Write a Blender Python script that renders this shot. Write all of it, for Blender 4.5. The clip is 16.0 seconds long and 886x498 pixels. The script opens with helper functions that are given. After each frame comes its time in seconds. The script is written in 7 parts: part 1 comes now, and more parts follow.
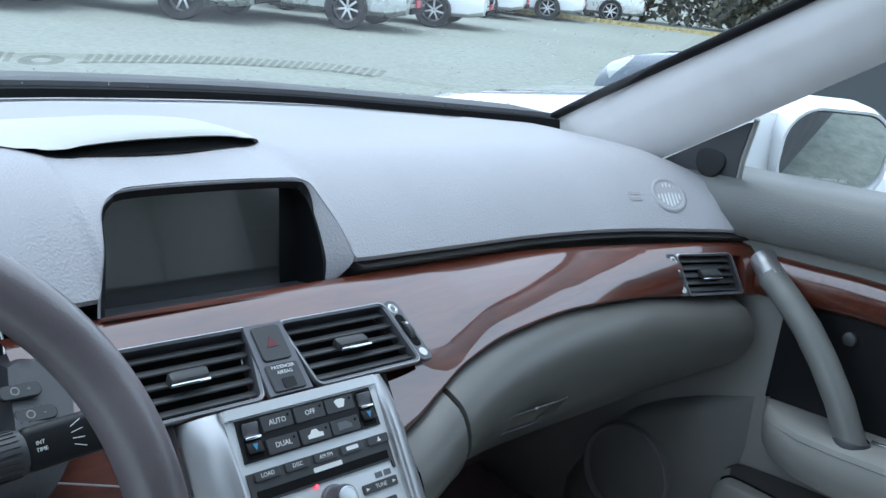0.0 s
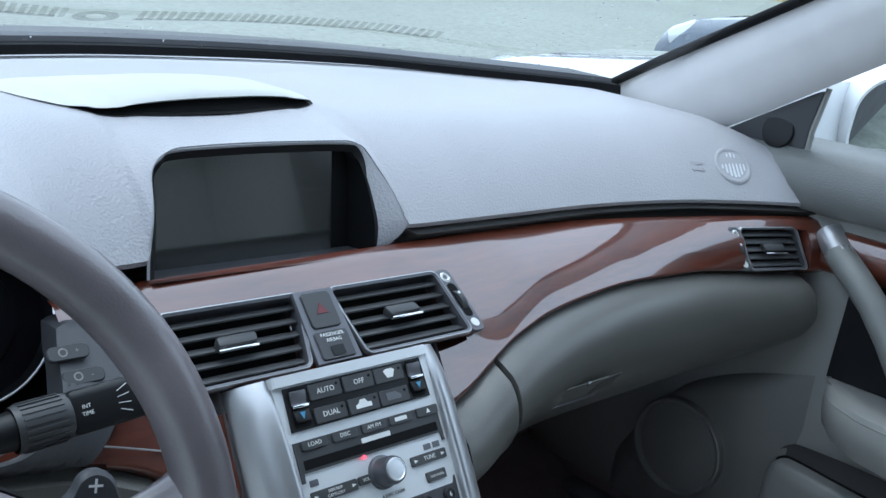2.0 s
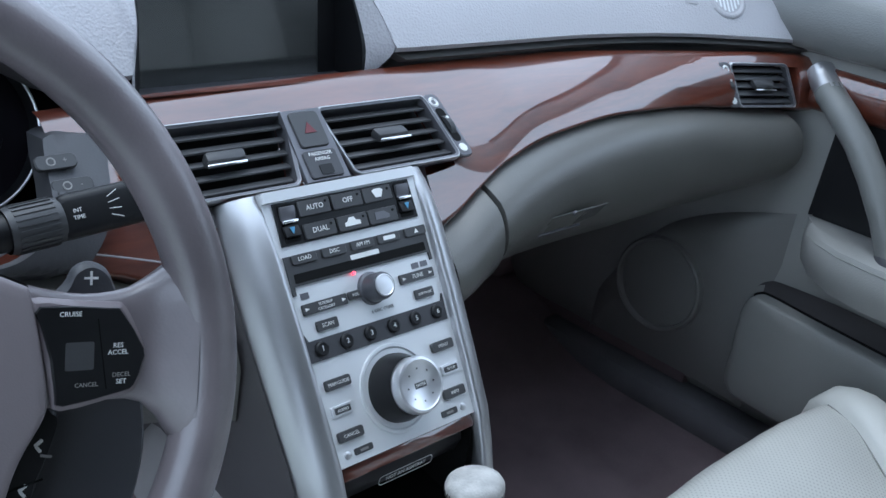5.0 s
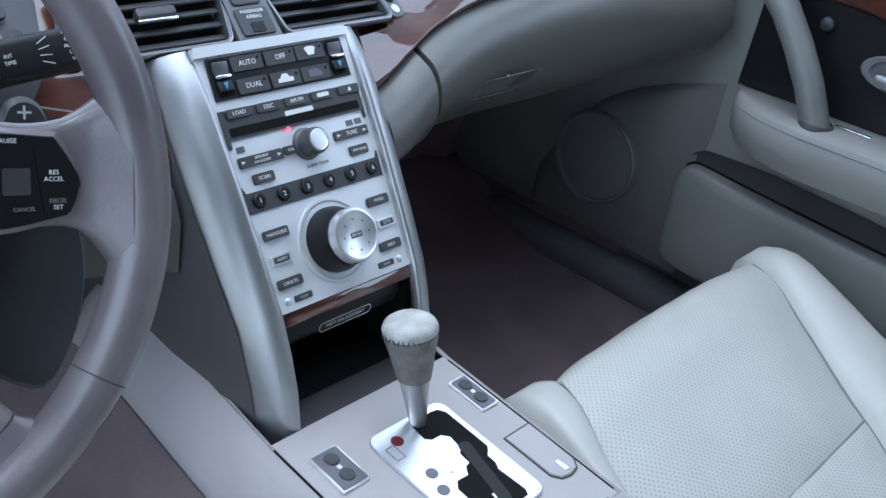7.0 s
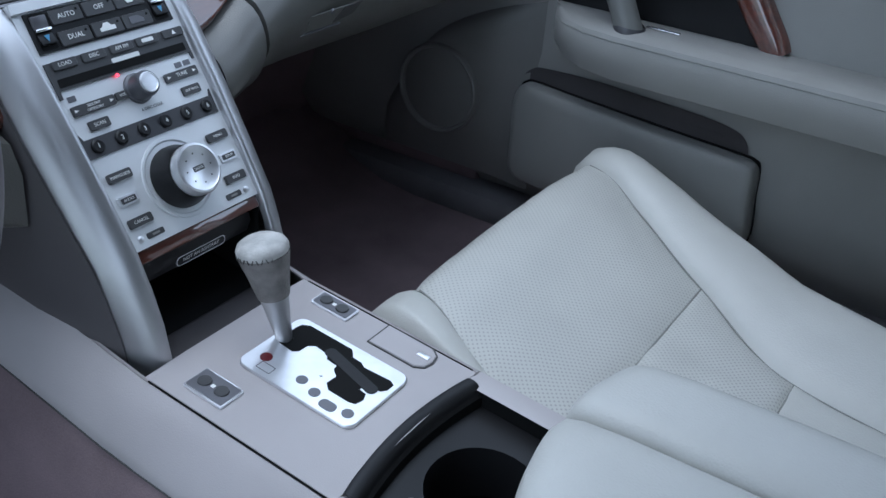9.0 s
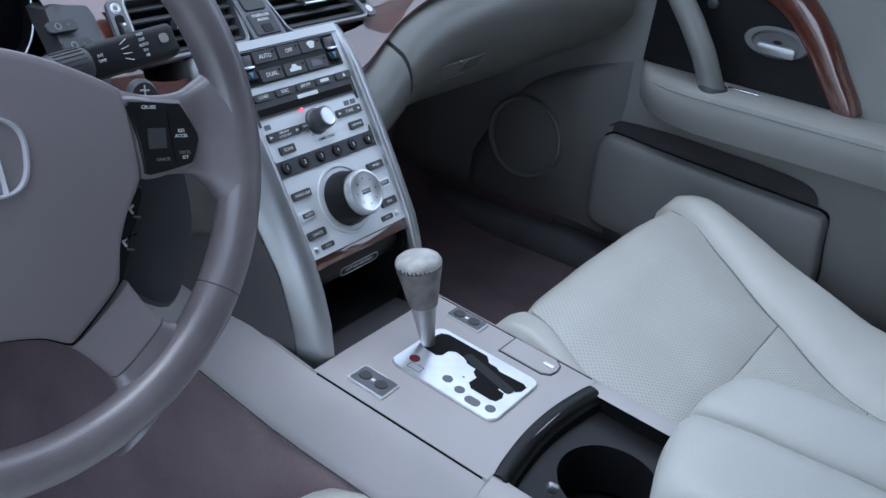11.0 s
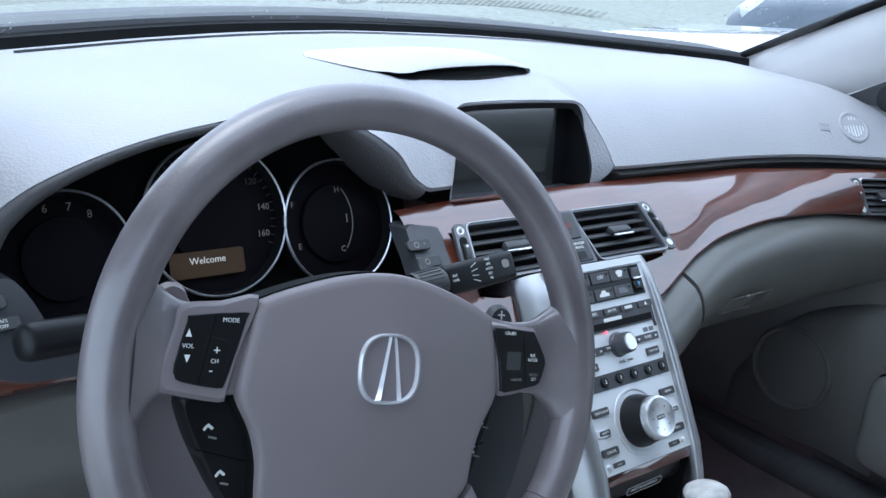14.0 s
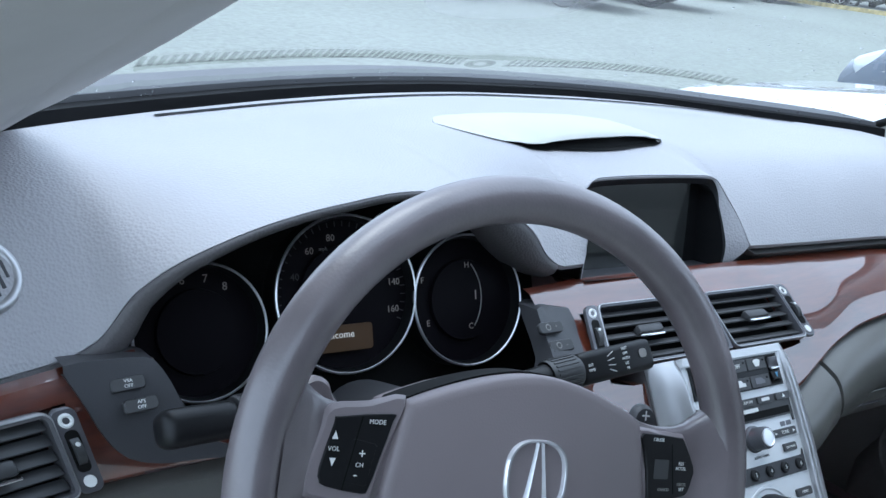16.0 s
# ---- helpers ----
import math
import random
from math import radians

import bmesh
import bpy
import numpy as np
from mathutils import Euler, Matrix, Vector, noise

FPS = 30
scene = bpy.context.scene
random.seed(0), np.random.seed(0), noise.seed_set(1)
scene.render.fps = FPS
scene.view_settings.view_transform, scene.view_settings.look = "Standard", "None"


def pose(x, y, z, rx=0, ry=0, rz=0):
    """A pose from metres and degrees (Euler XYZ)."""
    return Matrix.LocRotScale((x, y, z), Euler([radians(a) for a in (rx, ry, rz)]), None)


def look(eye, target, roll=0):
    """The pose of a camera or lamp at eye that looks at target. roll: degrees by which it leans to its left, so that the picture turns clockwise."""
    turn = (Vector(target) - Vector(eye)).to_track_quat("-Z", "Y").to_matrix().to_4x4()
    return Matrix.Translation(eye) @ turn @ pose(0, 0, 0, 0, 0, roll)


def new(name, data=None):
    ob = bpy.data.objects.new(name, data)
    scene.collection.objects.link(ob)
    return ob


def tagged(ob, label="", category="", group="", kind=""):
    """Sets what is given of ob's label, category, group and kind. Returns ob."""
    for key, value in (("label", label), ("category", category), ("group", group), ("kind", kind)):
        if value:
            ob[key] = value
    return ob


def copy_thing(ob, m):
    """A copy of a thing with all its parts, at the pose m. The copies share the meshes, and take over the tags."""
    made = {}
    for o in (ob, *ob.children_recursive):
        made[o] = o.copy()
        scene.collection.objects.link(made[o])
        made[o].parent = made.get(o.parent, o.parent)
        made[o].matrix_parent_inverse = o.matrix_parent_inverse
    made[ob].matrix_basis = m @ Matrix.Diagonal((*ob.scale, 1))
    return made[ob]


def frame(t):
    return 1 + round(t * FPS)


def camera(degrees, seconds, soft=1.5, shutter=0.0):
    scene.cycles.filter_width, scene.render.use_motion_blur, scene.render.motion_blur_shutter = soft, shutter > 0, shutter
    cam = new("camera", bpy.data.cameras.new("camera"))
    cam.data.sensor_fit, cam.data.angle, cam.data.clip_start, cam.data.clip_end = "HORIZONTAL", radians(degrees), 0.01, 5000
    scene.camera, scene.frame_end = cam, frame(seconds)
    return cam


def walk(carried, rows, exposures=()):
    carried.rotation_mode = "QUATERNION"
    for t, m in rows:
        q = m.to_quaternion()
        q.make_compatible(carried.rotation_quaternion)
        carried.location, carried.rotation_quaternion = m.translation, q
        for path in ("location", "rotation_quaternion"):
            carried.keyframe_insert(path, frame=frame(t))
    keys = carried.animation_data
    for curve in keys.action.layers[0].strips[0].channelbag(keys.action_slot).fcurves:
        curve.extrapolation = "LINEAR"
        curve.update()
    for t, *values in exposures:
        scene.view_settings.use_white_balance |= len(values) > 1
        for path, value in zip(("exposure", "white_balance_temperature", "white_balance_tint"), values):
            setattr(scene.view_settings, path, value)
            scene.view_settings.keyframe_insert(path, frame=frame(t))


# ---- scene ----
cam = camera(49.5, 16.0)
PATH = [
    (0, (-0.487, 0.229, 1.2), (0.945, 1.55, 0.748), 6.1),
    (0.5, (-0.479, 0.243, 1.203), (0.872, 1.635, 0.715), 6.0),
    (1, (-0.479, 0.239, 1.202), (0.858, 1.634, 0.688), 6.5),
    (1.5, (-0.476, 0.244, 1.202), (0.89, 1.602, 0.667), 7.2),
    (2, (-0.471, 0.249, 1.198), (0.878, 1.625, 0.661), 6.8),
    (2.5, (-0.47, 0.245, 1.194), (0.873, 1.62, 0.642), 7.0),
    (3, (-0.472, 0.247, 1.183), (0.877, 1.603, 0.599), 7.0),
    (3.5, (-0.472, 0.245, 1.174), (0.871, 1.571, 0.515), 7.0),
    (6, (-0.487, 0.224, 1.155), (0.849, 1.423, 0.273), 8.0),
    (6.5, (-0.491, 0.208, 1.145), (0.851, 1.36, 0.211), 7.9),
    (7, (-0.497, 0.193, 1.144), (0.853, 1.305, 0.174), 8.5),
    (7.5, (-0.506, 0.177, 1.145), (0.859, 1.26, 0.164), 8.0),
    (8, (-0.516, 0.159, 1.145), (0.868, 1.203, 0.148), 7.5),
    (8.5, (-0.519, 0.127, 1.139), (0.921, 1.08, 0.129), 4.8),
    (8.7, (-0.52, 0.115, 1.133), (0.941, 1.026, 0.115), 4.2),
    (10.8, (-0.689, 0.125, 1.158), (0.808, 1.06, 0.218), 6.0),
    (11, (-0.702, 0.139, 1.156), (0.788, 1.112, 0.244), 6.1),
    (11.5, (-0.731, 0.141, 1.164), (0.726, 1.216, 0.316), 6.5),
    (12, (-0.752, 0.151, 1.165), (0.679, 1.296, 0.363), 6.1),
    (12.5, (-0.769, 0.144, 1.177), (0.649, 1.348, 0.441), 6.3),
    (13, (-0.788, 0.153, 1.189), (0.602, 1.425, 0.517), 6.4),
    (13.5, (-0.8, 0.159, 1.199), (0.536, 1.513, 0.581), 6.8),
    (14, (-0.81, 0.174, 1.205), (0.466, 1.592, 0.603), 7.0),
    (14.5, (-0.817, 0.189, 1.213), (0.41, 1.652, 0.62), 7.2),
    (15, (-0.821, 0.202, 1.222), (0.384, 1.696, 0.659), 7.5),
    (15.5, (-0.824, 0.222, 1.226), (0.334, 1.762, 0.69), 8.1),
    (16, (-0.823, 0.235, 1.228), (0.316, 1.785, 0.681), 7.9),
]
EXPOSURES = [(0.0, 0.68, 5500, 0), (3.5, 0.74, 5480, 2), (6.0, 0.91, 5430, 5), (7.0, 0.96, 5400, 5), (8.0, 0.76, 5400, 6), (8.5, 0.56, 5400, 6), (11.0, 0.62, 5390, 7), (12.5, 1.00, 5390, 7), (14.0, 0.92, 5410, 4), (16.0, 0.79, 5420, 3)]
walk(cam, [(t, look(eye, target, roll)) for t, eye, target, roll in PATH], EXPOSURES)

# ---- light ----
world = bpy.data.worlds.new("world")
scene.world = world
world.use_nodes = True
wn = world.node_tree.nodes
sky = wn.new("ShaderNodeTexSky")
sky.sky_type = "NISHITA"
sky.sun_disc = False
sky.sun_elevation, sky.sun_rotation = radians(76), radians(342)
sky.air_density, sky.dust_density, sky.ozone_density = 1.0, 3.0, 1.0
cloud = wn.new("ShaderNodeMix")
cloud.data_type = "RGBA"
cloud.inputs[0].default_value = 0.75
cloud.inputs[7].default_value = (8.0, 8.5, 9.3, 1)
wn["Background"].inputs[1].default_value = 0.15
world.node_tree.links.new(sky.outputs[0], cloud.inputs[6])
world.node_tree.links.new(cloud.outputs[2], wn["Background"].inputs[0])
sun = new("sun", bpy.data.lights.new("sun", "SUN"))
sun.data.energy, sun.data.angle, sun.data.color = 0.5, radians(35), (1.0, 0.97, 0.92)
sun.matrix_world = look((0, 0, 0), (0.10, -0.30, -1.3))


# ---- materials ----
def nodes_of(name):
    m = bpy.data.materials.new(name)
    m.use_nodes = True
    return m, m.node_tree.nodes, m.node_tree.links


def surface(name, colour, rough=0.5, metal=0.0, coat=0.0, grain=0.0, grain_scale=900.0, cells=False, mottle=0.08, mottle_scale=9.0, fleck=0.0, spec=0.5, wear=0.08):
    """A surface with a soft mottle, a fine grain in the bump and uneven gloss."""
    m, n, l = nodes_of(name)
    b = n["Principled BSDF"]
    co = n.new("ShaderNodeTexCoord")
    big = n.new("ShaderNodeTexNoise")
    big.inputs["Scale"].default_value, big.inputs["Detail"].default_value = mottle_scale, 6
    l.new(co.outputs["Object"], big.inputs["Vector"])
    fine = n.new("ShaderNodeTexNoise")
    fine.inputs["Scale"].default_value, fine.inputs["Detail"].default_value = grain_scale * 0.6, 3
    l.new(co.outputs["Object"], fine.inputs["Vector"])
    add = n.new("ShaderNodeMath")
    add.operation = "MULTIPLY_ADD"
    add.inputs[1].default_value, add.inputs[2].default_value = fleck, 0.0
    l.new(fine.outputs[0], add.inputs[0])
    add2 = n.new("ShaderNodeMath")
    add2.operation = "ADD"
    l.new(add.outputs[0], add2.inputs[0])
    l.new(big.outputs[0], add2.inputs[1])
    ramp = n.new("ShaderNodeValToRGB")
    lo = [c * (1 - 2 * mottle) for c in colour]
    hi = [min(1, c * (1 + 2 * mottle)) for c in colour]
    ramp.color_ramp.elements[0].position, ramp.color_ramp.elements[1].position = 0.3 + fleck * 0.3, 0.7 + fleck * 0.7
    ramp.color_ramp.elements[0].color, ramp.color_ramp.elements[1].color = (*lo, 1), (*hi, 1)
    l.new(add2.outputs[0], ramp.inputs[0])
    l.new(ramp.outputs[0], b.inputs["Base Color"])
    rr = n.new("ShaderNodeMapRange")
    rr.inputs[3].default_value, rr.inputs[4].default_value = max(0.02, rough - wear), min(1, rough + wear)
    l.new(big.outputs[0], rr.inputs[0])
    l.new(rr.outputs[0], b.inputs["Roughness"])
    b.inputs["Metallic"].default_value = metal
    b.inputs["Coat Weight"].default_value = coat
    b.inputs["Coat Roughness"].default_value = 0.03
    b.inputs["Specular IOR Level"].default_value = spec
    if grain:
        bump = n.new("ShaderNodeBump")
        bump.inputs["Strength"].default_value, bump.inputs["Distance"].default_value = grain, 0.0006
        if cells:
            v = n.new("ShaderNodeTexVoronoi")
            v.inputs["Scale"].default_value = grain_scale
            l.new(co.outputs["Object"], v.inputs["Vector"])
            l.new(v.outputs["Distance"], bump.inputs["Height"])
        else:
            l.new(fine.outputs[0], bump.inputs["Height"])
        l.new(bump.outputs[0], b.inputs["Normal"])
    return m


def plain(name, colour, rough=0.4, metal=0.0, emit=0.0):
    m, n, l = nodes_of(name)
    b = n["Principled BSDF"]
    b.inputs["Base Color"].default_value = (*colour, 1)
    b.inputs["Roughness"].default_value, b.inputs["Metallic"].default_value = rough, metal
    if emit:
        b.inputs["Emission Color"].default_value = (*colour, 1)
        b.inputs["Emission Strength"].default_value = emit
    return m


def wood_material():
    m, n, l = nodes_of("lacquered_wood")
    b = n["Principled BSDF"]
    co = n.new("ShaderNodeTexCoord")
    mp = n.new("ShaderNodeMapping")
    mp.inputs["Scale"].default_value = (2.2, 14, 14)
    l.new(co.outputs["Object"], mp.inputs[0])
    a = n.new("ShaderNodeTexNoise")
    a.inputs["Scale"].default_value, a.inputs["Detail"].default_value, a.inputs["Distortion"].default_value = 2.5, 9, 1.6
    l.new(mp.outputs[0], a.inputs["Vector"])
    f = n.new("ShaderNodeTexNoise")
    f.inputs["Scale"].default_value, f.inputs["Detail"].default_value = 22, 8
    l.new(mp.outputs[0], f.inputs["Vector"])
    mx = n.new("ShaderNodeMath")
    mx.operation = "MULTIPLY_ADD"
    mx.inputs[1].default_value = 0.35
    l.new(f.outputs[0], mx.inputs[0])
    l.new(a.outputs[0], mx.inputs[2])
    r = n.new("ShaderNodeValToRGB")
    r.color_ramp.elements[0].position, r.color_ramp.elements[1].position = 0.45, 0.95
    r.color_ramp.elements[0].color, r.color_ramp.elements[1].color = (0.060, 0.012, 0.006, 1), (0.135, 0.030, 0.012, 1)
    l.new(mx.outputs[0], r.inputs[0])
    l.new(r.outputs[0], b.inputs["Base Color"])
    b.inputs["Roughness"].default_value = 0.35
    b.inputs["Coat Weight"].default_value, b.inputs["Coat Roughness"].default_value, b.inputs["Coat IOR"].default_value = 1.0, 0.012, 2.05
    return m


def glass_material(name, tint=(1, 1, 1), gloss=0.06):
    m, n, l = nodes_of(name)
    n.remove(n["Principled BSDF"])
    t = n.new("ShaderNodeBsdfTransparent")
    t.inputs[0].default_value = (*tint, 1)
    g = n.new("ShaderNodeBsdfGlossy")
    g.inputs["Roughness"].default_value = 0.02
    lw = n.new("ShaderNodeFresnel")
    lw.inputs[0].default_value = 1.35
    mx = n.new("ShaderNodeMixShader")
    l.new(lw.outputs[0], mx.inputs[0])
    l.new(t.outputs[0], mx.inputs[1])
    l.new(g.outputs[0], mx.inputs[2])
    l.new(mx.outputs[0], n["Material Output"].inputs[0])
    return m


def film_material(name, colour, amount):
    """A thin uneven film of one colour on glass: part see-through."""
    m, n, l = nodes_of(name)
    b = n["Principled BSDF"]
    b.inputs["Base Color"].default_value = (*colour, 1)
    b.inputs["Roughness"].default_value = 0.9
    co = n.new("ShaderNodeTexCoord")
    no = n.new("ShaderNodeTexNoise")
    no.inputs["Scale"].default_value, no.inputs["Detail"].default_value = 60, 4
    l.new(co.outputs["Object"], no.inputs["Vector"])
    mr = n.new("ShaderNodeMapRange")
    mr.inputs[1].default_value, mr.inputs[2].default_value = 0.3, 0.7
    mr.inputs[3].default_value, mr.inputs[4].default_value = amount * 0.5, amount
    l.new(no.outputs[0], mr.inputs[0])
    l.new(mr.outputs[0], b.inputs["Alpha"])
    return m


def asphalt_material():
    m, n, l = nodes_of("asphalt")
    b = n["Principled BSDF"]
    co = n.new("ShaderNodeTexCoord")
    a = n.new("ShaderNodeTexNoise")
    a.inputs["Scale"].default_value, a.inputs["Detail"].default_value = 0.35, 8
    f = n.new("ShaderNodeTexNoise")
    f.inputs["Scale"].default_value, f.inputs["Detail"].default_value, f.inputs["Roughness"].default_value = 14, 9, 0.75
    for q in (a, f):
        l.new(co.outputs["Object"], q.inputs["Vector"])
    mx = n.new("ShaderNodeMath")
    mx.operation = "MULTIPLY_ADD"
    mx.inputs[1].default_value = 0.25
    l.new(a.outputs[0], mx.inputs[0])
    l.new(f.outputs[0], mx.inputs[2])
    r = n.new("ShaderNodeValToRGB")
    r.color_ramp.elements[0].position, r.color_ramp.elements[1].position = 0.45, 0.80
    r.color_ramp.elements[0].color, r.color_ramp.elements[1].color = (0.185, 0.196, 0.164, 1), (0.34, 0.36, 0.305, 1)
    l.new(mx.outputs[0], r.inputs[0])
    l.new(r.outputs[0], b.inputs["Base Color"])
    b.inputs["Roughness"].default_value = 0.75
    bump = n.new("ShaderNodeBump")
    bump.inputs["Strength"].default_value, bump.inputs["Distance"].default_value = 0.5, 0.01
    l.new(f.outputs[0], bump.inputs["Height"])
    l.new(bump.outputs[0], b.inputs["Normal"])
    return m


PAD = surface("dash_vinyl", (0.40, 0.39, 0.405), 0.50, grain=0.9, grain_scale=370, cells=True, mottle=0.03, mottle_scale=5)
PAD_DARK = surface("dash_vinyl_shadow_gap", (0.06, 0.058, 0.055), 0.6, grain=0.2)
# Base colour lowered to put deeper shade into the lower dash.
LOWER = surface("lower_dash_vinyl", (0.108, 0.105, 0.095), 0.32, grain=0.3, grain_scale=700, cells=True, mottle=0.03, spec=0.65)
LEATHER = surface("seat_leather", (0.515, 0.51, 0.475), 0.42, grain=0.35, grain_scale=420, cells=True, mottle=0.02, mottle_scale=14)


def perforated():
    m = surface("perforated_leather", (0.515, 0.51, 0.475), 0.42, grain=0.3, grain_scale=420, cells=True, mottle=0.02, mottle_scale=14)
    n, l = m.node_tree.nodes, m.node_tree.links
    b = n["Principled BSDF"]
    co = n.new("ShaderNodeTexCoord")
    mp = n.new("ShaderNodeMapping")
    mp.inputs["Scale"].default_value = (1, 1, 0.01)
    mp.inputs["Rotation"].default_value = (0, 0, 0.785)
    l.new(co.outputs["Object"], mp.inputs[0])
    v = n.new("ShaderNodeTexVoronoi")
    v.inputs["Scale"].default_value, v.inputs["Randomness"].default_value = 205, 0.0
    l.new(mp.outputs[0], v.inputs["Vector"])
    r = n.new("ShaderNodeMapRange")
    r.inputs[1].default_value, r.inputs[2].default_value = 0.20, 0.30
    r.inputs[3].default_value, r.inputs[4].default_value = 0.70, 1.0
    l.new(v.outputs["Distance"], r.inputs[0])
    src = b.inputs["Base Color"].links[0].from_socket
    mx = n.new("ShaderNodeMix")
    mx.data_type, mx.blend_type = "RGBA", "MULTIPLY"
    mx.inputs[0].default_value = 1.0
    l.new(src, mx.inputs[6])
    l.new(r.outputs[0], mx.inputs[7])
    l.new(mx.outputs[2], b.inputs["Base Color"])
    return m


PERF = perforated()
DARKSTITCH = surface("dark_stitching_thread", (0.07, 0.065, 0.06), 0.8)
STITCH = surface("stitching_thread", (0.25, 0.25, 0.23), 0.8)
# Also lowered, so that the door reads as deep in shade.
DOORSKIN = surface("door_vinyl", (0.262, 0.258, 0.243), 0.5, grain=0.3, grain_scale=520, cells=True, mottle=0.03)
# Door vinyl again, darker: the footwell's shade is put into its colour.
DOORSHADED = surface("shaded_door_vinyl", (0.18, 0.176, 0.166), 0.5, grain=0.3, grain_scale=520, cells=True, mottle=0.03)
DOORDARK = surface("door_carpet_dark", (0.16, 0.155, 0.16), 0.85, grain=0.5)
# Rim leather darkened likewise, standing in for stronger shade.
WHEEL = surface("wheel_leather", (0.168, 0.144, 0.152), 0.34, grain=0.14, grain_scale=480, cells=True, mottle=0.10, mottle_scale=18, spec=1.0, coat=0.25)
HUB = surface("wheel_hub_vinyl", (0.222, 0.190, 0.198), 0.44, grain=0.12, grain_scale=900, cells=True, mottle=0.02)
SILVER = surface("satin_silver_plastic", (0.50, 0.50, 0.51), 0.36, metal=0.8, mottle=0.03, grain=0.05, grain_scale=1500)
PANEL = surface("silver_panel", (0.72, 0.73, 0.74), 0.42, metal=0.3, mottle=0.02, grain=0.05, grain_scale=1500)
PILLARGREY = surface("console_grey_plastic", (0.12, 0.112, 0.116), 0.42, metal=0.2, mottle=0.04)
CONSOLE = surface("console_plastic", (0.42, 0.392, 0.392), 0.5, grain=0.2, grain_scale=800, cells=True, mottle=0.03)
CHROME = plain("chrome", (0.9, 0.9, 0.92), 0.08, 1.0)
BRUSHED = surface("brushed_aluminium", (0.85, 0.85, 0.87), 0.34, metal=0.9, mottle=0.04, mottle_scale=40)
BLACK = surface("black_plastic", (0.010, 0.010, 0.011), 0.40, spec=0.3, mottle=0.1, grain=0.1)
GREY_BTN = surface("dark_grey_buttons", (0.05, 0.05, 0.052), 0.45, mottle=0.06, grain=0.15)
POD = surface("dark_grey_pod", (0.05, 0.05, 0.055), 0.5, mottle=0.05, grain=0.25, grain_scale=1100)
VENTGREY = surface("vent_grey_plastic", (0.14, 0.138, 0.15), 0.34, metal=0.4, mottle=0.04)
VISOR = surface("charcoal_visor_vinyl", (0.115, 0.108, 0.11), 0.5, grain=0.5, grain_scale=380, cells=True, mottle=0.05)
DIALBLACK = surface("dial_face_black", (0.004, 0.003, 0.005), 0.55, spec=0.12, mottle=0.1)
EMBLEM = plain("bright_emblem_metal", (0.92, 0.92, 0.95), 0.16, 0.60)
# Near-black; in cavities and gaps the missing light is in this colour.
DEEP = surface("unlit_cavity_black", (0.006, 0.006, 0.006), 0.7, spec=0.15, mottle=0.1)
DOORCAP = surface("door_cap_vinyl", (0.15, 0.152, 0.145), 0.45, grain=0.35, grain_scale=430, cells=True, mottle=0.03)
GRIP = surface("door_pull_leather", (0.17, 0.172, 0.162), 0.42, grain=0.2, grain_scale=480, cells=True)
WOOD = wood_material()
SCREEN = surface("screen_glass", (0.03, 0.032, 0.031), 0.14, spec=0.9, coat=0.7, mottle=0.05, wear=0.03)
WHITE = plain("white_print", (0.8, 0.8, 0.78), 0.6)
DARKPRINT = plain("dark_print", (0.05, 0.05, 0.05), 0.6)
FAINT = plain("faint_print", (0.25, 0.24, 0.23), 0.6)
DIMPRINT = plain("dim_dial_print", (0.05, 0.046, 0.045), 0.6)
AMBERPRINT = plain("pale_dial_print", (0.34, 0.29, 0.26), 0.6)
# Shade of the door pocket and the cubby, given as a dark colour.
POCKETDARK = surface("shaded_recess", (0.06, 0.055, 0.057), 0.9, grain=0.4)
KNOBSIDE = surface("dark_metal_knob", (0.10, 0.10, 0.11), 0.34, metal=0.4, mottle=0.04)
CARPET = surface("carpet", (0.215, 0.165, 0.172), 0.95, grain=1.0, grain_scale=900, mottle=0.12, fleck=0.4, spec=0.1)
# A light cloth coloured dark: its dimness in the wood's reflection is painted.
HEADLINER = surface("headliner_cloth", (0.14, 0.137, 0.134), 0.9, grain=0.4)
PILLARCLOTH = surface("pillar_trim", (0.68, 0.66, 0.655), 0.75, grain=0.4, grain_scale=1200, mottle=0.03)
RUBBER = surface("black_rubber", (0.008, 0.008, 0.009), 0.7, spec=0.15)
GLASS = glass_material("windscreen_glass")
# Demister grille's reflection, laid on the glass as a dark film.
REFLECTION = film_material("painted_reflection_on_glass", (0.11, 0.11, 0.10), 0.40)
ASPHALT = asphalt_material()
WHITEPAINT = surface("white_car_paint", (0.85, 0.86, 0.87), 0.25, coat=1.0, mottle=0.02)
SILVERPAINT = surface("silver_car_paint", (0.62, 0.64, 0.64), 0.28, metal=0.5, coat=1.0, mottle=0.02)
BLUEPAINT = surface("dark_blue_car_paint", (0.03, 0.05, 0.08), 0.25, coat=1.0, mottle=0.05)
TYRE = surface("tyre_rubber", (0.02, 0.02, 0.02), 0.8)
CARGLASS = plain("dark_car_glass", (0.03, 0.035, 0.035), 0.08)
MIRROR = plain("mirror_glass", (0.75, 0.78, 0.8), 0.01, 1.0)
RED = plain("red_lamp", (0.9, 0.05, 0.08), 0.3, emit=2.0)
REDDARK = plain("dark_red_lens", (0.12, 0.01, 0.015), 0.3)
ORANGE = plain("message_display", (0.075, 0.038, 0.014), 0.5, emit=0.03)
PALE = plain("message_letters", (0.8, 0.75, 0.68), 0.5, emit=0.2)
YELLOW = surface("yellow_kerb_paint", (0.50, 0.41, 0.19), 0.8, mottle=0.2)
FOLIAGE = surface("hedge_leaves", (0.115, 0.112, 0.08), 0.8, mottle=0.5, mottle_scale=3)


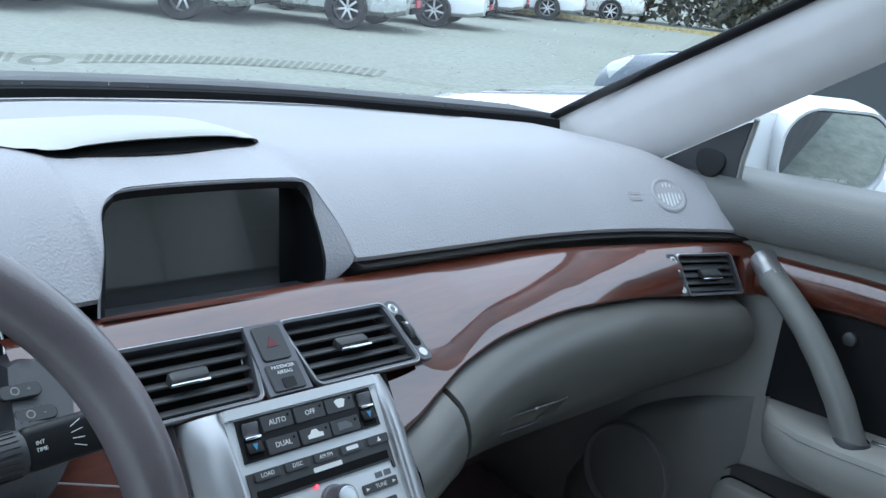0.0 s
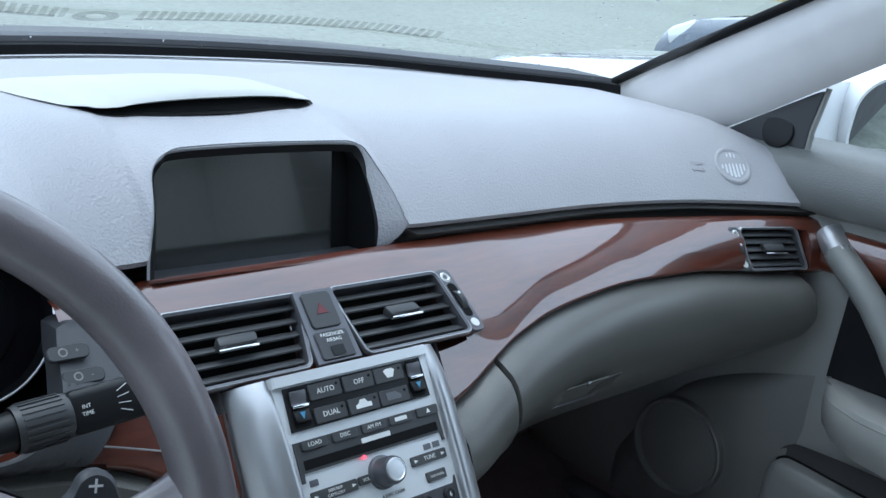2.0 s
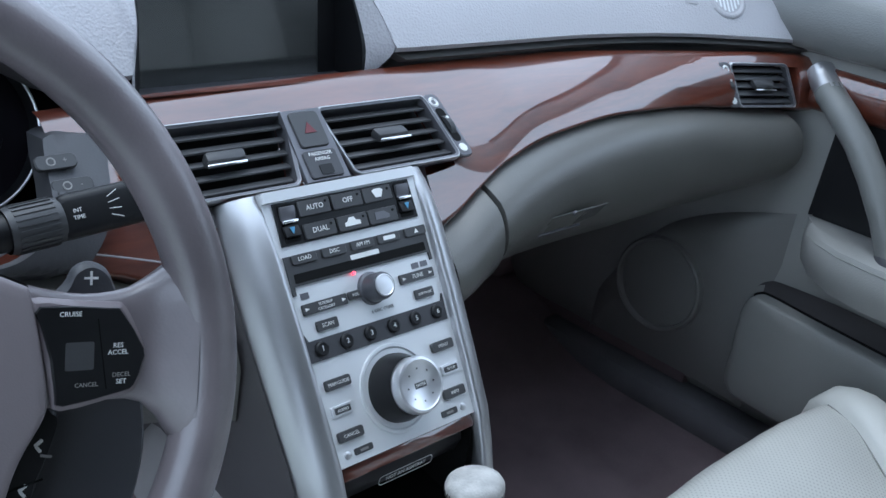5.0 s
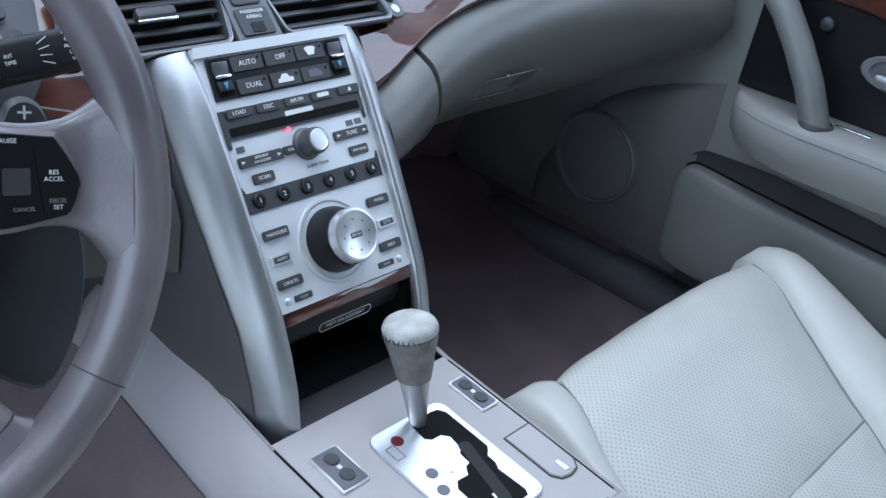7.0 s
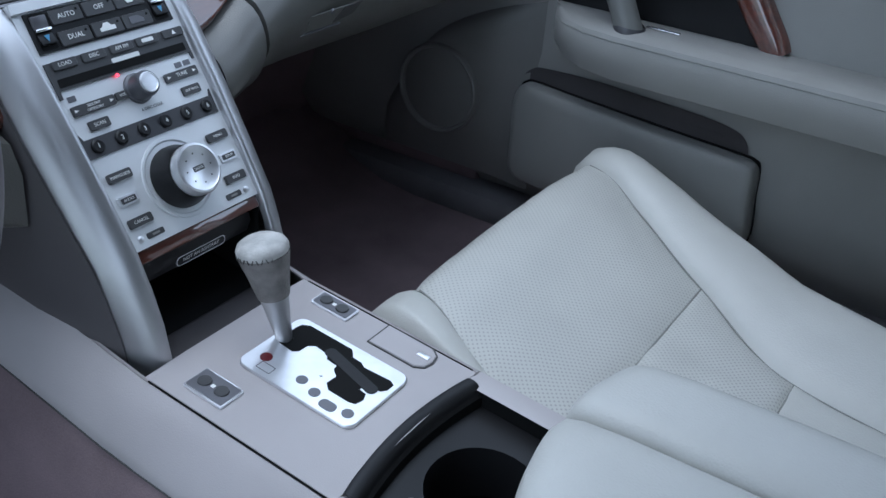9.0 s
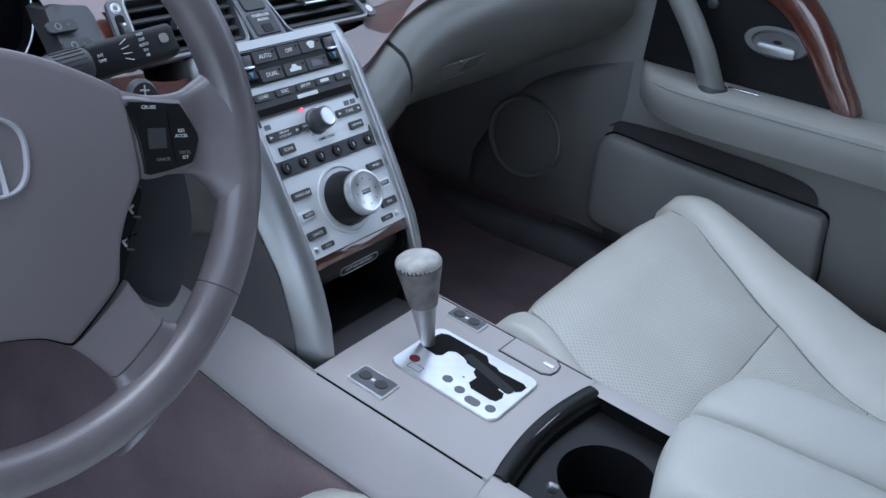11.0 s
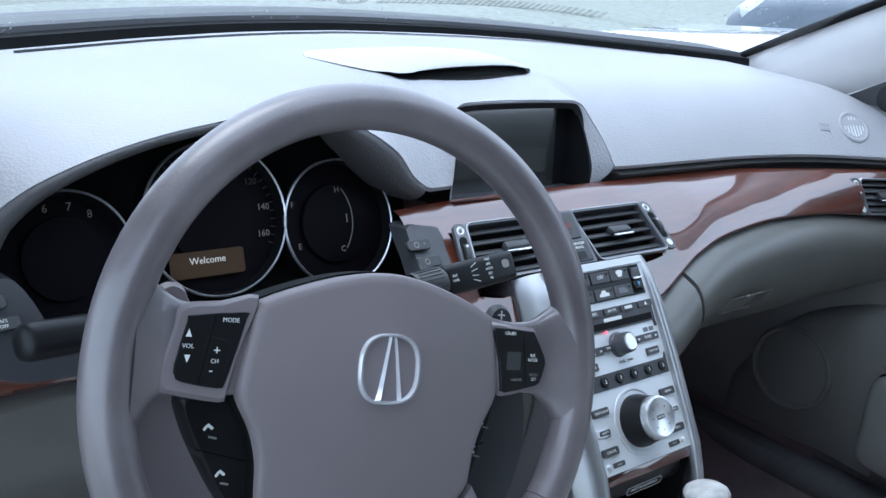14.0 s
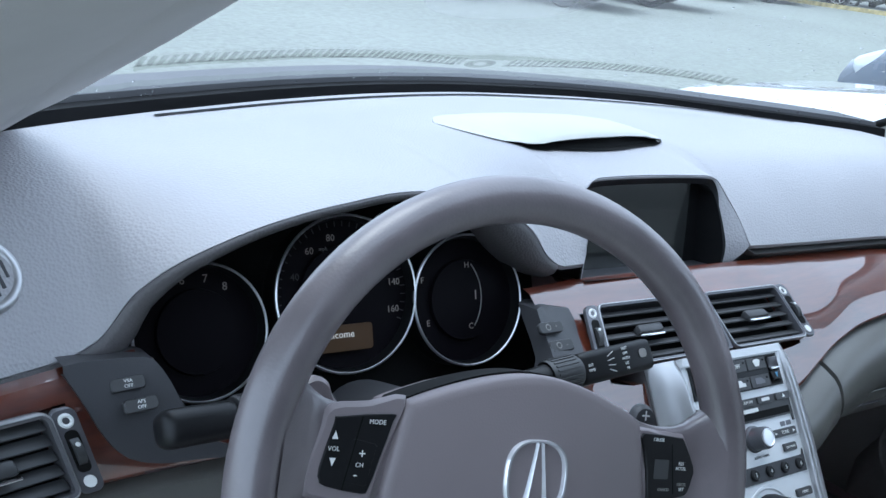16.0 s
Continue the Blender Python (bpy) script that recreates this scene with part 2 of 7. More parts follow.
# ---- builders ----
def finish(bm, angle=0.7):
    bmesh.ops.recalc_face_normals(bm, faces=bm.faces)
    for f in bm.faces:
        f.smooth = True
    for e in bm.edges:
        if e.is_manifold and e.calc_face_angle(0.0) > angle:
            e.smooth = False
    return bm


def part(name, bm, material, parent=None, label="", angle=0.7):
    """Links a bmesh as one mesh object under a thing or a part."""
    finish(bm, angle)
    me = bpy.data.meshes.new(name)
    bm.to_mesh(me)
    bm.free()
    for q in material if isinstance(material, (list, tuple)) else [material]:
        me.materials.append(q)
    ob = new(name, me)
    if parent is not None:
        ob.parent = parent
        if parent.type == "EMPTY":
            ob.matrix_parent_inverse = Matrix.Translation(-parent.location)
    if label:
        tagged(ob, label)
    return ob


def thing(name, at, label, category, group="", kind=""):
    ob = new(name)
    ob.location = at
    ob.empty_display_size = 0.05
    return tagged(ob, label, category, group, kind)


def sheet(rows, closed=False, cap=False, bm=None):
    """A skin over rows of points; closed: each row is a ring."""
    bm = bm or bmesh.new()
    v = [[bm.verts.new(p) for p in r] for r in rows]
    k = len(v[0])
    for a, b in zip(v, v[1:]):
        for i in range(k if closed else k - 1):
            q = [a[i], a[(i + 1) % k], b[(i + 1) % k], b[i]]
            if len({tuple(round(c, 6) for c in w.co) for w in q}) > 2:
                bm.faces.new(q)
    if cap:
        bm.faces.new(v[0][::-1]), bm.faces.new(v[-1])
    return bm


def thick(bm, d):
    """Gives a sheet a thickness d against its normals."""
    bmesh.ops.recalc_face_normals(bm, faces=bm.faces)
    bmesh.ops.solidify(bm, geom=bm.faces[:], thickness=d)
    return bm


def box(size, m=None, bevel=0.0, segments=2, bm=None):
    bm = bm or bmesh.new()
    got = bmesh.ops.create_cube(bm, size=1.0)["verts"]
    bmesh.ops.scale(bm, vec=size, verts=got)
    if bevel:
        es = list({e for q in got for e in q.link_edges})
        r = bmesh.ops.bevel(bm, geom=es, offset=min(bevel, 0.49 * min(size)), segments=segments, affect="EDGES", profile=0.5)
        got = list({q for f in r["faces"] for q in f.verts} | {q for q in got if q.is_valid})
    if m is not None:
        bmesh.ops.transform(bm, matrix=m, verts=got)
    return bm


def rod(r1, r2, h, m=None, seg=32, bevel=0.0, bm=None):
    """A cylinder or cone from z = 0 to h."""
    bm = bm or bmesh.new()
    prof = [(0, 0), (r1, 0), (r2, h), (0, h)]
    if bevel:
        prof = [(0, 0), (r1 - bevel, 0), (r1, bevel), (r2, h - bevel), (r2 - bevel, h), (0, h)]
    return lathe(prof, m, seg, bm)


def lathe(prof, m=None, seg=32, bm=None):
    bm = bm or bmesh.new()
    m = m or Matrix()
    rings = []
    for r, z in prof:
        if r < 1e-6:
            rings.append([bm.verts.new(m @ Vector((0, 0, z)))])
        else:
            rings.append([bm.verts.new(m @ Vector((r * math.cos(2 * math.pi * k / seg), r * math.sin(2 * math.pi * k / seg), z))) for k in range(seg)])
    for a, b in zip(rings, rings[1:]):
        for k in range(seg):
            q = [a[k % len(a)], a[(k + 1) % len(a)], b[(k + 1) % len(b)], b[k % len(b)]]
            q = list(dict.fromkeys(q))
            if len(q) > 2:
                bm.faces.new(q)
    return bm


def sweep(path, radius, seg=14, flat=1.0, up=(0, 0, 1), bm=None, closed=False, cap=True):
    """A tube along points; radius may be a list; flat squeezes it along its second axis."""
    path = [Vector(p) for p in path]
    n = len(path)
    rows = []
    for i, p in enumerate(path):
        a, b = path[(i - 1) % n] if closed or i else p, path[(i + 1) % n] if closed or i < n - 1 else p
        d = (b - a).normalized()
        s = d.cross(Vector(up)).normalized()
        u = s.cross(d)
        r = radius[i] if isinstance(radius, (list, tuple)) else radius
        rows.append([p + s * r * math.cos(2 * math.pi * k / seg) + u * r * flat * math.sin(2 * math.pi * k / seg) for k in range(seg)])
    if closed:
        rows.append(rows[0])
        bm = sheet(rows, True, False, bm)
        bmesh.ops.remove_doubles(bm, verts=bm.verts, dist=1e-6)
        return bm
    return sheet(rows, True, cap, bm)


def lerp(table, x):
    """Smooth value of a table of (x, values...) at x."""
    xs = [q[0] for q in table]
    out = []
    for c in range(1, len(table[0])):
        ys = [q[c] for q in table]
        i = max(0, min(len(xs) - 2, sum(1 for q in xs if q <= x) - 1))
        h = xs[i + 1] - xs[i]
        t = max(0.0, min(1.0, (x - xs[i]) / h))

        def slope(k):
            if k <= 0 or k >= len(xs) - 1:
                return 0.0 if len(xs) < 2 else (ys[min(k + 1, len(xs) - 1)] - ys[max(k - 1, 0)]) / (xs[min(k + 1, len(xs) - 1)] - xs[max(k - 1, 0)])
            s1, s2 = (ys[k] - ys[k - 1]) / (xs[k] - xs[k - 1]), (ys[k + 1] - ys[k]) / (xs[k + 1] - xs[k])
            return 0.0 if s1 * s2 <= 0 else 2 * s1 * s2 / (s1 + s2)

        m0, m1 = slope(i), slope(i + 1)
        out.append((2 * t**3 - 3 * t**2 + 1) * ys[i] + (t**3 - 2 * t**2 + t) * h * m0 + (-2 * t**3 + 3 * t**2) * ys[i + 1] + (t**3 - t**2) * h * m1)
    return out


def fine_line(pts, n=6):
    """An open smooth curve through points."""
    p = [Vector(q) for q in pts]
    out = []
    for i in range(len(p) - 1):
        a, b, c, d = p[max(0, i - 1)], p[i], p[i + 1], p[min(len(p) - 1, i + 2)]
        for k in range(n):
            t = k / n
            out.append(0.5 * (2 * b + (c - a) * t + (2 * a - 5 * b + 4 * c - d) * t * t + (3 * b - a - 3 * c + d) * t**3))
    return out + [p[-1]]


def span(a, b, n):
    return [a + (b - a) * i / (n - 1) for i in range(n)]


def rounded(w, h, r, k=5):
    """Outline of a rounded rectangle about the origin."""
    out = []
    for cx, cy, a0 in ((w / 2 - r, h / 2 - r, 0), (-w / 2 + r, h / 2 - r, 90), (-w / 2 + r, -h / 2 + r, 180), (w / 2 - r, -h / 2 + r, 270)):
        for i in range(k + 1):
            a = radians(a0 + 90 * i / k)
            out.append((cx + r * math.cos(a), cy + r * math.sin(a)))
    return out


def plate(outline, d, m, bevel=0.0, bm=None):
    """A flat plate of an outline (x, y), from z = 0 to d, with a small bevelled top edge."""
    bm = bm or bmesh.new()
    cx, cy = sum(p[0] for p in outline) / len(outline), sum(p[1] for p in outline) / len(outline)
    rows = [[m @ Vector((x, y, 0)) for x, y in outline], [m @ Vector((x, y, d - bevel)) for x, y in outline]]
    if bevel:
        size = max(max(abs(x - cx), abs(y - cy)) for x, y in outline)
        ins = []
        for x, y in outline:
            ln = math.hypot(x - cx, y - cy) or 1
            ins.append(m @ Vector((x - (x - cx) / ln * bevel, y - (y - cy) / ln * bevel, d)))
        rows.append(ins)
    return sheet(rows, True, True, bm)


def basis(o, x, y):
    x, y = Vector(x).normalized(), Vector(y).normalized()
    z = x.cross(y).normalized()
    y = z.cross(x)
    m = Matrix((x, y, z)).transposed().to_4x4()
    return Matrix.Translation(o) @ m


def lettering(text, size, m, material, parent, name="lettering", align="CENTER", spacing=1.0):
    cu = bpy.data.curves.new(name, "FONT")
    cu.body, cu.size, cu.align_x, cu.align_y, cu.space_character = text, size, align, "CENTER", spacing
    cu.resolution_u = 2
    cu.extrude = 0.0001
    tmp = bpy.data.objects.new("tmp", cu)
    scene.collection.objects.link(tmp)
    bpy.context.view_layer.update()
    me = bpy.data.meshes.new_from_object(tmp.evaluated_get(bpy.context.evaluated_depsgraph_get()))
    bpy.data.objects.remove(tmp)
    me.transform(m)
    me.materials.clear()
    me.materials.append(material)
    ob = new(name, me)
    ob.parent = parent
    if parent.type == "EMPTY":
        ob.matrix_parent_inverse = Matrix.Translation(-parent.location)
    return ob


# ---- dashboard ----
EDGE = [(-0.80, 0.80, 0.925), (-0.72, 0.865, 0.93), (-0.668, 0.878, 0.935), (-0.640, 0.88, 0.947), (-0.614, 0.88, 0.981), (-0.575, 0.88, 1.006),
        (-0.51, 0.885, 1.028), (-0.45, 0.89, 1.04), (-0.38, 0.90, 1.047), (-0.30, 0.91, 1.04), (-0.256, 0.92, 1.024), (-0.21, 0.925, 0.998),
        (-0.18, 0.928, 0.968), (-0.155, 0.93, 0.956), (-0.128, 0.93, 0.957), (-0.120, 0.94, 0.99), (-0.110, 0.966, 1.02), (-0.098, 0.973, 1.032),
        (-0.08, 0.976, 1.038), (0, 0.978, 1.04), (0.095, 0.978, 1.039), (0.114, 0.976, 1.034), (0.129, 0.966, 1.014), (0.141, 0.950, 0.989),
        (0.150, 0.934, 0.962), (0.19, 0.932, 0.962), (0.26, 0.932, 0.962), (0.41, 0.933, 0.962), (0.51, 0.925, 0.962), (0.61, 0.906, 0.962),
        (0.70, 0.873, 0.962), (0.78, 0.835, 0.962), (0.82, 0.81, 0.962)]
FAR = [(-0.80, 1.0, 1.05), (-0.62, 1.13, 1.052), (-0.53, 1.2, 1.05), (-0.46, 1.24, 1.051), (-0.30, 1.31, 1.056), (-0.11, 1.37, 1.061),
       (0.07, 1.405, 1.063), (0.24, 1.415, 1.063), (0.41, 1.39, 1.063), (0.56, 1.305, 1.063), (0.71, 1.2, 1.063), (0.78, 1.14, 1.062), (0.83, 1.08, 1.058)]


def pad_point(x, s):
    """A point of the dashboard's top: s = 0 at its rear edge, 1 at the windscreen."""
    yf, zf = lerp(EDGE, x)
    yr, zr = lerp(FAR, x)
    d = s * (yr - yf)
    ztop = zr - 0.016 * (1 - s) ** 1.5 + max(0.0, zf + 0.010 - zr + 0.016) * (1 - s) ** 2
    ln = 0.14
    z = ztop - (ztop - zf) * max(0.0, 1 - d / ln) ** 2.2
    z -= 0.034 * max(0.0, (x - 0.725) / 0.09) ** 1.4 * min(1.0, d / 0.12)
    return Vector((x, yf + d, z))


xs = sorted(set([round(q, 4) for q in span(-0.80, 0.82, 109)] + [q[0] for q in EDGE] + [round(q, 4) for q in span(-0.34, -0.15, 30) + span(-0.128, -0.08, 14) + span(0.09, 0.15, 18) + span(-0.66, -0.54, 18)]))
ss = [0, 0.012, 0.03, 0.055, 0.085, 0.12, 0.16, 0.21, 0.27, 0.34, 0.42, 0.52, 0.62, 0.74, 0.87, 1.0]
dash = thing("dashboard", (0, 1.0, 0.25), "grey vinyl dashboard with lacquered wood band across the car", "dashboard")
rows = []
for x in xs:
    p0 = pad_point(x, 0)
    lip = [p0 + Vector((0, 0.012, -0.006)), p0 + Vector((0, 0.003, -0.005))]
    rows.append(lip + [pad_point(x, s) for s in ss] + [pad_point(x, 1) + Vector((0, 0.01, -0.03))])
pad = part("upper_pad", sheet(rows), PAD, dash, "pale grey grained vinyl top pad", 0.9)

rows = []
for x in span(-0.50, 0.62, 50):
    a, n = pad_point(x, 0.93), (pad_point(x, 0.955) - pad_point(x, 0.93))
    rows.append([a + Vector((0, 0, 0.0012)), a + Vector((0, 0.004, 0.0022)), a + Vector((0, 0.008, 0.0012))])
part("demister_slot", sheet(rows), DEEP, dash, "thin dark demister slot along the windscreen")
# soft roll under the pad, towards the passenger, its gap's shadow in the colour
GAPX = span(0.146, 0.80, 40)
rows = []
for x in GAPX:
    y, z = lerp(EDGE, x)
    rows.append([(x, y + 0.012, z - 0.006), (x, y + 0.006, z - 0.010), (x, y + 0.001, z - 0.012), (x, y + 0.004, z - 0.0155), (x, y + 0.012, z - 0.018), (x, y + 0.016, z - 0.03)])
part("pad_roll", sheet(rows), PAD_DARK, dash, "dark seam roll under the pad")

rows = []
for x in span(-0.80, -0.165, 76):
    y, z = lerp(EDGE, x)
    tg = Vector(lerp(EDGE, min(-0.16, x + 0.004))) - Vector(lerp(EDGE, x - 0.004))
    dn_ = Vector((tg.y, 0, -0.008)).normalized()
    k = lerp([(-0.80, 0.044), (-0.66, 0.042), (-0.62, 0.030), (-0.56, 0.020), (-0.47, 0.014), (-0.36, 0.013), (-0.30, 0.018), (-0.255, 0.030), (-0.21, 0.038), (-0.18, 0.030), (-0.16, 0.022)], x)[0]
    j = min(k, 0.020)
    o = Vector((x, y, z))
    rows.append([o + Vector((0, 0.004, 0)) - dn_ * 0.0005] + [o + Vector((0, a * j, 0)) + dn_ * (b * k) for a, b in ((-0.08, 0.10), (-0.12, 0.24), (-0.06, 0.42), (0.16, 0.62), (0.55, 0.80), (1.15, 0.93), (2.1, 1.0))])
part("pad_edge_roll", sheet(rows), VISOR, dash, "charcoal rolled edge over the dials", 1.4)
# wood band
WTOP = [(-0.80, 0.82, 0.925), (-0.70, 0.85, 0.93), (-0.62, 0.87, 0.934), (-0.40, 0.90, 0.935), (-0.20, 0.917, 0.934), (-0.12, 0.925, 0.936), (0.0, 0.925, 0.938), (0.142, 0.925, 0.94),
        (0.23, 0.932, 0.94), (0.315, 0.932, 0.94), (0.41, 0.927, 0.94), (0.50, 0.911, 0.94), (0.59, 0.889, 0.94), (0.69, 0.862, 0.94), (0.80, 0.822, 0.94)]
WBOT = [(-0.80, 0.818, 0.850), (-0.66, 0.842, 0.846), (-0.56, 0.846, 0.848), (-0.40, 0.838, 0.856), (-0.26, 0.825, 0.853), (-0.19, 0.812, 0.838), (-0.155, 0.80, 0.815), (-0.125, 0.788, 0.795), (-0.09, 0.792, 0.80),
        (0.0, 0.80, 0.805), (0.09, 0.801, 0.812), (0.135, 0.808, 0.823), (0.176, 0.819, 0.842), (0.223, 0.83, 0.861), (0.326, 0.845, 0.877), (0.434, 0.85, 0.884), (0.554, 0.85, 0.881), (0.68, 0.838, 0.872), (0.80, 0.795, 0.869)]


def wood_point(x, s):
    yt, zt = lerp(WTOP, x)
    yb, zb = lerp(WBOT, x)
    o = 0.010 * math.sin(math.pi * s)
    low = max(0.0, s - 0.90) ** 2 * 1.3
    # beside the stack the lower half stands steeper than the upper
    k = max(0.0, min(1.0, (0.34 - abs(x)) / 0.08)) * max(0.0, min(1.0, (abs(x) - 0.06) / 0.03))
    if x > 0:
        k = max(0.0, min(1.0, (0.27 - x) / 0.12)) * max(0.0, min(1.0, (x - 0.06) / 0.03))
    t = min(1.0, s / 0.5), max(0.0, s - 0.5) / 0.5
    ym, zm = 0.845 + (0.006 if x > 0 else 0), 0.882
    ys = yt + (ym - yt) * t[0] + (yb - ym) * t[1]
    zs = zt + (zm - zt) * t[0] + (zb - zm) * t[1]
    y, z = yt + (yb - yt) * s - o * 0.8, zt + (zb - zt) * s + o * 0.6
    return Vector((x, y + (ys - y) * k + low, z + (zs - z) * k))


def wood_skin(x, s):
    """The band's face, sunk where an air vent sits in it."""
    p = wood_point(x, s)
    for a, b, s0, s1 in ((-0.157, 0.157, 0.18, 0.62), (0.662, 0.772, 0.22, 0.93), (-0.785, -0.668, 0.22, 0.90)):
        if a < x < b and s0 < s < s1:
            return p + Vector((0, 0.035, -0.01))
    return p


WX = sorted(set(round(q, 4) for q in span(-0.80, 0.80, 120)) | {-0.7855, -0.7845, -0.6685, -0.6675, -0.1575, -0.1565, 0.1565, 0.1575, 0.6615, 0.6625, 0.7715, 0.7725})
WS = [0, 0.05, 0.10, 0.119, 0.121, 0.179, 0.181, 0.219, 0.221, 0.3, 0.4, 0.5, 0.6, 0.619, 0.621, 0.7, 0.8, 0.88, 0.899, 0.901, 0.929, 0.931, 0.97, 1.0]
for xa, xb, lab in ((-0.80, -0.60, "glossy lacquered wood by the driver's vent"), (-0.215, 0.80, "glossy reddish-brown lacquered wood band")):
    rows = [[wood_point(x, 0) + Vector((0, 0.012, 0.002))] + [wood_skin(x, s) for s in WS] + [wood_point(x, 1) + Vector((0, 0.008, -0.004))] for x in WX if xa <= x <= xb]
    part("wood_band", sheet(rows), WOOD, dash, lab)
rows = [[wood_point(x, 1 - (1 - lerp([(-0.66, 0.60), (-0.60, 0.64), (-0.55, 0.78), (-0.50, 0.90), (-0.30, 0.90), (-0.245, 0.62), (-0.16, 0.60)], x)[0]) * s) for s in (1.0, 0.75, 0.5, 0.25, 0.0)] + [wood_point(x, 1) + Vector((0, 0.008, -0.004))] for x in span(-0.66, -0.16, 40)]
part("wood_strip", sheet(rows), WOOD, dash, "thin lacquered wood strip under the dials")
# shelf before the screen
rows = [[(x, 0.925, 0.939), (x, 0.95, 0.931), (x, 0.985, 0.927), (x, 1.04, 0.927)] for x in span(-0.125, 0.14, 8)]
part("screen_shelf", sheet(rows), POD, dash, "dark grey shelf under the display")

# display in its hooded recess
disp = part("display", plate(rounded(0.225, 0.125, 0.012), 0.01, basis((0.008, 1.005, 0.972), (1, 0, 0), (0, 0.12, 1))), BLACK, dash, "black display surround")
part("screen", plate(rounded(0.200, 0.112, 0.004), 0.002, basis((-0.004, 0.9945, 0.971), (1, 0, 0), (0, 0.12, 1))), SCREEN, disp, "switched-off dark display glass")
rim_l = [(-0.128, 0.931, 0.940), (-0.128, 0.931, 0.957), (-0.120, 0.941, 0.99), (-0.110, 0.967, 1.02), (-0.098, 0.974, 1.031), (-0.08, 0.977, 1.037), (0, 0.979, 1.039), (0.095, 0.979, 1.038), (0.114, 0.977, 1.033), (0.129, 0.967, 1.013), (0.141, 0.951, 0.989), (0.149, 0.936, 0.962), (0.136, 0.944, 0.94)]
hood = [(-0.112, 0.950, 0.93), (-0.112, 0.950, 0.955), (-0.110, 0.955, 0.99), (-0.105, 0.970, 1.012), (-0.096, 0.978, 1.021), (-0.08, 0.981, 1.026), (0, 0.983, 1.028),
        (0.095, 0.983, 1.027), (0.111, 0.980, 1.021), (0.116, 0.972, 1.008), (0.120, 0.960, 0.980), (0.1215, 0.952, 0.955), (0.1215, 0.951, 0.925)]
rim_l, hood = fine_line(rim_l, 5), fine_line(hood, 5)
# the flare is broad beside the glass and a thin roll elsewhere
ff = [0.30 + 0.62 * max(0.0, min(1.0, (i - 40) / 6)) for i in range(len(rim_l))]
mid = [Vector(a).lerp(Vector(b), f * 0.6) + Vector((0, -0.002, 0.0010)) for a, b, f in zip(rim_l, hood, ff)]
inner = [Vector(a).lerp(Vector(b), f) + Vector((0, -0.0012, 0.0)) for a, b, f in zip(rim_l, hood, ff)]
part("display_flare", sheet([rim_l, mid, inner]), PAD, dash, "grey flare round the display recess", 1.4)
# The pad's inward roll is coloured black here in place of shade.
part("display_lip", sheet([inner, hood]), BLACK, dash, "lip of the display recess, blackened for shade")
back = [(-0.106, 1.012, 0.915), (-0.106, 1.012, 0.94), (-0.106, 1.012, 0.97), (-0.106, 1.012, 1.01), (-0.10, 1.012, 1.025), (-0.08, 1.012, 1.03), (0, 1.012, 1.031), (0.095, 1.012, 1.03), (0.112, 1.012, 1.025), (0.118, 1.012, 1.01), (0.118, 1.012, 0.98), (0.118, 1.012, 0.95), (0.118, 1.012, 0.915)]
back = fine_line(back, 5)
rows = [[Vector(a).lerp(Vector(b), t) for a, b in zip(hood, back)] for t in (0, 0.08, 0.5, 1)]
part("display_hood", sheet(rows), BLACK, dash, "black inner walls of the display recess")

# raised speaker pod on the pad
PODR = [(-0.168, 1.172, 1.182), (-0.152, 1.125, 1.205), (-0.135, 1.092, 1.214), (-0.12, 1.074, 1.22), (-0.08, 1.061, 1.231), (-0.04, 1.0605, 1.238), (0.0, 1.063, 1.243), (0.06, 1.075, 1.246), (0.11, 1.086, 1.236), (0.128, 1.091, 1.200), (0.139, 1.096, 1.104)]
pod_rows, slot_rows = [], []
for x in span(-0.168, 0.139, 56):
    yr, yf = lerp(PODR, x)
    k = max(0.0, math.sin(math.pi * max(0.0, min(1.0, (x + 0.130) / 0.268)))) ** (0.42 if x > 0.004 else 0.75)
    e0, e1 = lerp(EDGE, x)[0], lerp(FAR, x)[0]
    zp = pad_point(x, (yr - e0) / (e1 - e0)).z
    zb = pad_point(x, (yf - e0) / (e1 - e0)).z
    w = min(1.0, (yf - yr) / 0.10)
    zl = zp + 0.0012 * w + 0.0125 * k
    pod_rows.append([(x, yr + 0.016 * w, zl - 0.001), (x, yr + 0.003, zl - 0.0012 * k), (x, yr, zl + 0.0006), (x, yr + 0.0025 * w, zl + 0.0034 * k), (x, yr + 0.009 * w, zl + 0.0068 * k), (x, yr + (yf - yr) * 0.22, zl + 0.0092 * k + 0.0006 * w), (x, yr + (yf - yr) * 0.45, zl + 0.0088 * k + 0.001 * w), (x, yr + (yf - yr) * 0.75, zb + 0.0075 * k + 0.0018 * w), (x, yf, zb + 0.0015), (x, yf + 0.004, zb - 0.006)])
    if -0.133 <= x <= 0.137:
        slot_rows.append([(x, yr - 0.012 * k * k, zp + 0.0007), (x, yr + 0.004, zp + 0.0010), (x, yr + 0.014, zl - 0.0002)])
pod = part("speaker_pod", sheet(pod_rows), surface("pod_cream_plastic", (0.51, 0.505, 0.47), 0.42, mottle=0.02), dash, "cream plastic speaker pod with black slot")
part("slot", sheet(slot_rows), DEEP, pod)

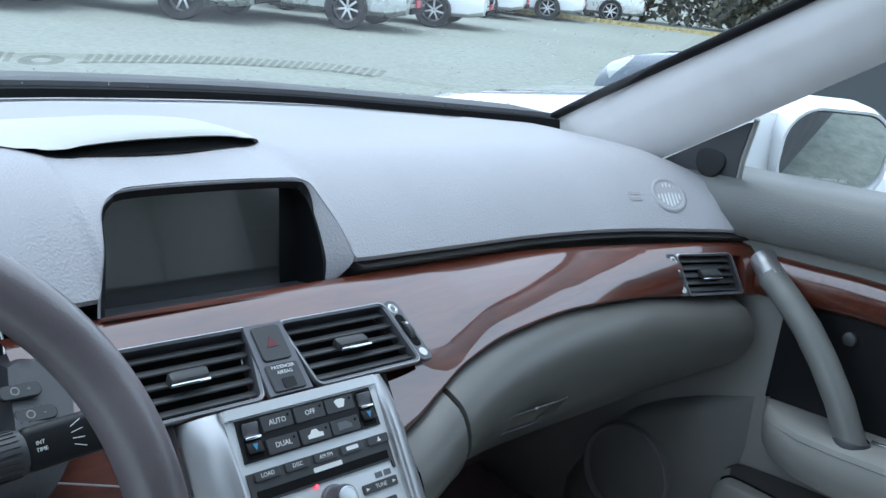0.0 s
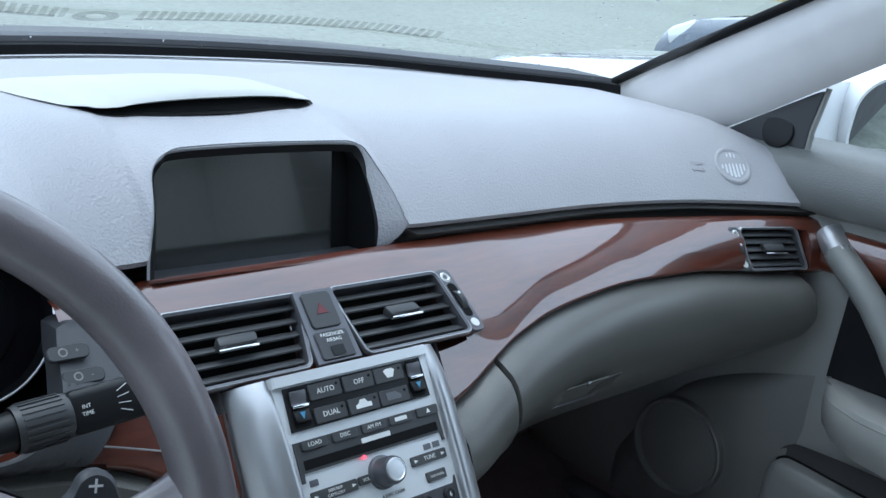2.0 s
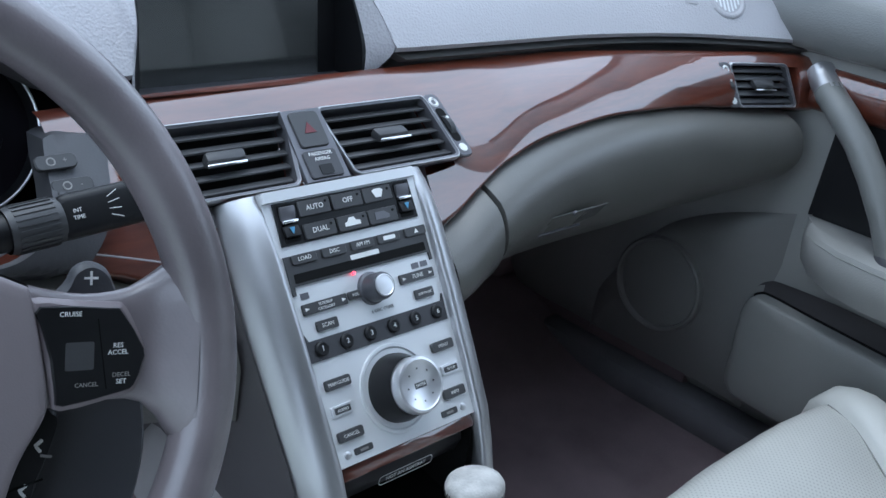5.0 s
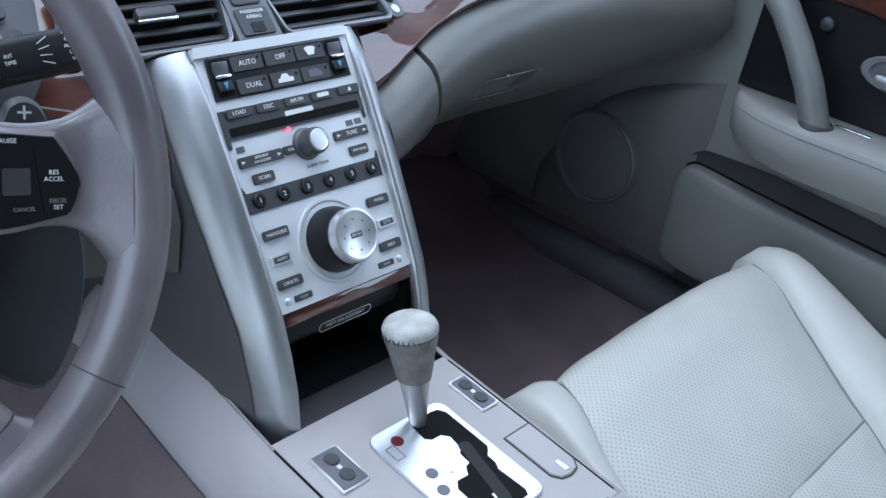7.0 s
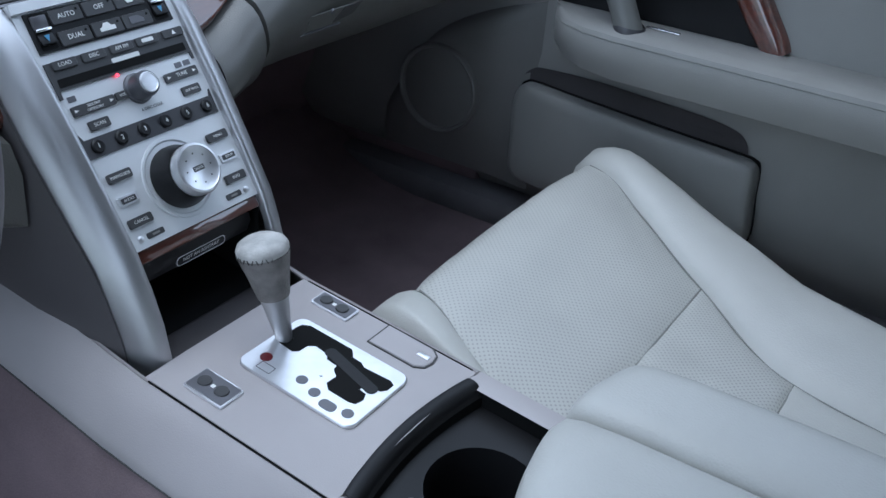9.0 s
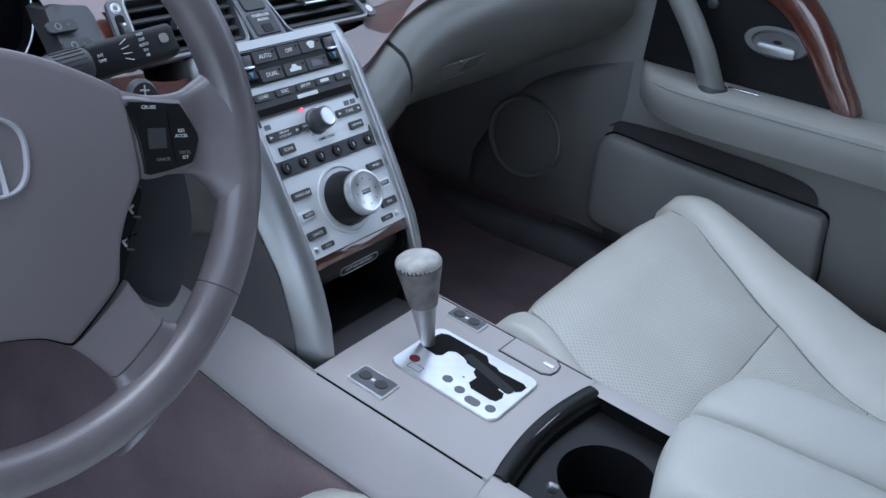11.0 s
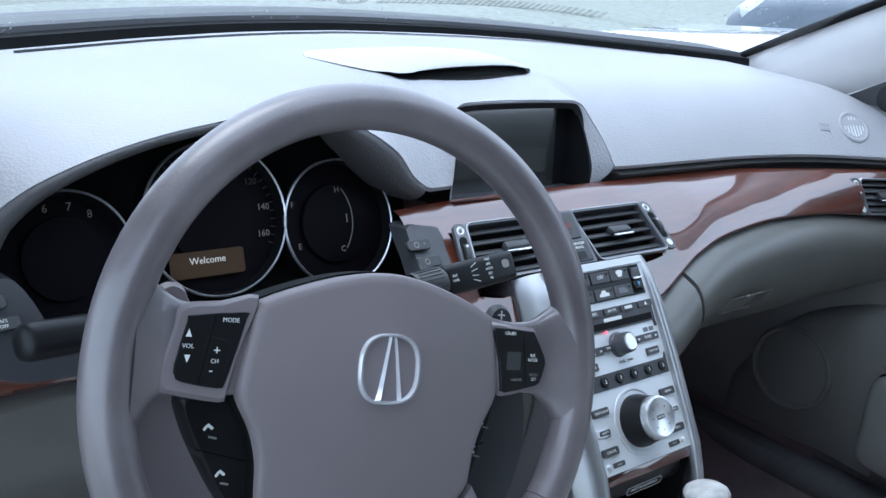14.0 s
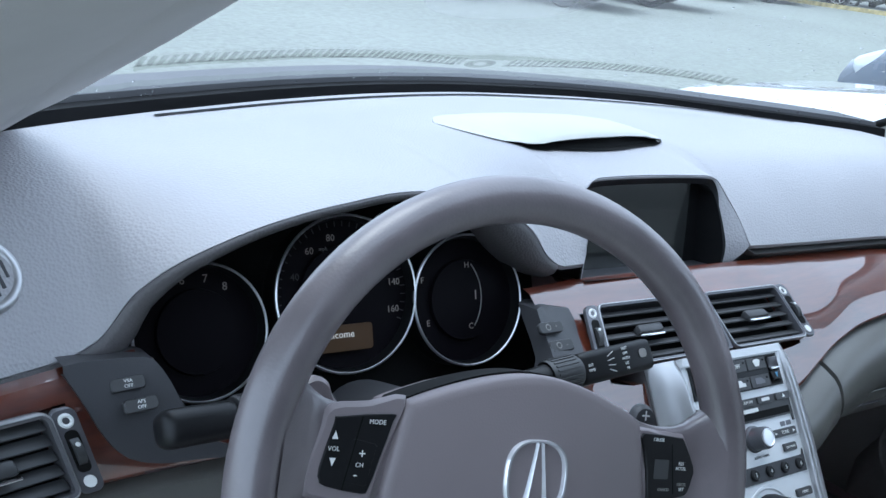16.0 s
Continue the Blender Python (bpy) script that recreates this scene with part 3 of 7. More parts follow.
# round tweeter grille at the pad's end and its far twin
for gx, gs, ring, slat in ((0.700, 0.105, PAD, VENTGREY), (-0.710, 0.215, SILVER, POD)):
    pa = pad_point(gx, gs)
    px, py = pad_point(gx + 0.02, gs) - pa, pad_point(gx, gs + 0.04) - pa
    GM = basis(pa, px, py)
    g = part("tweeter_grille", lathe([(0.030, -0.003), (0.0285, 0.0004), (0.0255, 0.0012), (0.0225, 0.0006), (0.021, -0.0022), (0.0, -0.0020)], GM, 40), ring, dash, "round slatted tweeter grille", 1.2)
    for k in range(7):
        part("slat", box((0.0030, 0.039 * math.cos((k - 3) * 0.40), 0.0016), GM @ pose((k - 3) * 0.0058, 0, -0.0008), 0.0006), slat if ring is SILVER else PANEL, g)
wl = pad_point(0.645, 0.10)
WG = basis(wl, pad_point(0.665, 0.10) - wl, pad_point(0.645, 0.14) - wl)
for i in range(2):
    part("airbag_mark", plate(rounded(0.020, 0.0045, 0.001), 0.0003, WG @ pose(0, -0.009 * i, 0.0002)), surface("embossed_mark", (0.33, 0.32, 0.33), 0.6), dash)

# lower dash and glove box
ZBOT = [(0.12, 0.742), (0.30, 0.732), (0.46, 0.728), (0.66, 0.732), (0.78, 0.752), (0.84, 0.79)]


def bulge(x, side):
    yb, zb = lerp(WBOT, x)
    zl = lerp(ZBOT, x)[0]
    pts = [Vector((x, yb + dy, zb + dz)) for dy, dz in ((0.012, 0.0), (0.0, -0.004))]
    zl, far = (zl - 0.005, 0.865) if side else (zl, 0.90)
    y0, y1, zm = yb - 0.034, far, zb - 0.050
    for a in span(78, 0, 6):
        pts.append(Vector((x, yb - (yb - y0) * math.cos(radians(a)), zm + 0.044 * math.sin(radians(a)))))
    for a in span(12, 90, 9):
        pts.append(Vector((x, y1 - (y1 - y0) * math.cos(radians(a)) ** 0.85, zm - (zm - zl) * math.sin(radians(a)) ** 1.25)))
    return pts + [Vector((x, 1.0, zl - 0.01))]


gx = span(0.192, 0.762, 40)
gend = [bulge(0.762, 0)]
for dx, f in ((0.012, 0.12), (0.020, 0.4), (0.024, 0.75), (0.025, 1.0)):
    gend.append([Vector((0.762 + dx, p.y + (0.96 - p.y) * f, p.z + (0.82 - p.z) * 0.25 * f)) for p in gend[0]])
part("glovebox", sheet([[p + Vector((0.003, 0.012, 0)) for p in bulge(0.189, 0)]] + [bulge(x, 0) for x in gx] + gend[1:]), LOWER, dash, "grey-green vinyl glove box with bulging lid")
gl = bpy.data.objects["glovebox"]
LT = basis((0.30, 0.8128, 0.797), (1, 0.012, -0.02), (0, -0.37, 1))
part("latch", plate([(-0.052, -0.013), (0.040, -0.011), (0.052, 0.010), (-0.040, 0.008)], 0.0012, LT, 0.0005), LOWER, gl)
part("latch_lip", box((0.108, 0.0013, 0.003), LT @ pose(-0.012, -0.0145, 0.001, 0, 0, 1), 0.0008), VENTGREY, gl)
# Dark plates on the latch stand in for the shade in its recesses.
part("latch_recess_shade", plate([(0.026, -0.009), (0.062, -0.004), (0.074, 0.012), (0.042, 0.009)], 0.001, LT @ pose(0, 0, 0.0010)), PAD_DARK, gl)
part("latch_recess_shade", plate([(-0.050, -0.011), (-0.028, -0.010), (-0.020, 0.003), (-0.036, 0.001)], 0.001, LT @ pose(0, 0, 0.0010)), PAD_DARK, gl)
part("keyhole", lathe([(0, 0), (0.0035, 0), (0.0035, 0.003), (0, 0.003)], LT @ pose(0.018, 0.008, 0.0005), 12), VENTGREY, gl)
part("lid_stop", plate(rounded(0.011, 0.005, 0.0024), 0.002, LT @ pose(-0.088, 0.012, -0.001, 0, 0, -20), 0.0006), VENTGREY, gl)
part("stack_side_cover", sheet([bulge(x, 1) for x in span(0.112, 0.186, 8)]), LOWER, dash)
# knee panel below the wood, driver's side
rows = []
for x in span(-0.80, -0.118, 24):
    yb, zb = lerp(WBOT, x)
    rows.append([(x, yb + 0.012, zb), (x, yb - 0.002, zb - 0.006), (x, yb - 0.012, zb - 0.03), (x, yb - 0.008, zb - 0.08), (x, yb + 0.03, 0.70), (x, yb + 0.10, 0.66), (x, 1.05, 0.64)])
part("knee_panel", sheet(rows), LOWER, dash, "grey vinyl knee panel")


# ---- air vents ----
def vent(name, at, xdir, ydir, w, h, slats, parent, shear=0.0, tab=True, wheel_side=0, bezel=CHROME):
    """A louvred outlet: frame, cavity, slats, sliding tab and thumb wheel."""
    m = basis(at, xdir, ydir)
    sh = Matrix(((1, shear, 0, 0), (0, 1, 0, 0), (0, 0, 1, 0), (0, 0, 0, 1)))
    m = m @ sh
    outer, inner = rounded(w, h, 0.007), rounded(w - 0.007, h - 0.007, 0.004)
    bm = sheet([[m @ Vector((x, y, -0.004)) for x, y in outer], [m @ Vector((x, y, 0.0035)) for x, y in outer], [m @ Vector((x * 0.985, y * 0.97, 0.005)) for x, y in outer],
                [m @ Vector((x, y, 0.004)) for x, y in inner], [m @ Vector((x, y, -0.012)) for x, y in inner]], True)
    v = part(name, bm, VENTGREY, parent, "grey framed air vent with black louvres")
    part("bezel", sheet([[m @ Vector((x * f, y * g, z)) for x, y in outer] for f, g, z in ((1.006, 1.010, 0.0005), (1.006, 1.010, 0.0040), (0.996, 0.990, 0.0052), (0.984, 0.968, 0.0054), (0.982, 0.964, 0.0046))], True), SILVER, v, "thin bright bezel")
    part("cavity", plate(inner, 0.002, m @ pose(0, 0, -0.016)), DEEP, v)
    n = slats
    for k in range(n):
        y = (k + 0.5) / n * (h - 0.008) - (h - 0.008) / 2
        part("slat", box((w - 0.009, 0.0095, 0.0022), m @ pose(0, y, -0.003, -42), 0.0008), GREY_BTN, v)
    if tab:
        t = part("tab", box((0.036, 0.011, 0.010), m @ pose(0, 0.001, 0.002, -20), 0.003), GREY_BTN, v)
        part("tab_edge", box((0.036, 0.0022, 0.004), m @ pose(0, -0.006, 0.0055), 0.0009), CHROME, t)
    if wheel_side:
        x = wheel_side * (w / 2 + 0.008)
        s = part("thumbwheel_plate", plate(rounded(0.018, h, 0.006), 0.004, m @ pose(x, 0, 0), 0.001), VENTGREY, v)
        part("wheel_slot", plate(rounded(0.010, h - 0.032, 0.004), 0.0012, m @ pose(x, 0, 0.0034), 0.0004), DEEP, s)
        part("thumbwheel", rod(0.013, 0.013, 0.006, m @ pose(x - 0.003, 0, -0.004, 0, 90, 0), 28), GREY_BTN, s)
        part("wheel_dot", rod(0.0016, 0.0016, 0.001, m @ pose(x, 0.006, 0.0078), 10), WHITE, s)
        part("open_mark", lathe([(0.0025, 0), (0.004, 0.0012), (0.0055, 0)], m @ pose(x, h / 2 - 0.009, 0.004), 16), WHITE, s)
        part("shut_mark", rod(0.0045, 0.0045, 0.001, m @ pose(x, -h / 2 + 0.009, 0.004), 16), WHITE, s)
    return v


vx, vy = (1, 0, 0), (0, 0.70, 0.66)
vent("air_vent", (0.088, 0.864, 0.902), vx, vy, 0.128, 0.069, 5, dash, -0.20, wheel_side=1)
vent("air_vent", (-0.085, 0.864, 0.902), vx, vy, 0.131, 0.069, 5, dash, 0.20, wheel_side=-1)
vent("air_vent", (0.7135, 0.8355, 0.9045), (1, -0.33, 0), (0, 0.3, 0.95), 0.100, 0.058, 5, dash, -0.40, wheel_side=-1)
vent("air_vent", (-0.722, 0.818, 0.890), (1, 0.25, 0), (0, 0.25, 0.96), 0.102, 0.063, 5, dash, -0.28, wheel_side=1)
hz = basis((0.0, 0.863, 0.9045), vx, vy)
hb = part("hazard_strip", plate([(-0.0205, 0.0325), (-0.023, -0.036), (0.023, -0.036), (0.0205, 0.0325)], 0.004, hz, 0.001), VENTGREY, dash, "grey strip with hazard switch")
part("hazard_switch", plate(rounded(0.030, 0.034, 0.004), 0.004, hz @ pose(0, 0.0125, 0.002), 0.001), GREY_BTN, hb)
part("hazard_triangle", plate([(-0.006, -0.004), (0.006, -0.004), (0, 0.006)], 0.0006, hz @ pose(0, 0.0125, 0.006)), REDDARK, hb)
part("airbag_panel", plate(rounded(0.034, 0.026, 0.003), 0.004, hz @ pose(0, -0.0205, 0.002), 0.001), POD, hb)
part("airbag_lamp", plate(rounded(0.013, 0.009, 0.001), 0.0006, hz @ pose(0, -0.0265, 0.0062)), BLACK, hb)
lettering("PASSENGER", 0.0046, hz @ pose(0, -0.0115, 0.0064), WHITE, hb)
lettering("AIRBAG", 0.0046, hz @ pose(0, -0.0165, 0.0064), WHITE, hb)


# ---- centre stack ----
P0, UP = Vector((0, 0.70, 0.70)), Vector((0, 0.122, 0.186)).normalized()
PM = basis(P0, (1, 0, 0), UP)
stack = thing("centre_stack", (0, 0.75, 0.6), "silver centre stack with climate and audio controls", "control panel")


def at(u, v, w=0.0):
    return PM @ Vector((u, v, w))


def half(v):
    return 0.0746 + 0.0049 * v / 0.2236


outline = [(-half(0), 0), (half(0), 0), (half(0.2236), 0.2236), (-half(0.2236), 0.2236)]
part("face_plate", plate(outline, 0.006, PM @ pose(0, 0, -0.006)), PANEL, stack, "bright silver control face")
part("top_rail", plate([(-0.0795, 0.215), (0.0795, 0.215), (0.079, 0.2236), (-0.079, 0.2236)], 0.004, PM, 0.001), PANEL, stack)


def pillar(side):
    """The satin rail that runs down one side of the stack to the console."""
    path = [(0.2236, 0.0795, 0.112, -0.010), (0.212, 0.0793, 0.112, -0.0055), (0.195, 0.079, 0.112, -0.0015), (0.17, 0.0785, 0.112, 0.001), (0.11, 0.077, 0.111, 0.0025), (0.05, 0.0757, 0.109, 0.0015), (0.0, 0.0746, 0.107, 0.0)]
    rows = []

    def cross(p, q, n, a, b, w):
        """Rail profile: a crisp inner edge, then one convex face that turns away to the outside."""
        row = [p + n * -0.004, p + n * (0.003 + w)]
        for t in span(0.06, 1, 9):
            row.append(p.lerp(q, t) + n * (0.0065 + w - 0.030 * t**2.6))
        return row + [q - n * 0.040]

    nrm = PM.to_3x3() @ Vector((0, 0, 1))
    for v, a, b, w in path:
        rows.append(cross(at(side * a, v), at(side * b, v), nrm, a, b, w))
    for y, z, a, b in ((0.688, 0.672, 0.0738, 0.105), (0.678, 0.64, 0.073, 0.103), (0.672, 0.605, 0.0725, 0.100), (0.668, 0.56, 0.072, 0.098)):
        rows.append(cross(Vector((side * a, y, z)), Vector((side * b, y, z)), Vector((0, -1, 0)), a, b, 0.0))
    return sheet(rows)


part("side_rail", pillar(-1), SILVER, stack, "satin silver side rail", 1.5)
part("side_rail", pillar(1), SILVER, stack, "satin silver side rail", 1.5)
for sd in (-1, 1):
    ends = [at(sd * 0.112, 0.2236, -0.018), at(sd * 0.112, 0.17, -0.018), at(sd * 0.111, 0.11, -0.018), at(sd * 0.109, 0.05, -0.018), at(sd * 0.107, 0, -0.018), Vector((sd * 0.105, 0.709, 0.672)), Vector((sd * 0.103, 0.699, 0.64)), Vector((sd * 0.100, 0.693, 0.605)), Vector((sd * 0.098, 0.689, 0.54))]
    rows = [[e, e + Vector((sd * 0.004, 0.02, 0)), e + Vector((sd * 0.012, 0.10, 0)), e + Vector((sd * 0.02, 0.35, 0))] for e in ends]
    part("side_wall", sheet(rows), PILLARGREY, stack, "grey plastic flank")


def key(u, v, w, h, text="", size=0.0048, mat=GREY_BTN, d=0.0025, r=0.0015, base=0.0, ink=WHITE, name="button"):
    b = part(name, plate(rounded(w, h, r), d, PM @ pose(u, v, base), 0.0006), mat, stack)
    if text:
        lettering(text, size, PM @ pose(u, v, base + d + 0.0002), ink, b)
    return b


# climate block
clim = part("climate_block", plate([(-0.0715, 0.179), (0.0715, 0.179), (0.0705, 0.2135), (-0.0705, 0.2135)], 0.0018, PM), BLACK, stack, "black climate control block")
for u, t in ((-0.0335, "AUTO"), (0.0, "OFF"), (0.0325, "")):
    key(u, 0.2055, 0.031, 0.0125, t, 0.0062, base=0.0015)
for u, t in ((-0.0335, "DUAL"), (0.0, ""), (0.0325, "")):
    key(u, 0.1868, 0.031, 0.0125, t, 0.0062, base=0.0015)
for u in (-0.0225, 0.011, 0.0435):
    for v in (0.2085, 0.1895):
        part("indicator", rod(0.0011, 0.0011, 0.0006, PM @ pose(u, v, 0.004), 10), DEEP, clim)
for u in (-0.06, 0.06):
    part("rocker_well", plate(rounded(0.015, 0.031, 0.002), 0.0006, PM @ pose(u, 0.1965, 0.0016)), DEEP, clim)
    part("rocker_top", box((0.0145, 0.011, 0.003), PM @ pose(u, 0.2045, 0.003, 14), 0.001), VENTGREY, clim)
    part("rocker_bar", box((0.0145, 0.0026, 0.004), PM @ pose(u, 0.1975, 0.004), 0.0008), CHROME, clim)
    part("rocker_bottom", box((0.0145, 0.010, 0.003), PM @ pose(u, 0.190, 0.003, -14), 0.001), BLACK, clim)
    part("arrow_mark", plate([(-0.0025, 0.003), (0.0025, 0.003), (0, -0.003)], 0.0004, PM @ pose(u, 0.190, 0.0048)), plain("blue_mark", (0.1, 0.3, 0.5), 0.5), clim)
# pictograms: demister fan, car with arrow, rear window
part("windscreen_mark", plate([(-0.006, 0.003), (-0.003, -0.003), (0.003, -0.003), (0.006, 0.003), (0.003, 0.0045), (-0.003, 0.0045)], 0.0004, PM @ pose(0.0325, 0.2055, 0.0041)), WHITE, clim)
part("car_mark", plate([(-0.008, -0.003), (0.008, -0.003), (0.008, 0.0005), (0.004, 0.001), (0.002, 0.004), (-0.003, 0.004), (-0.005, 0.001), (-0.008, 0)], 0.0004, PM @ pose(-0.001, 0.1868, 0.0041)), WHITE, clim)
part("rear_screen_mark", plate([(-0.008, -0.003), (0.007, -0.003), (0.0075, 0.0), (0.002, 0.0035), (-0.008, 0.0035)], 0.0004, PM @ pose(0.0315, 0.1868, 0.0041)), VENTGREY, clim)
# audio strip
part("audio_strip", plate([(-0.0735, 0.1395), (-0.0705, 0.1395), (-0.070, 0.1465), (0.0715, 0.1465), (0.072, 0.1395), (0.0745, 0.1395), (0.0745, 0.171), (-0.0735, 0.171)], 0.0016, PM), GREY_BTN, stack, "dark audio strip with disc slot")
part("disc_slot", plate(rounded(0.138, 0.0075, 0.001), 0.0008, PM @ pose(0.0005, 0.1525, 0.0012)), DEEP, stack)
for u, t in ((-0.0555, "LOAD"), (-0.026, "DISC"), (0.0035, "AM FM"), (0.032, ""), (0.0625, "")):
    key(u, 0.1672, 0.024, 0.0078, t, 0.0048, base=0.0012)
part("satellite_mark", plate(rounded(0.013, 0.0035, 0.001), 0.0003, PM @ pose(0.032, 0.1672, 0.004)), WHITE, stack)
part("eject_mark", plate([(-0.0022, -0.0018), (0.0022, -0.0018), (0, 0.0022)], 0.0004, PM @ pose(0.0625, 0.1672, 0.004)), WHITE, stack)
part("maker_bar", plate(rounded(0.030, 0.0042, 0.001), 0.0006, PM @ pose(0.004, 0.1582, 0.0014)), WHITE, stack, "pale bar in place of the maker's name")
part("standby_lamp", rod(0.0016, 0.0016, 0.001, PM @ pose(-0.0125, 0.1455, 0.0016), 10), RED, stack, "lit red standby lamp")
for u, w in ((0.054, 0.008), (0.064, 0.008), (-0.063, 0.008)):
    part("format_mark", plate(rounded(w, 0.005, 0.0005), 0.0003, PM @ pose(u, 0.138, 0.0002)), VENTGREY, stack)
k = key(-0.047, 0.1272, 0.044, 0.009, "", name="seek_rocker")
lettering("SEEK/SKIP", 0.0032, PM @ pose(-0.047, 0.129, 0.0028), WHITE, k)
lettering("CATEGORY", 0.0032, PM @ pose(-0.047, 0.1252, 0.0028), WHITE, k)
for u in (-0.065, -0.029):
    part("skip_mark", plate([(-0.002, -0.0014), (0.002, 0), (-0.002, 0.0014)], 0.0003, PM @ pose(u, 0.1272, 0.0026)), WHITE, k)
key(-0.0165, 0.1282, 0.014, 0.007, "VOL", 0.0036)
k = key(0.052, 0.1292, 0.039, 0.0085, "TUNE", 0.0050, name="tune_rocker")
for u in (0.037, 0.067):
    part("skip_mark", plate([(-0.002, -0.0014), (0.002, 0), (-0.002, 0.0014)], 0.0003, PM @ pose(u, 0.1292, 0.0026)), WHITE, k)
key(-0.050, 0.1118, 0.021, 0.0085, "SCAN", 0.0046)
key(0.055, 0.1132, 0.021, 0.0085, "DISP MODE", 0.0030)
lettering("6 DISC CHAR", 0.0040, PM @ pose(0.008, 0.1105, 0.0003), DARKPRINT, stack)
knob = part("volume_knob", lathe([(0.0140, 0), (0.0135, 0.003), (0.0120, 0.004), (0.0116, 0.016), (0.0108, 0.0185), (0.0092, 0.019)], PM @ pose(0.002, 0.1295, 0), 48), KNOBSIDE, stack, "ribbed volume knob with silver cap")
part("cap", lathe([(0.0094, 0.0187), (0.0092, 0.0200), (0.0085, 0.0203), (0.0080, 0.0195), (0.0, 0.0199)], PM @ pose(0.002, 0.1295, 0), 40), BRUSHED, knob)
part("preset_strip", plate([(-0.0735, 0.0855), (0.0735, 0.0855), (0.0745, 0.1085), (0.0735, 0.1085), (0.071, 0.1025), (-0.071, 0.1025), (-0.0735, 0.1085), (-0.0745, 0.1085)], 0.0012, PM), POD, stack, "dark grey strip of preset buttons")
for k in range(6):
    u = -0.0615 + 0.0248 * k
    b = part("preset_button", lathe([(0, 0), (0.0062, 0), (0.0060, 0.002), (0.0048, 0.003), (0, 0.0027)], PM @ pose(u, 0.0945, 0.001), 20), BLACK, stack)
    lettering(str(k + 1), 0.0058, PM @ pose(u, 0.0945, 0.0042), WHITE, b)
# navigation dial
ring = part("dial_well", lathe([(0.0375, 0.0), (0.0370, 0.0012), (0.0345, 0.0012), (0.0285, -0.004), (0.0, -0.004)], PM @ pose(0, 0.0445, 0), 56), PANEL, stack, "dished silver dial surround")
dial = part("dial_collar", lathe([(0.029, -0.004), (0.0285, 0.006), (0.0255, 0.016), (0.0240, 0.024)], PM @ pose(0, 0.0445, 0), 56), BLACK, stack, "black rubber dial collar")
dk = part("dial_knob", lathe([(0.0230, 0.020), (0.0238, 0.030), (0.0225, 0.0335), (0.0205, 0.034), (0.0195, 0.0332), (0.0, 0.0318)], PM @ pose(0, 0.0445, 0), 56), BRUSHED, stack, "brushed metal selector knob")
part("enter_key", plate(rounded(0.012, 0.0048, 0.0006), 0.0008, PM @ pose(0, 0.0445, 0.0318)), GREY_BTN, dk)
lettering("ENTER", 0.0034, PM @ pose(0, 0.0445, 0.0328), WHITE, dk)
for a in range(0, 360, 45):
    part("direction_mark", rod(0.0007, 0.0007, 0.0005, PM @ pose(0.0135 * math.cos(radians(a)), 0.0445 + 0.0135 * math.sin(radians(a)), 0.0326), 8), BLACK, dk)
for u, v, t in ((0.0585, 0.0652, "MENU"), (-0.0555, 0.0652, "MAP/GUIDE"), (-0.0565, 0.0235, "CANCEL"), (0.0575, 0.0235, "INFO")):
    key(u, v, 0.025, 0.0085, t, 0.0040, d=0.003, r=0.002)
for u, t in ((-0.058, "AUDIO"), (0.0605, "SETUP")):
    f = part("button_frame", plate(rounded(0.020, 0.0085, 0.001), 0.002, PM @ pose(u, 0.0440, 0), 0.0006), BRUSHED, stack)
    part("button", plate(rounded(0.015, 0.005, 0.0006), 0.0008, PM @ pose(u, 0.0440, 0.002)), GREY_BTN, f)
    lettering(t, 0.0034, PM @ pose(u, 0.0440, 0.003), WHITE, f)
for sd in (-1, 1):
    key(sd * 0.0475, 0.0085, 0.019, 0.0055, "", d=0.001)
    part("small_mark", plate(rounded(0.008, 0.002, 0.0004), 0.0002, PM @ pose(sd * 0.0475, 0.0085, 0.0012)), FAINT, stack)
    part("microphone_pin", lathe([(0.0032, 0), (0.0032, 0.001), (0.0016, 0.002), (0, 0.002)], PM @ pose(sd * 0.0635, 0.0085, 0), 16), BRUSHED, stack)
# cubby under the panel
part("wood_sill", box((0.148, 0.012, 0.010), PM @ pose(0, -0.006, -0.008), 0.002), WOOD, stack, "thin wood strip")
cub = [(-0.073, 0.70, 0.60), (0.073, 0.70, 0.60), (0.075, 0.70, 0.69), (-0.075, 0.70, 0.69)]
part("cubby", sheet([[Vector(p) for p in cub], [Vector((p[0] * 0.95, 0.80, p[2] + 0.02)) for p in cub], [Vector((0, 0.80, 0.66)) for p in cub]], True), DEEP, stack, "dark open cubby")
# Floor coloured near black for the shade inside the cubby.
part("cubby_floor", sheet([[(x, y, 0.598 + 0.10 * max(0, y - 0.72)) for x in span(-0.072, 0.072, 5)] for y in span(0.655, 0.80, 5)]), POCKETDARK, stack, "mat on the floor of the cubby, darkened for shade")
flap = part("cubby_flap", sheet([[(x, 0.706 - 0.004 + dy, z + dz) for x in span(-0.066, 0.066, 9)] for dy, dz, z in ((0.004, 0.0, 0.688), (0.0, 0.0, 0.674), (0.006, 0.0, 0.660), (0.022, 0, 0.655))]), BLACK, stack, "black tray flap")
fm = basis((-0.002, 0.6995, 0.671), (1, 0, 0), (0, -0.05, 1))
part("flap_frame", sheet([[fm @ Vector((x, y, 0.0006)) for x, y in rounded(0.060, 0.0095, 0.004)], [fm @ Vector((x, y, 0.0006)) for x, y in rounded(0.0585, 0.008, 0.0035)]], True), WHITE, flap)
lettering("NOT AN ASHTRAY", 0.0052, fm @ pose(0, 0, 0.0006), WHITE, flap)


# ---- centre console ----
CU = Vector((0, 0.13, 0.011)).normalized()
CM = basis((0, 0.62, 0.60), (1, 0, 0), CU)


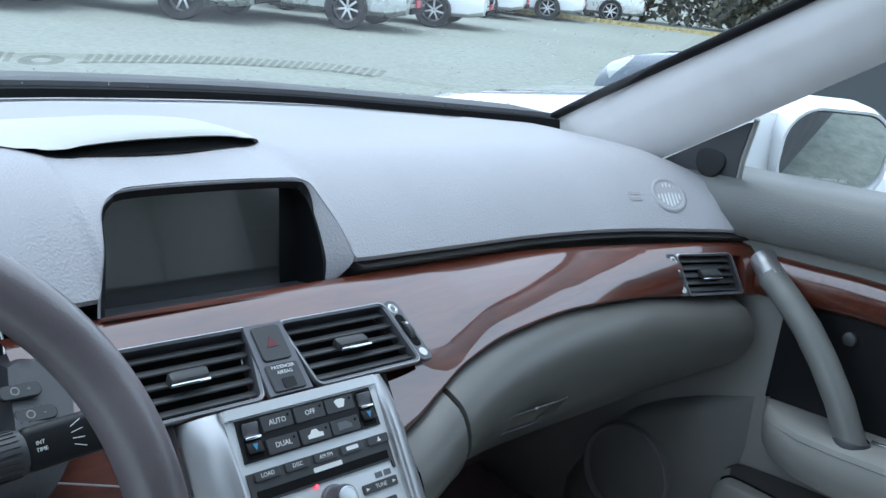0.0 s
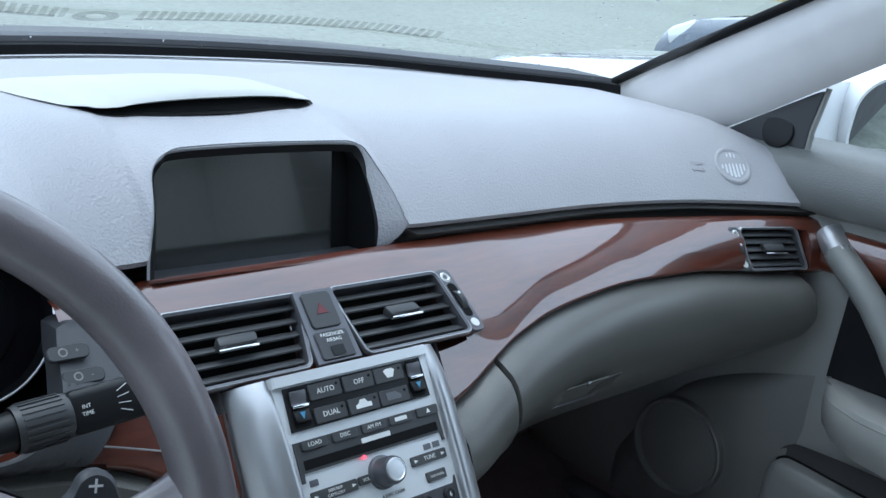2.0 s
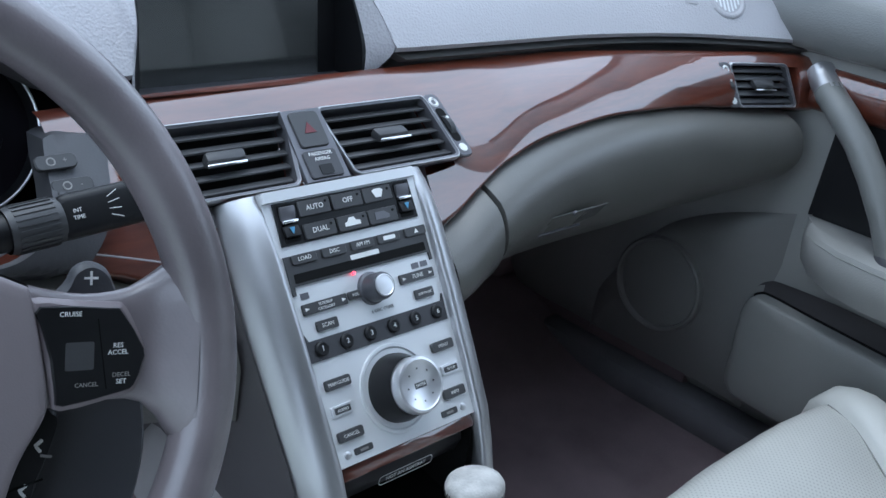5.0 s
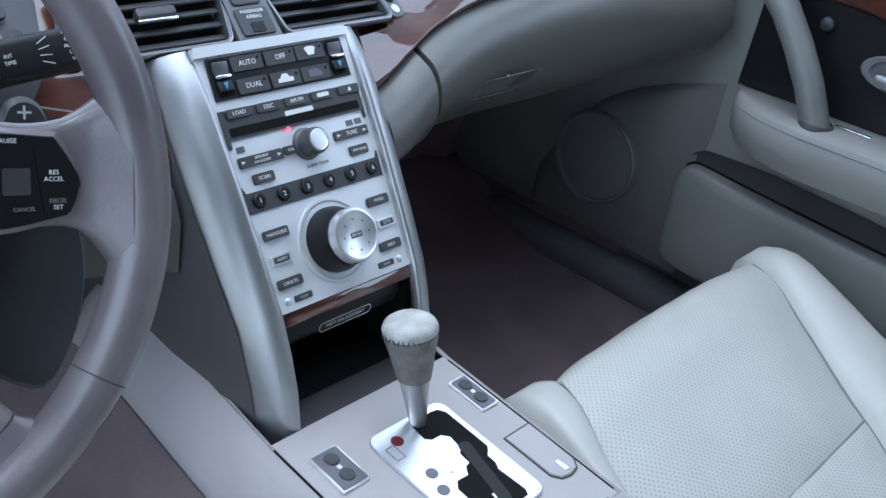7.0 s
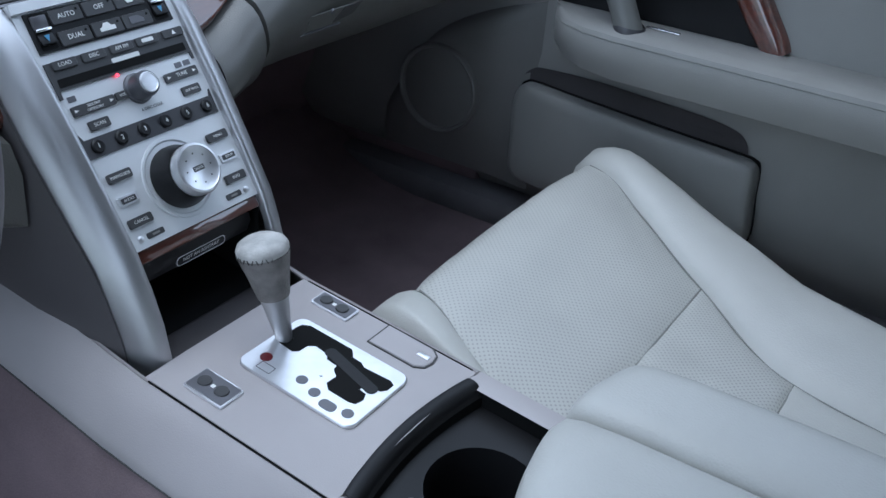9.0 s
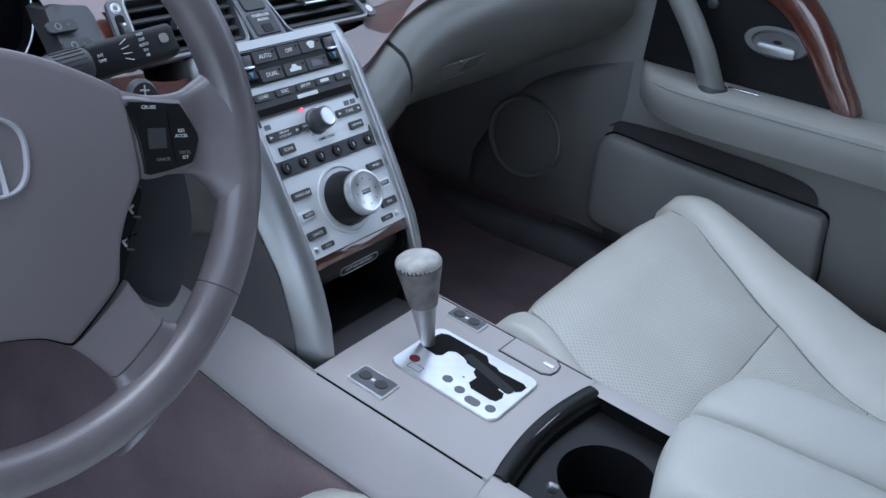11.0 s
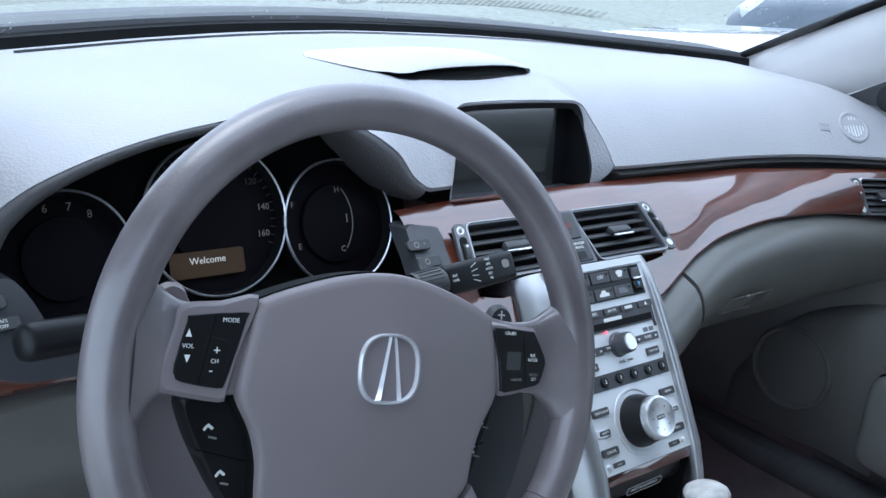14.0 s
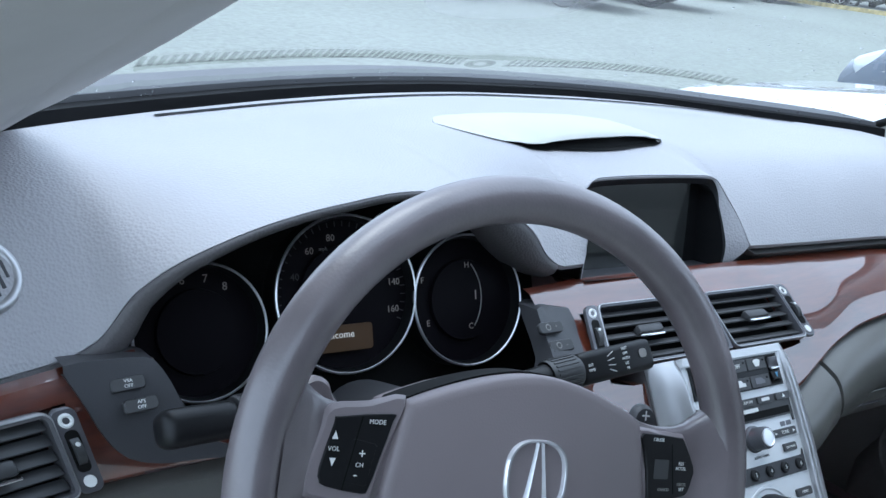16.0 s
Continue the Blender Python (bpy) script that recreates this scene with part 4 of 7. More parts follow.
def cz(y):
    return 0.60 + (y - 0.62) * 0.0846


console = thing("centre_console", (0, 0.55, 0.3), "grey plastic centre console between the front seats", "console")
rows = []
for y in [0.925, 0.915, 0.90, 0.85, 0.75, 0.70] + span(0.665, 0.455, 8):
    z = cz(y)
    f = max(0.0, y - 0.665)
    z = z + 0.10 * f - (0.02 if y > 0.92 else 0.006 if y > 0.91 else 0)
    rows.append([(-0.140, y, z - 0.066), (-0.147, y, z - 0.064), (-0.149, y, z - 0.058), (-0.1455, y, z - 0.048), (-0.127, y, z - 0.016), (-0.114, y, z - 0.005), (-0.1085, y, z - 0.001), (-0.107, y, z - 0.003), (-0.1055, y, z), (-0.06, y, z + 0.001), (0, y, z + 0.001), (0.06, y, z + 0.001), (0.1005, y, z), (0.102, y, z - 0.003), (0.1035, y, z - 0.001), (0.110, y, z - 0.004), (0.118, y, z - 0.02), (0.13, y, z - 0.05), (0.15, y, 0.40)])
top = sheet(rows)
kill = [f for f in top.faces if abs(f.calc_center_median().x) < 0.1 and f.calc_center_median().y > 0.662]
bmesh.ops.delete(top, geom=kill, context="FACES")
part("trim_seam", sweep([(-0.1490, y, cz(y) - 0.0585 + 0.10 * max(0, y - 0.665)) for y in span(0.88, 0.27, 16)], 0.0011, 6), PAD_DARK, console)
for sx in (-0.1065, 0.1025):
    part("console_seam", sweep([(sx, y, cz(y) - 0.0012) for y in span(0.66, 0.46, 9)], 0.0010, 6), DEEP, console)
part("console_top", top, CONSOLE, console, "grey-beige console cover")
# cup well
rows = []
for y in (0.456, 0.448, 0.444, 0.40, 0.33, 0.25):
    z = cz(y)
    rows.append([(-0.140, y, z - 0.066), (-0.147, y, z - 0.064), (-0.149, y, z - 0.058), (-0.1455, y, z - 0.048), (-0.127, y, z - 0.016), (-0.114, y, z - 0.005), (-0.100, y, z + 0.0), (-0.092, y, z - 0.003)])
part("console_side", sheet(rows), CONSOLE, console)
rows = [[(0.084, y, cz(y) - 0.003), (0.092, y, cz(y)), (0.110, y, cz(y) - 0.004), (0.118, y, cz(y) - 0.02), (0.13, y, cz(y) - 0.05), (0.15, y, 0.44)] for y in (0.456, 0.40, 0.33, 0.25)]
part("console_side", sheet(rows), CONSOLE, console)
def lip(x, d):
    """A point of the well's curved front edge, d behind it."""
    return 0.449 + 0.012 * (1 - (x / 0.095) ** 2) - d


LX = span(-0.096, 0.088, 25)
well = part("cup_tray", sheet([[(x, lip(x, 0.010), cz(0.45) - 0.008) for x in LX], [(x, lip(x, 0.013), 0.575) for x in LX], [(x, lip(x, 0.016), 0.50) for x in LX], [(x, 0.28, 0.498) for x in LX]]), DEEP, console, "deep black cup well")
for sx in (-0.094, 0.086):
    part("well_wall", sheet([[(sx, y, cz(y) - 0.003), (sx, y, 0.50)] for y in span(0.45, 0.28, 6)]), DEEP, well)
hole = [(0.0 + 0.052 * math.cos(radians(a)), 0.382 + 0.050 * math.sin(radians(a))) for a in range(0, 360, 12)]
rimq = []
for x, y in hole:
    d = Vector((x, y - 0.382))
    f = min(0.094 / max(1e-6, abs(d.x)), 0.076 / max(1e-6, abs(d.y)))
    rimq.append((d.x * f, 0.382 + d.y * f))
part("cup_shelf", sheet([[(x, y, cz(y) - 0.020) for x, y in rimq], [(x, y, cz(y) - 0.022) for x, y in hole], [(x * 0.98, 0.382 + (y - 0.382) * 0.98, cz(y) - 0.027) for x, y in hole], [(x * 0.95, 0.382 + (y - 0.382) * 0.95, 0.505) for x, y in hole]], True), BLACK, well, "dark shelf with a round cup hole", 1.0)
part("cup_spring", box((0.008, 0.012, 0.010), pose(-0.060, 0.412, 0.572, 20, 0, 30), 0.003), SILVER, console)
part("cup_rim", sheet([[(x, lip(x, d), cz(lip(x, d)) + dz) for x in LX] for d, dz in ((-0.006, 0.0006), (-0.003, 0.0022), (0.002, 0.0022), (0.006, 0.0006), (0.009, -0.004), (0.011, -0.012))]), BLACK, console, "dark rounded lip of the cup well", 1.4)


def armrest_lid(x0, x1, front):
    """One padded half of the armrest: rounded at its front corner and along its edges."""
    rows = []
    for y, lift, ins in ((0.0, -0.060, 0.010), (0.001, -0.030, 0.006), (-0.003, -0.014, 0.003), (-0.010, -0.005, 0.001), (-0.024, -0.001, 0.0), (-0.06, 0.002, 0.0), (-0.15, 0.003, 0.0), (-0.32, 0.003, 0.0), (-0.48, 0.0, 0.0)):
        row = []
        w = x1 - x0 - 2 * ins
        for t in span(0, 1, 15):
            e = abs(2 * t - 1)
            dz = -0.010 * e**7 + 0.003 * (1 - e * e)
            row.append((x0 + ins + w * t, front + y - 0.020 * ((x0 + ins + w * t - 0.01) / 0.1) ** 2, 0.672 + lift + dz))
        rows.append([(row[0][0] + 0.001, row[0][1], 0.60)] + [(row[0][0], row[0][1], row[0][2] - 0.014)] + row + [(row[-1][0], row[-1][1], row[-1][2] - 0.014)] + [(row[-1][0] - 0.001, row[-1][1], 0.60)])
    return sheet(rows)


part("armrest_lid", armrest_lid(-0.102, 0.0160, 0.333), LEATHER, console, "pale leather padded armrest lid", 1.2)
part("armrest_lid", armrest_lid(0.0175, 0.112, 0.333), LEATHER, console, "pale leather padded armrest lid", 1.2)
part("armrest_box", box((0.18, 0.44, 0.18), pose(0, 0.07, 0.53), 0.01), CONSOLE, console)

# gear gate plate with its slot
gate = part("gear_plate", plate(rounded(0.090, 0.130, 0.010), 0.003, CM @ pose(0.004, -0.0625, 0.0015), 0.001), BRUSHED, console, "brushed metal gear gate plate")
slot = [(0.004, -0.006), (0.014, -0.0035), (0.030, -0.0025), (0.038, -0.004), (0.0425, -0.011), (0.0425, -0.061), (0.039, -0.065), (0.034, -0.069), (0.0335, -0.079), (0.0300, -0.085), (0.0320, -0.114), (0.029, -0.119), (0.020, -0.119), (0.0145, -0.115), (0.0130, -0.101), (0.004, -0.100), (0.0030, -0.108), (-0.004, -0.111), (-0.013, -0.109), (-0.0150, -0.103), (-0.0148, -0.080), (-0.009, -0.0735), (0.0035, -0.0745), (0.0065, -0.070), (0.0095, -0.0665), (0.0150, -0.0655), (0.0160, -0.053), (0.0215, -0.049), (0.0235, -0.034), (0.018, -0.028), (0.0075, -0.0275), (0.0025, -0.023)]
part("gate_slot", plate([(x, y - 0.003) for x, y in slot], 0.0008, CM @ pose(0, 0, 0.0042)), DEEP, gate, "black stepped gate slot")
part("gate_slot_shutter", plate(rounded(0.012, 0.07, 0.005), 0.0006, CM @ pose(0.0185, -0.082, 0.0046, 0, 0, -14)), BLACK, gate)
for x, y, r, m in ((-0.019, -0.0145, 0.0058, REDDARK), (-0.0205, -0.058, 0.0055, VENTGREY), (-0.0255, -0.0765, 0.0055, VENTGREY), (-0.0266, -0.1145, 0.0055, VENTGREY)):
    part("gear_mark", rod(r, r, 0.0006, CM @ pose(x, y, 0.0044), 20), m, gate)
part("gear_mark", plate(rounded(0.011, 0.017, 0.005), 0.0006, CM @ pose(-0.0305, -0.0955, 0.0044)), VENTGREY, gate)
part("lock_slot", sheet([[CM @ Vector((x - 0.030, y - 0.024, 0.0047)) for x, y in rounded(0.010, 0.016, 0.001)], [CM @ Vector((x - 0.030, y - 0.024, 0.0047)) for x, y in rounded(0.0086, 0.0146, 0.001)]], True), VENTGREY, gate)
lettering("+", 0.007, CM @ pose(-0.0054, -0.0675, 0.0046), DARKPRINT, gate)
for cx, w in ((-0.078, 0.029), (0.085, 0.022)):
    f = part("heater_switch", plate(rounded(w, 0.045, 0.002), 0.0025, CM @ pose(cx, -0.0085, 0.0008), 0.0006), EMBLEM, console, "seat heater switch in a metal frame")
    part("switch_face", plate(rounded(w - 0.0035, 0.0415, 0.0015), 0.0008, CM @ pose(cx, -0.0085, 0.0033)), VENTGREY, f)
    for dy in (0.0105, -0.0095):
        part("switch_button", lathe([(0, 0), (0.0068, 0), (0.0062, 0.0012), (0.0, 0.0006)], CM @ pose(cx, -0.0085 + dy, 0.0041), 22), GREY_BTN, f)
    part("switch_mark", plate(rounded(0.004, 0.004, 0.0008), 0.0002, CM @ pose(cx, -0.008, 0.0042)), WHITE, f)
h = [(-0.016, 0.030), (0.016, 0.030), (0.016, -0.022), (0.010, -0.030), (0.0, -0.032), (-0.010, -0.030), (-0.016, -0.022)]
# A larger dark plate beneath draws the shadow line round the lid.
part("socket_lid_shadow", plate([(x * 1.09, y * 1.05) for x, y in h], 0.0014, CM @ pose(0.082, -0.096, 0.0006)), PAD_DARK, console)
ht = part("socket_lid", plate(h, 0.0022, CM @ pose(0.082, -0.096, 0.0006), 0.0008), CONSOLE, console, "console lid with push catch")
part("catch", box((0.006, 0.013, 0.002), CM @ pose(0.083, -0.1175, 0.0032), 0.0008), BRUSHED, ht)

# gear lever
lever = thing("gear_lever", (0.012, 0.612, 0.602), "gear lever with worn grey leather knob and silver shaft", "gear lever")
LM = basis((0.012, 0.611, 0.603), (1, 0, 0.09), (0, 0.985, -0.17))
part("shaft", lathe([(0.0070, 0), (0.0078, 0.004), (0.0108, 0.028), (0.0138, 0.050), (0.0, 0.051)], LM, 24), SILVER, lever, "tapered satin silver shaft")
kb = part("knob", lathe([(0.0132, 0.0485), (0.0146, 0.049), (0.0154, 0.053), (0.0192, 0.074), (0.0230, 0.0915), (0.0234, 0.0945)], LM @ Matrix.Diagonal((1.0, 1.05, 1, 1)), 40), surface("worn_knob_leather", (0.205, 0.190, 0.180), 0.55, grain=0.6, grain_scale=420, cells=True, mottle=0.16, mottle_scale=60), lever, "worn brown-grey leather knob")
part("knob_cap", lathe([(0.0233, 0.0950), (0.0232, 0.0985), (0.0216, 0.1020), (0.0170, 0.1052), (0.009, 0.1072), (0.0, 0.1078)], LM @ Matrix.Diagonal((1.0, 1.05, 1, 1)), 40), surface("pale_knob_leather", (0.44, 0.43, 0.41), 0.5, grain=0.5, grain_scale=420, cells=True, mottle=0.12, mottle_scale=70), kb, "pale rubbed leather cap", 1.2)
for k in range(34):
    a = 2 * math.pi * k / 34
    part("stitch", box((0.0014, 0.0010, 0.0046), LM @ Matrix.Rotation(a, 4, "Z") @ pose(0.0236, 0, 0.0955, 22 * (-1) ** k, -8, 0), 0.0004), DARKSTITCH, kb)


# ---- steering wheel ----
WT, WZ = radians(18.7), radians(-4.2)
WN = Vector((math.sin(WZ) * math.cos(WT), -math.cos(WZ) * math.cos(WT), math.sin(WT)))
WX_ = Vector((math.cos(WZ), math.sin(WZ), 0))
WC = Vector((-0.4234, 0.6539, 0.9119))
WM = basis(WC, WX_, WN.cross(WX_)) @ pose(0, 0, 0, 0, 0, -10)
wheel = thing("steering_wheel", WC, "worn taupe leather four-spoke steering wheel with black switches", "steering wheel")
RIM = 0.189
HM = WM
UPW = WM.to_3x3() @ Vector((0, 0, 1))
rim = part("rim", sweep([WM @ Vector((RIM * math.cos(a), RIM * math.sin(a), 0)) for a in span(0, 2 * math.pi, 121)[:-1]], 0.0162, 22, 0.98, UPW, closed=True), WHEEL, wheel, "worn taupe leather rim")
for a in (-31, 211):
    part("rim_seam", sweep([WM @ (Matrix.Rotation(radians(a), 4, "Z") @ Vector((RIM + 0.0163 * math.cos(b), 0, 0.0160 * math.sin(b)))) for b in span(0, 2 * math.pi, 25)[:-1]], 0.0005, 5, closed=True, up=WM.to_3x3() @ Vector((math.sin(radians(a)), -math.cos(radians(a)), 0))), PAD_DARK, rim)


def smooth_loop(pts, n=6):
    """A closed smooth curve through points."""
    out, k = [], len(pts)
    for i in range(k):
        p0, p1, p2, p3 = (Vector(pts[(i + j - 1) % k]) for j in range(4))
        for t in span(0, 1, n + 1)[:-1]:
            q = 0.5 * ((2 * p1) + (-p0 + p2) * t + (2 * p0 - 5 * p1 + 4 * p2 - p3) * t * t + (-p0 + 3 * p1 - 3 * p2 + p3) * t**3)
            out.append((q.x, q.y))
    return out


def cushion(outline, z0, z1, crown, m, steps=9):
    """A padded cover over an outline, rolled at its edge and domed towards the middle."""
    cx, cy = sum(p[0] for p in outline) / len(outline), sum(p[1] for p in outline) / len(outline)

    def ring(f, dz):
        pts = []
        for x, y in outline:
            u, v = cx + (x - cx) * f, cy + (y - cy) * f
            pts.append(m @ Vector((u, v, z1 + crown - 0.95 * (u * u + (v - 0.01) ** 2) + dz)))
        return pts

    rows = [[m @ Vector((cx + (x - cx) * 0.97, cy + (y - cy) * 0.97, z0)) for x, y in outline], ring(1.0, -0.012), ring(1.0, -0.005), ring(0.99, -0.0015), ring(0.975, 0)]
    for i in range(steps):
        f = 0.93 * (1 - i / steps)
        rows.append(ring(f, 0))
    bm = sheet(rows, True)
    bm.verts.ensure_lookup_table()
    k = len(outline)
    c = bm.verts.new(m @ Vector((cx, cy, z1 + crown)))
    bm.verts.ensure_lookup_table()
    last = bm.verts[(len(rows) - 1) * k:len(rows) * k]
    for i in range(k):
        bm.faces.new((last[i], last[(i + 1) % k], c))
    return bm


half_pad = [(0.0, 0.0725), (0.030, 0.069), (0.060, 0.061), (0.090, 0.050), (0.097, 0.044), (0.102, 0.020), (0.106, -0.004), (0.105, -0.016), (0.094, -0.036), (0.088, -0.056), (0.087, -0.074), (0.085, -0.084), (0.070, -0.100), (0.054, -0.115), (0.047, -0.116), (0.030, -0.109), (0.0, -0.106)]
outline = smooth_loop(half_pad + [(-x, y) for x, y in half_pad[-2:0:-1]], 4)
hub = part("airbag_cover", cushion(outline, -0.050, 0.004, 0.0095, HM), HUB, wheel, "smooth taupe airbag cover", 1.3)
part("cover_gap", sheet([[HM @ Vector((x * f, -0.02 + (y + 0.02) * f, z)) for x, y in outline] for f, z in ((0.985, -0.006), (1.012, -0.006), (1.012, -0.03))], True), DEEP, hub)
lo = []
for a in span(0, 360, 73)[:-1]:
    c_, s_ = math.cos(radians(a)), math.sin(radians(a))
    lo.append((0.0252 * math.copysign(abs(c_) ** 0.74, c_), 0.0247 * math.copysign(abs(s_) ** 0.74, s_)))
LGM = HM @ pose(-0.0002, 0.0062, 0.0135)
em = part("emblem_ring", sheet([[LGM @ Vector((x * f, y * g, z)) for x, y in lo] for f, g, z in ((1.0, 1.0, -0.004), (1.0, 1.0, 0.0006), (0.96, 0.97, 0.0024), (0.90, 0.93, 0.0024), (0.86, 0.90, 0.0006), (0.85, 0.89, -0.004))], True), EMBLEM, hub, "chrome emblem of plain shapes", 0.5)
for sd in (-1, 1):
    a0, a1, b0, b1 = (sd * 0.0122 + 0.0010, sd * 0.0056 + 0.0010, sd * 0.0003 + 0.0010, sd * 0.0036 + 0.0010)
    ridge = [((a0 * 0.45 + a1 * 0.55), -0.0212, 0.0030), ((b0 + b1) / 2, 0.0222, 0.0020)]
    bm = bmesh.new()
    q = [bm.verts.new(LGM @ Vector(p)) for p in ((a0, -0.0212, -0.003), (a1, -0.0220, -0.003), (b0, 0.0222, -0.002), (b1, 0.0220, -0.002), ridge[0], ridge[1])]
    for f in ((0, 4, 5, 3), (4, 1, 2, 5), (0, 1, 4), (3, 5, 2)):
        bm.faces.new([q[i] for i in f])
    part("emblem_bar", bm, EMBLEM, em, "", 0.1)


def tube(rows):
    return sheet(rows, True)


def superring(cx, cy, cz_, ax, ay, az, nx, ny, k=20, e=0.65):
    """A rounded-box ring: axis (nx, ny) in the wheel's plane, half-widths ax across and az in depth."""
    out = []
    for i in range(k):
        a = 2 * math.pi * i / k
        c, s = math.cos(a), math.sin(a)
        u, v = ax * math.copysign(abs(c) ** e, c), az * math.copysign(abs(s) ** e, s)
        out.append(HM @ Vector((cx + nx * u, cy + ny * u, cz_ + v)))
    return out


for sd in (-1, 1):
    # side spoke, flaring into the rim
    rows = []
    for t in span(0, 1, 12):
        x = 0.094 + (0.178 - 0.094) * t
        top = 0.049 - 0.006 * math.sin(math.pi * min(1, t * 1.3)) + 0.024 * max(0, t - 0.6) ** 2 / 0.16
        bot = -0.016 + 0.004 * math.sin(math.pi * t) - 0.034 * max(0, t - 0.65) ** 2 / 0.12
        rows.append(superring(sd * x, (top + bot) / 2, -0.0100 + 0.003 * t + 0.006 * max(0, t - 0.75) / 0.25, (top - bot) / 2, 0, 0.0085 + 0.006 * max(0, t - 0.7) / 0.3, 0, 1))
    part("side_spoke", sheet(rows, True), WHEEL, wheel)
    fr = [(0.096, 0.0515), (0.120, 0.0465), (0.146, 0.0430), (0.152, 0.030), (0.159, 0.004), (0.158, -0.009), (0.150, -0.0125), (0.118, -0.0175), (0.113, -0.012), (0.107, 0.010), (0.101, 0.030)]
    if sd > 0:
        fr = [(0.096, 0.0420), (0.120, 0.0405), (0.137, 0.0395), (0.1435, 0.0370), (0.1548, 0.017), (0.1542, 0.007), (0.150, -0.005), (0.141, -0.0088), (0.112, -0.0140), (0.107, -0.006), (0.104, 0.012), (0.099, 0.030)]
    frm = part("panel_frame", plate(smooth_loop([(sd * x, y) for x, y in fr], 3), 0.006, HM @ pose(0, 0, -0.0036), 0.0030), HUB, wheel)
    sw = [(0.106, 0.040), (0.140, 0.0365), (0.1435, 0.033), (0.150, 0.006), (0.149, -0.001), (0.145, -0.0045), (0.121, -0.0085), (0.116, -0.005), (0.111, 0.012), (0.1045, 0.036)]
    if sd > 0:
        sw = [(0.100, 0.0385), (0.134, 0.0370), (0.1405, 0.0345), (0.1520, 0.016), (0.1515, 0.008), (0.1475, -0.003), (0.140, -0.0062), (0.112, -0.0110), (0.1085, -0.006), (0.106, 0.012), (0.1005, 0.030)]
    pnl = part("switch_panel", plate(smooth_loop([(sd * x, y) for x, y in sw], 2), 0.0025, HM @ pose(0, 0, 0.0012), 0.0006), BLACK, wheel, "black switch panel with pale print")
    zt = 0.0041
    if sd < 0:
        for tx, x, y, sz in (("MODE", -0.1155, 0.0345, 0.0040), ("VOL", -0.1425, 0.0175, 0.0040), ("CH", -0.1245, 0.0085, 0.0038), ("+", -0.1235, 0.0150, 0.0085), ("-", -0.1265, 0.0030, 0.0085)):
            lettering(tx, sz, HM @ pose(x, y, zt), WHITE, pnl)
        for y, f in ((0.0255, 1), (0.0100, -1)):
            part("arrow", plate([(-0.0020, -0.0022 * f), (0.0020, -0.0022 * f), (0, 0.0026 * f)], 0.0003, HM @ pose(-0.1425, y, zt - 0.0002)), WHITE, pnl)
        part("key_line", box((0.0006, 0.045, 0.0004), HM @ pose(-0.130, 0.0155, zt - 0.0003, 0, 0, -11)), DEEP, pnl)
        part("rocker_key", plate(rounded(0.017, 0.026, 0.002), 0.0008, HM @ pose(-0.1245, 0.010, zt - 0.001, 0, 0, -10), 0.0003), BLACK, pnl)
    else:
        for tx, x, y, sz in (("CRUISE", 0.1145, 0.0345, 0.0034), ("CANCEL", 0.123, -0.001, 0.0030), ("RES", 0.1385, 0.018, 0.0034), ("ACCEL", 0.1385, 0.0145, 0.0034), ("DECEL", 0.1405, 0.0030, 0.0032), ("SET", 0.1405, -0.0005, 0.0034)):
            lettering(tx, sz, HM @ pose(x, y, zt), FAINT if tx in ("DECEL", "CANCEL") else WHITE, pnl)
        for y in (0.008,):
            part("key_line", box((0.0006, 0.036, 0.0004), HM @ pose(0.1305, y + 0.006, zt - 0.0003, 0, 0, 8)), DEEP, pnl)
        part("square_key", plate(rounded(0.014, 0.014, 0.001), 0.0006, HM @ pose(0.1195, 0.0135, zt - 0.0008)), GREY_BTN, pnl)
    # crescent switches set behind the cover's edge
    cres = smooth_loop([(sd * x, y) for x, y in ((0.106, -0.016), (0.122, -0.015), (0.1345, -0.018), (0.129, -0.036), (0.120, -0.054), (0.106, -0.077), (0.096, -0.089), (0.088, -0.088), (0.082, -0.060))], 4) if sd < 0 else smooth_loop([(0.106, -0.016), (0.114, -0.017), (0.117, -0.022), (0.112, -0.040), (0.106, -0.058), (0.099, -0.076), (0.094, -0.087), (0.086, -0.086), (0.082, -0.060)], 4)
    cp = part("crescent_switch", plate(cres, 0.022, HM @ pose(0, 0, -0.038), 0.002), BLACK, wheel, "black crescent switch beside the hub")
    part("key_gap", box((0.040 if sd < 0 else 0.020, 0.0010, 0.0006), HM @ pose(sd * (0.105 if sd < 0 else 0.100), -0.054, -0.0158, 0, 0, sd * 14)), DEEP, cp)
    for k, (x, y) in enumerate(((0.1165, -0.036), (0.106, -0.066)) if sd < 0 else ((0.108, -0.034), (0.101, -0.056))):
        q = HM @ pose(sd * x, y, -0.0160, 0, 0, sd * 38)
        part("pictogram", plate(rounded(0.0050, 0.0019, 0.0008), 0.0004, q @ pose(0, 0.0014, 0)), WHITE, cp)
        part("pictogram", plate(rounded(0.0017, 0.0042, 0.0006), 0.0004, q @ pose(-0.0020, -0.0010, 0)), WHITE, cp)
        part("pictogram", plate(rounded(0.006, 0.0014, 0.0006), 0.0004, HM @ pose(sd * x + 0.003, y - 0.006, -0.0160, 0, 0, -12)), FAINT, cp)
    # lower spoke: cover piece, then leather that flares into the rim
    d = Vector((0.643, -0.766)).normalized()
    nrm = Vector((-d.y, d.x))

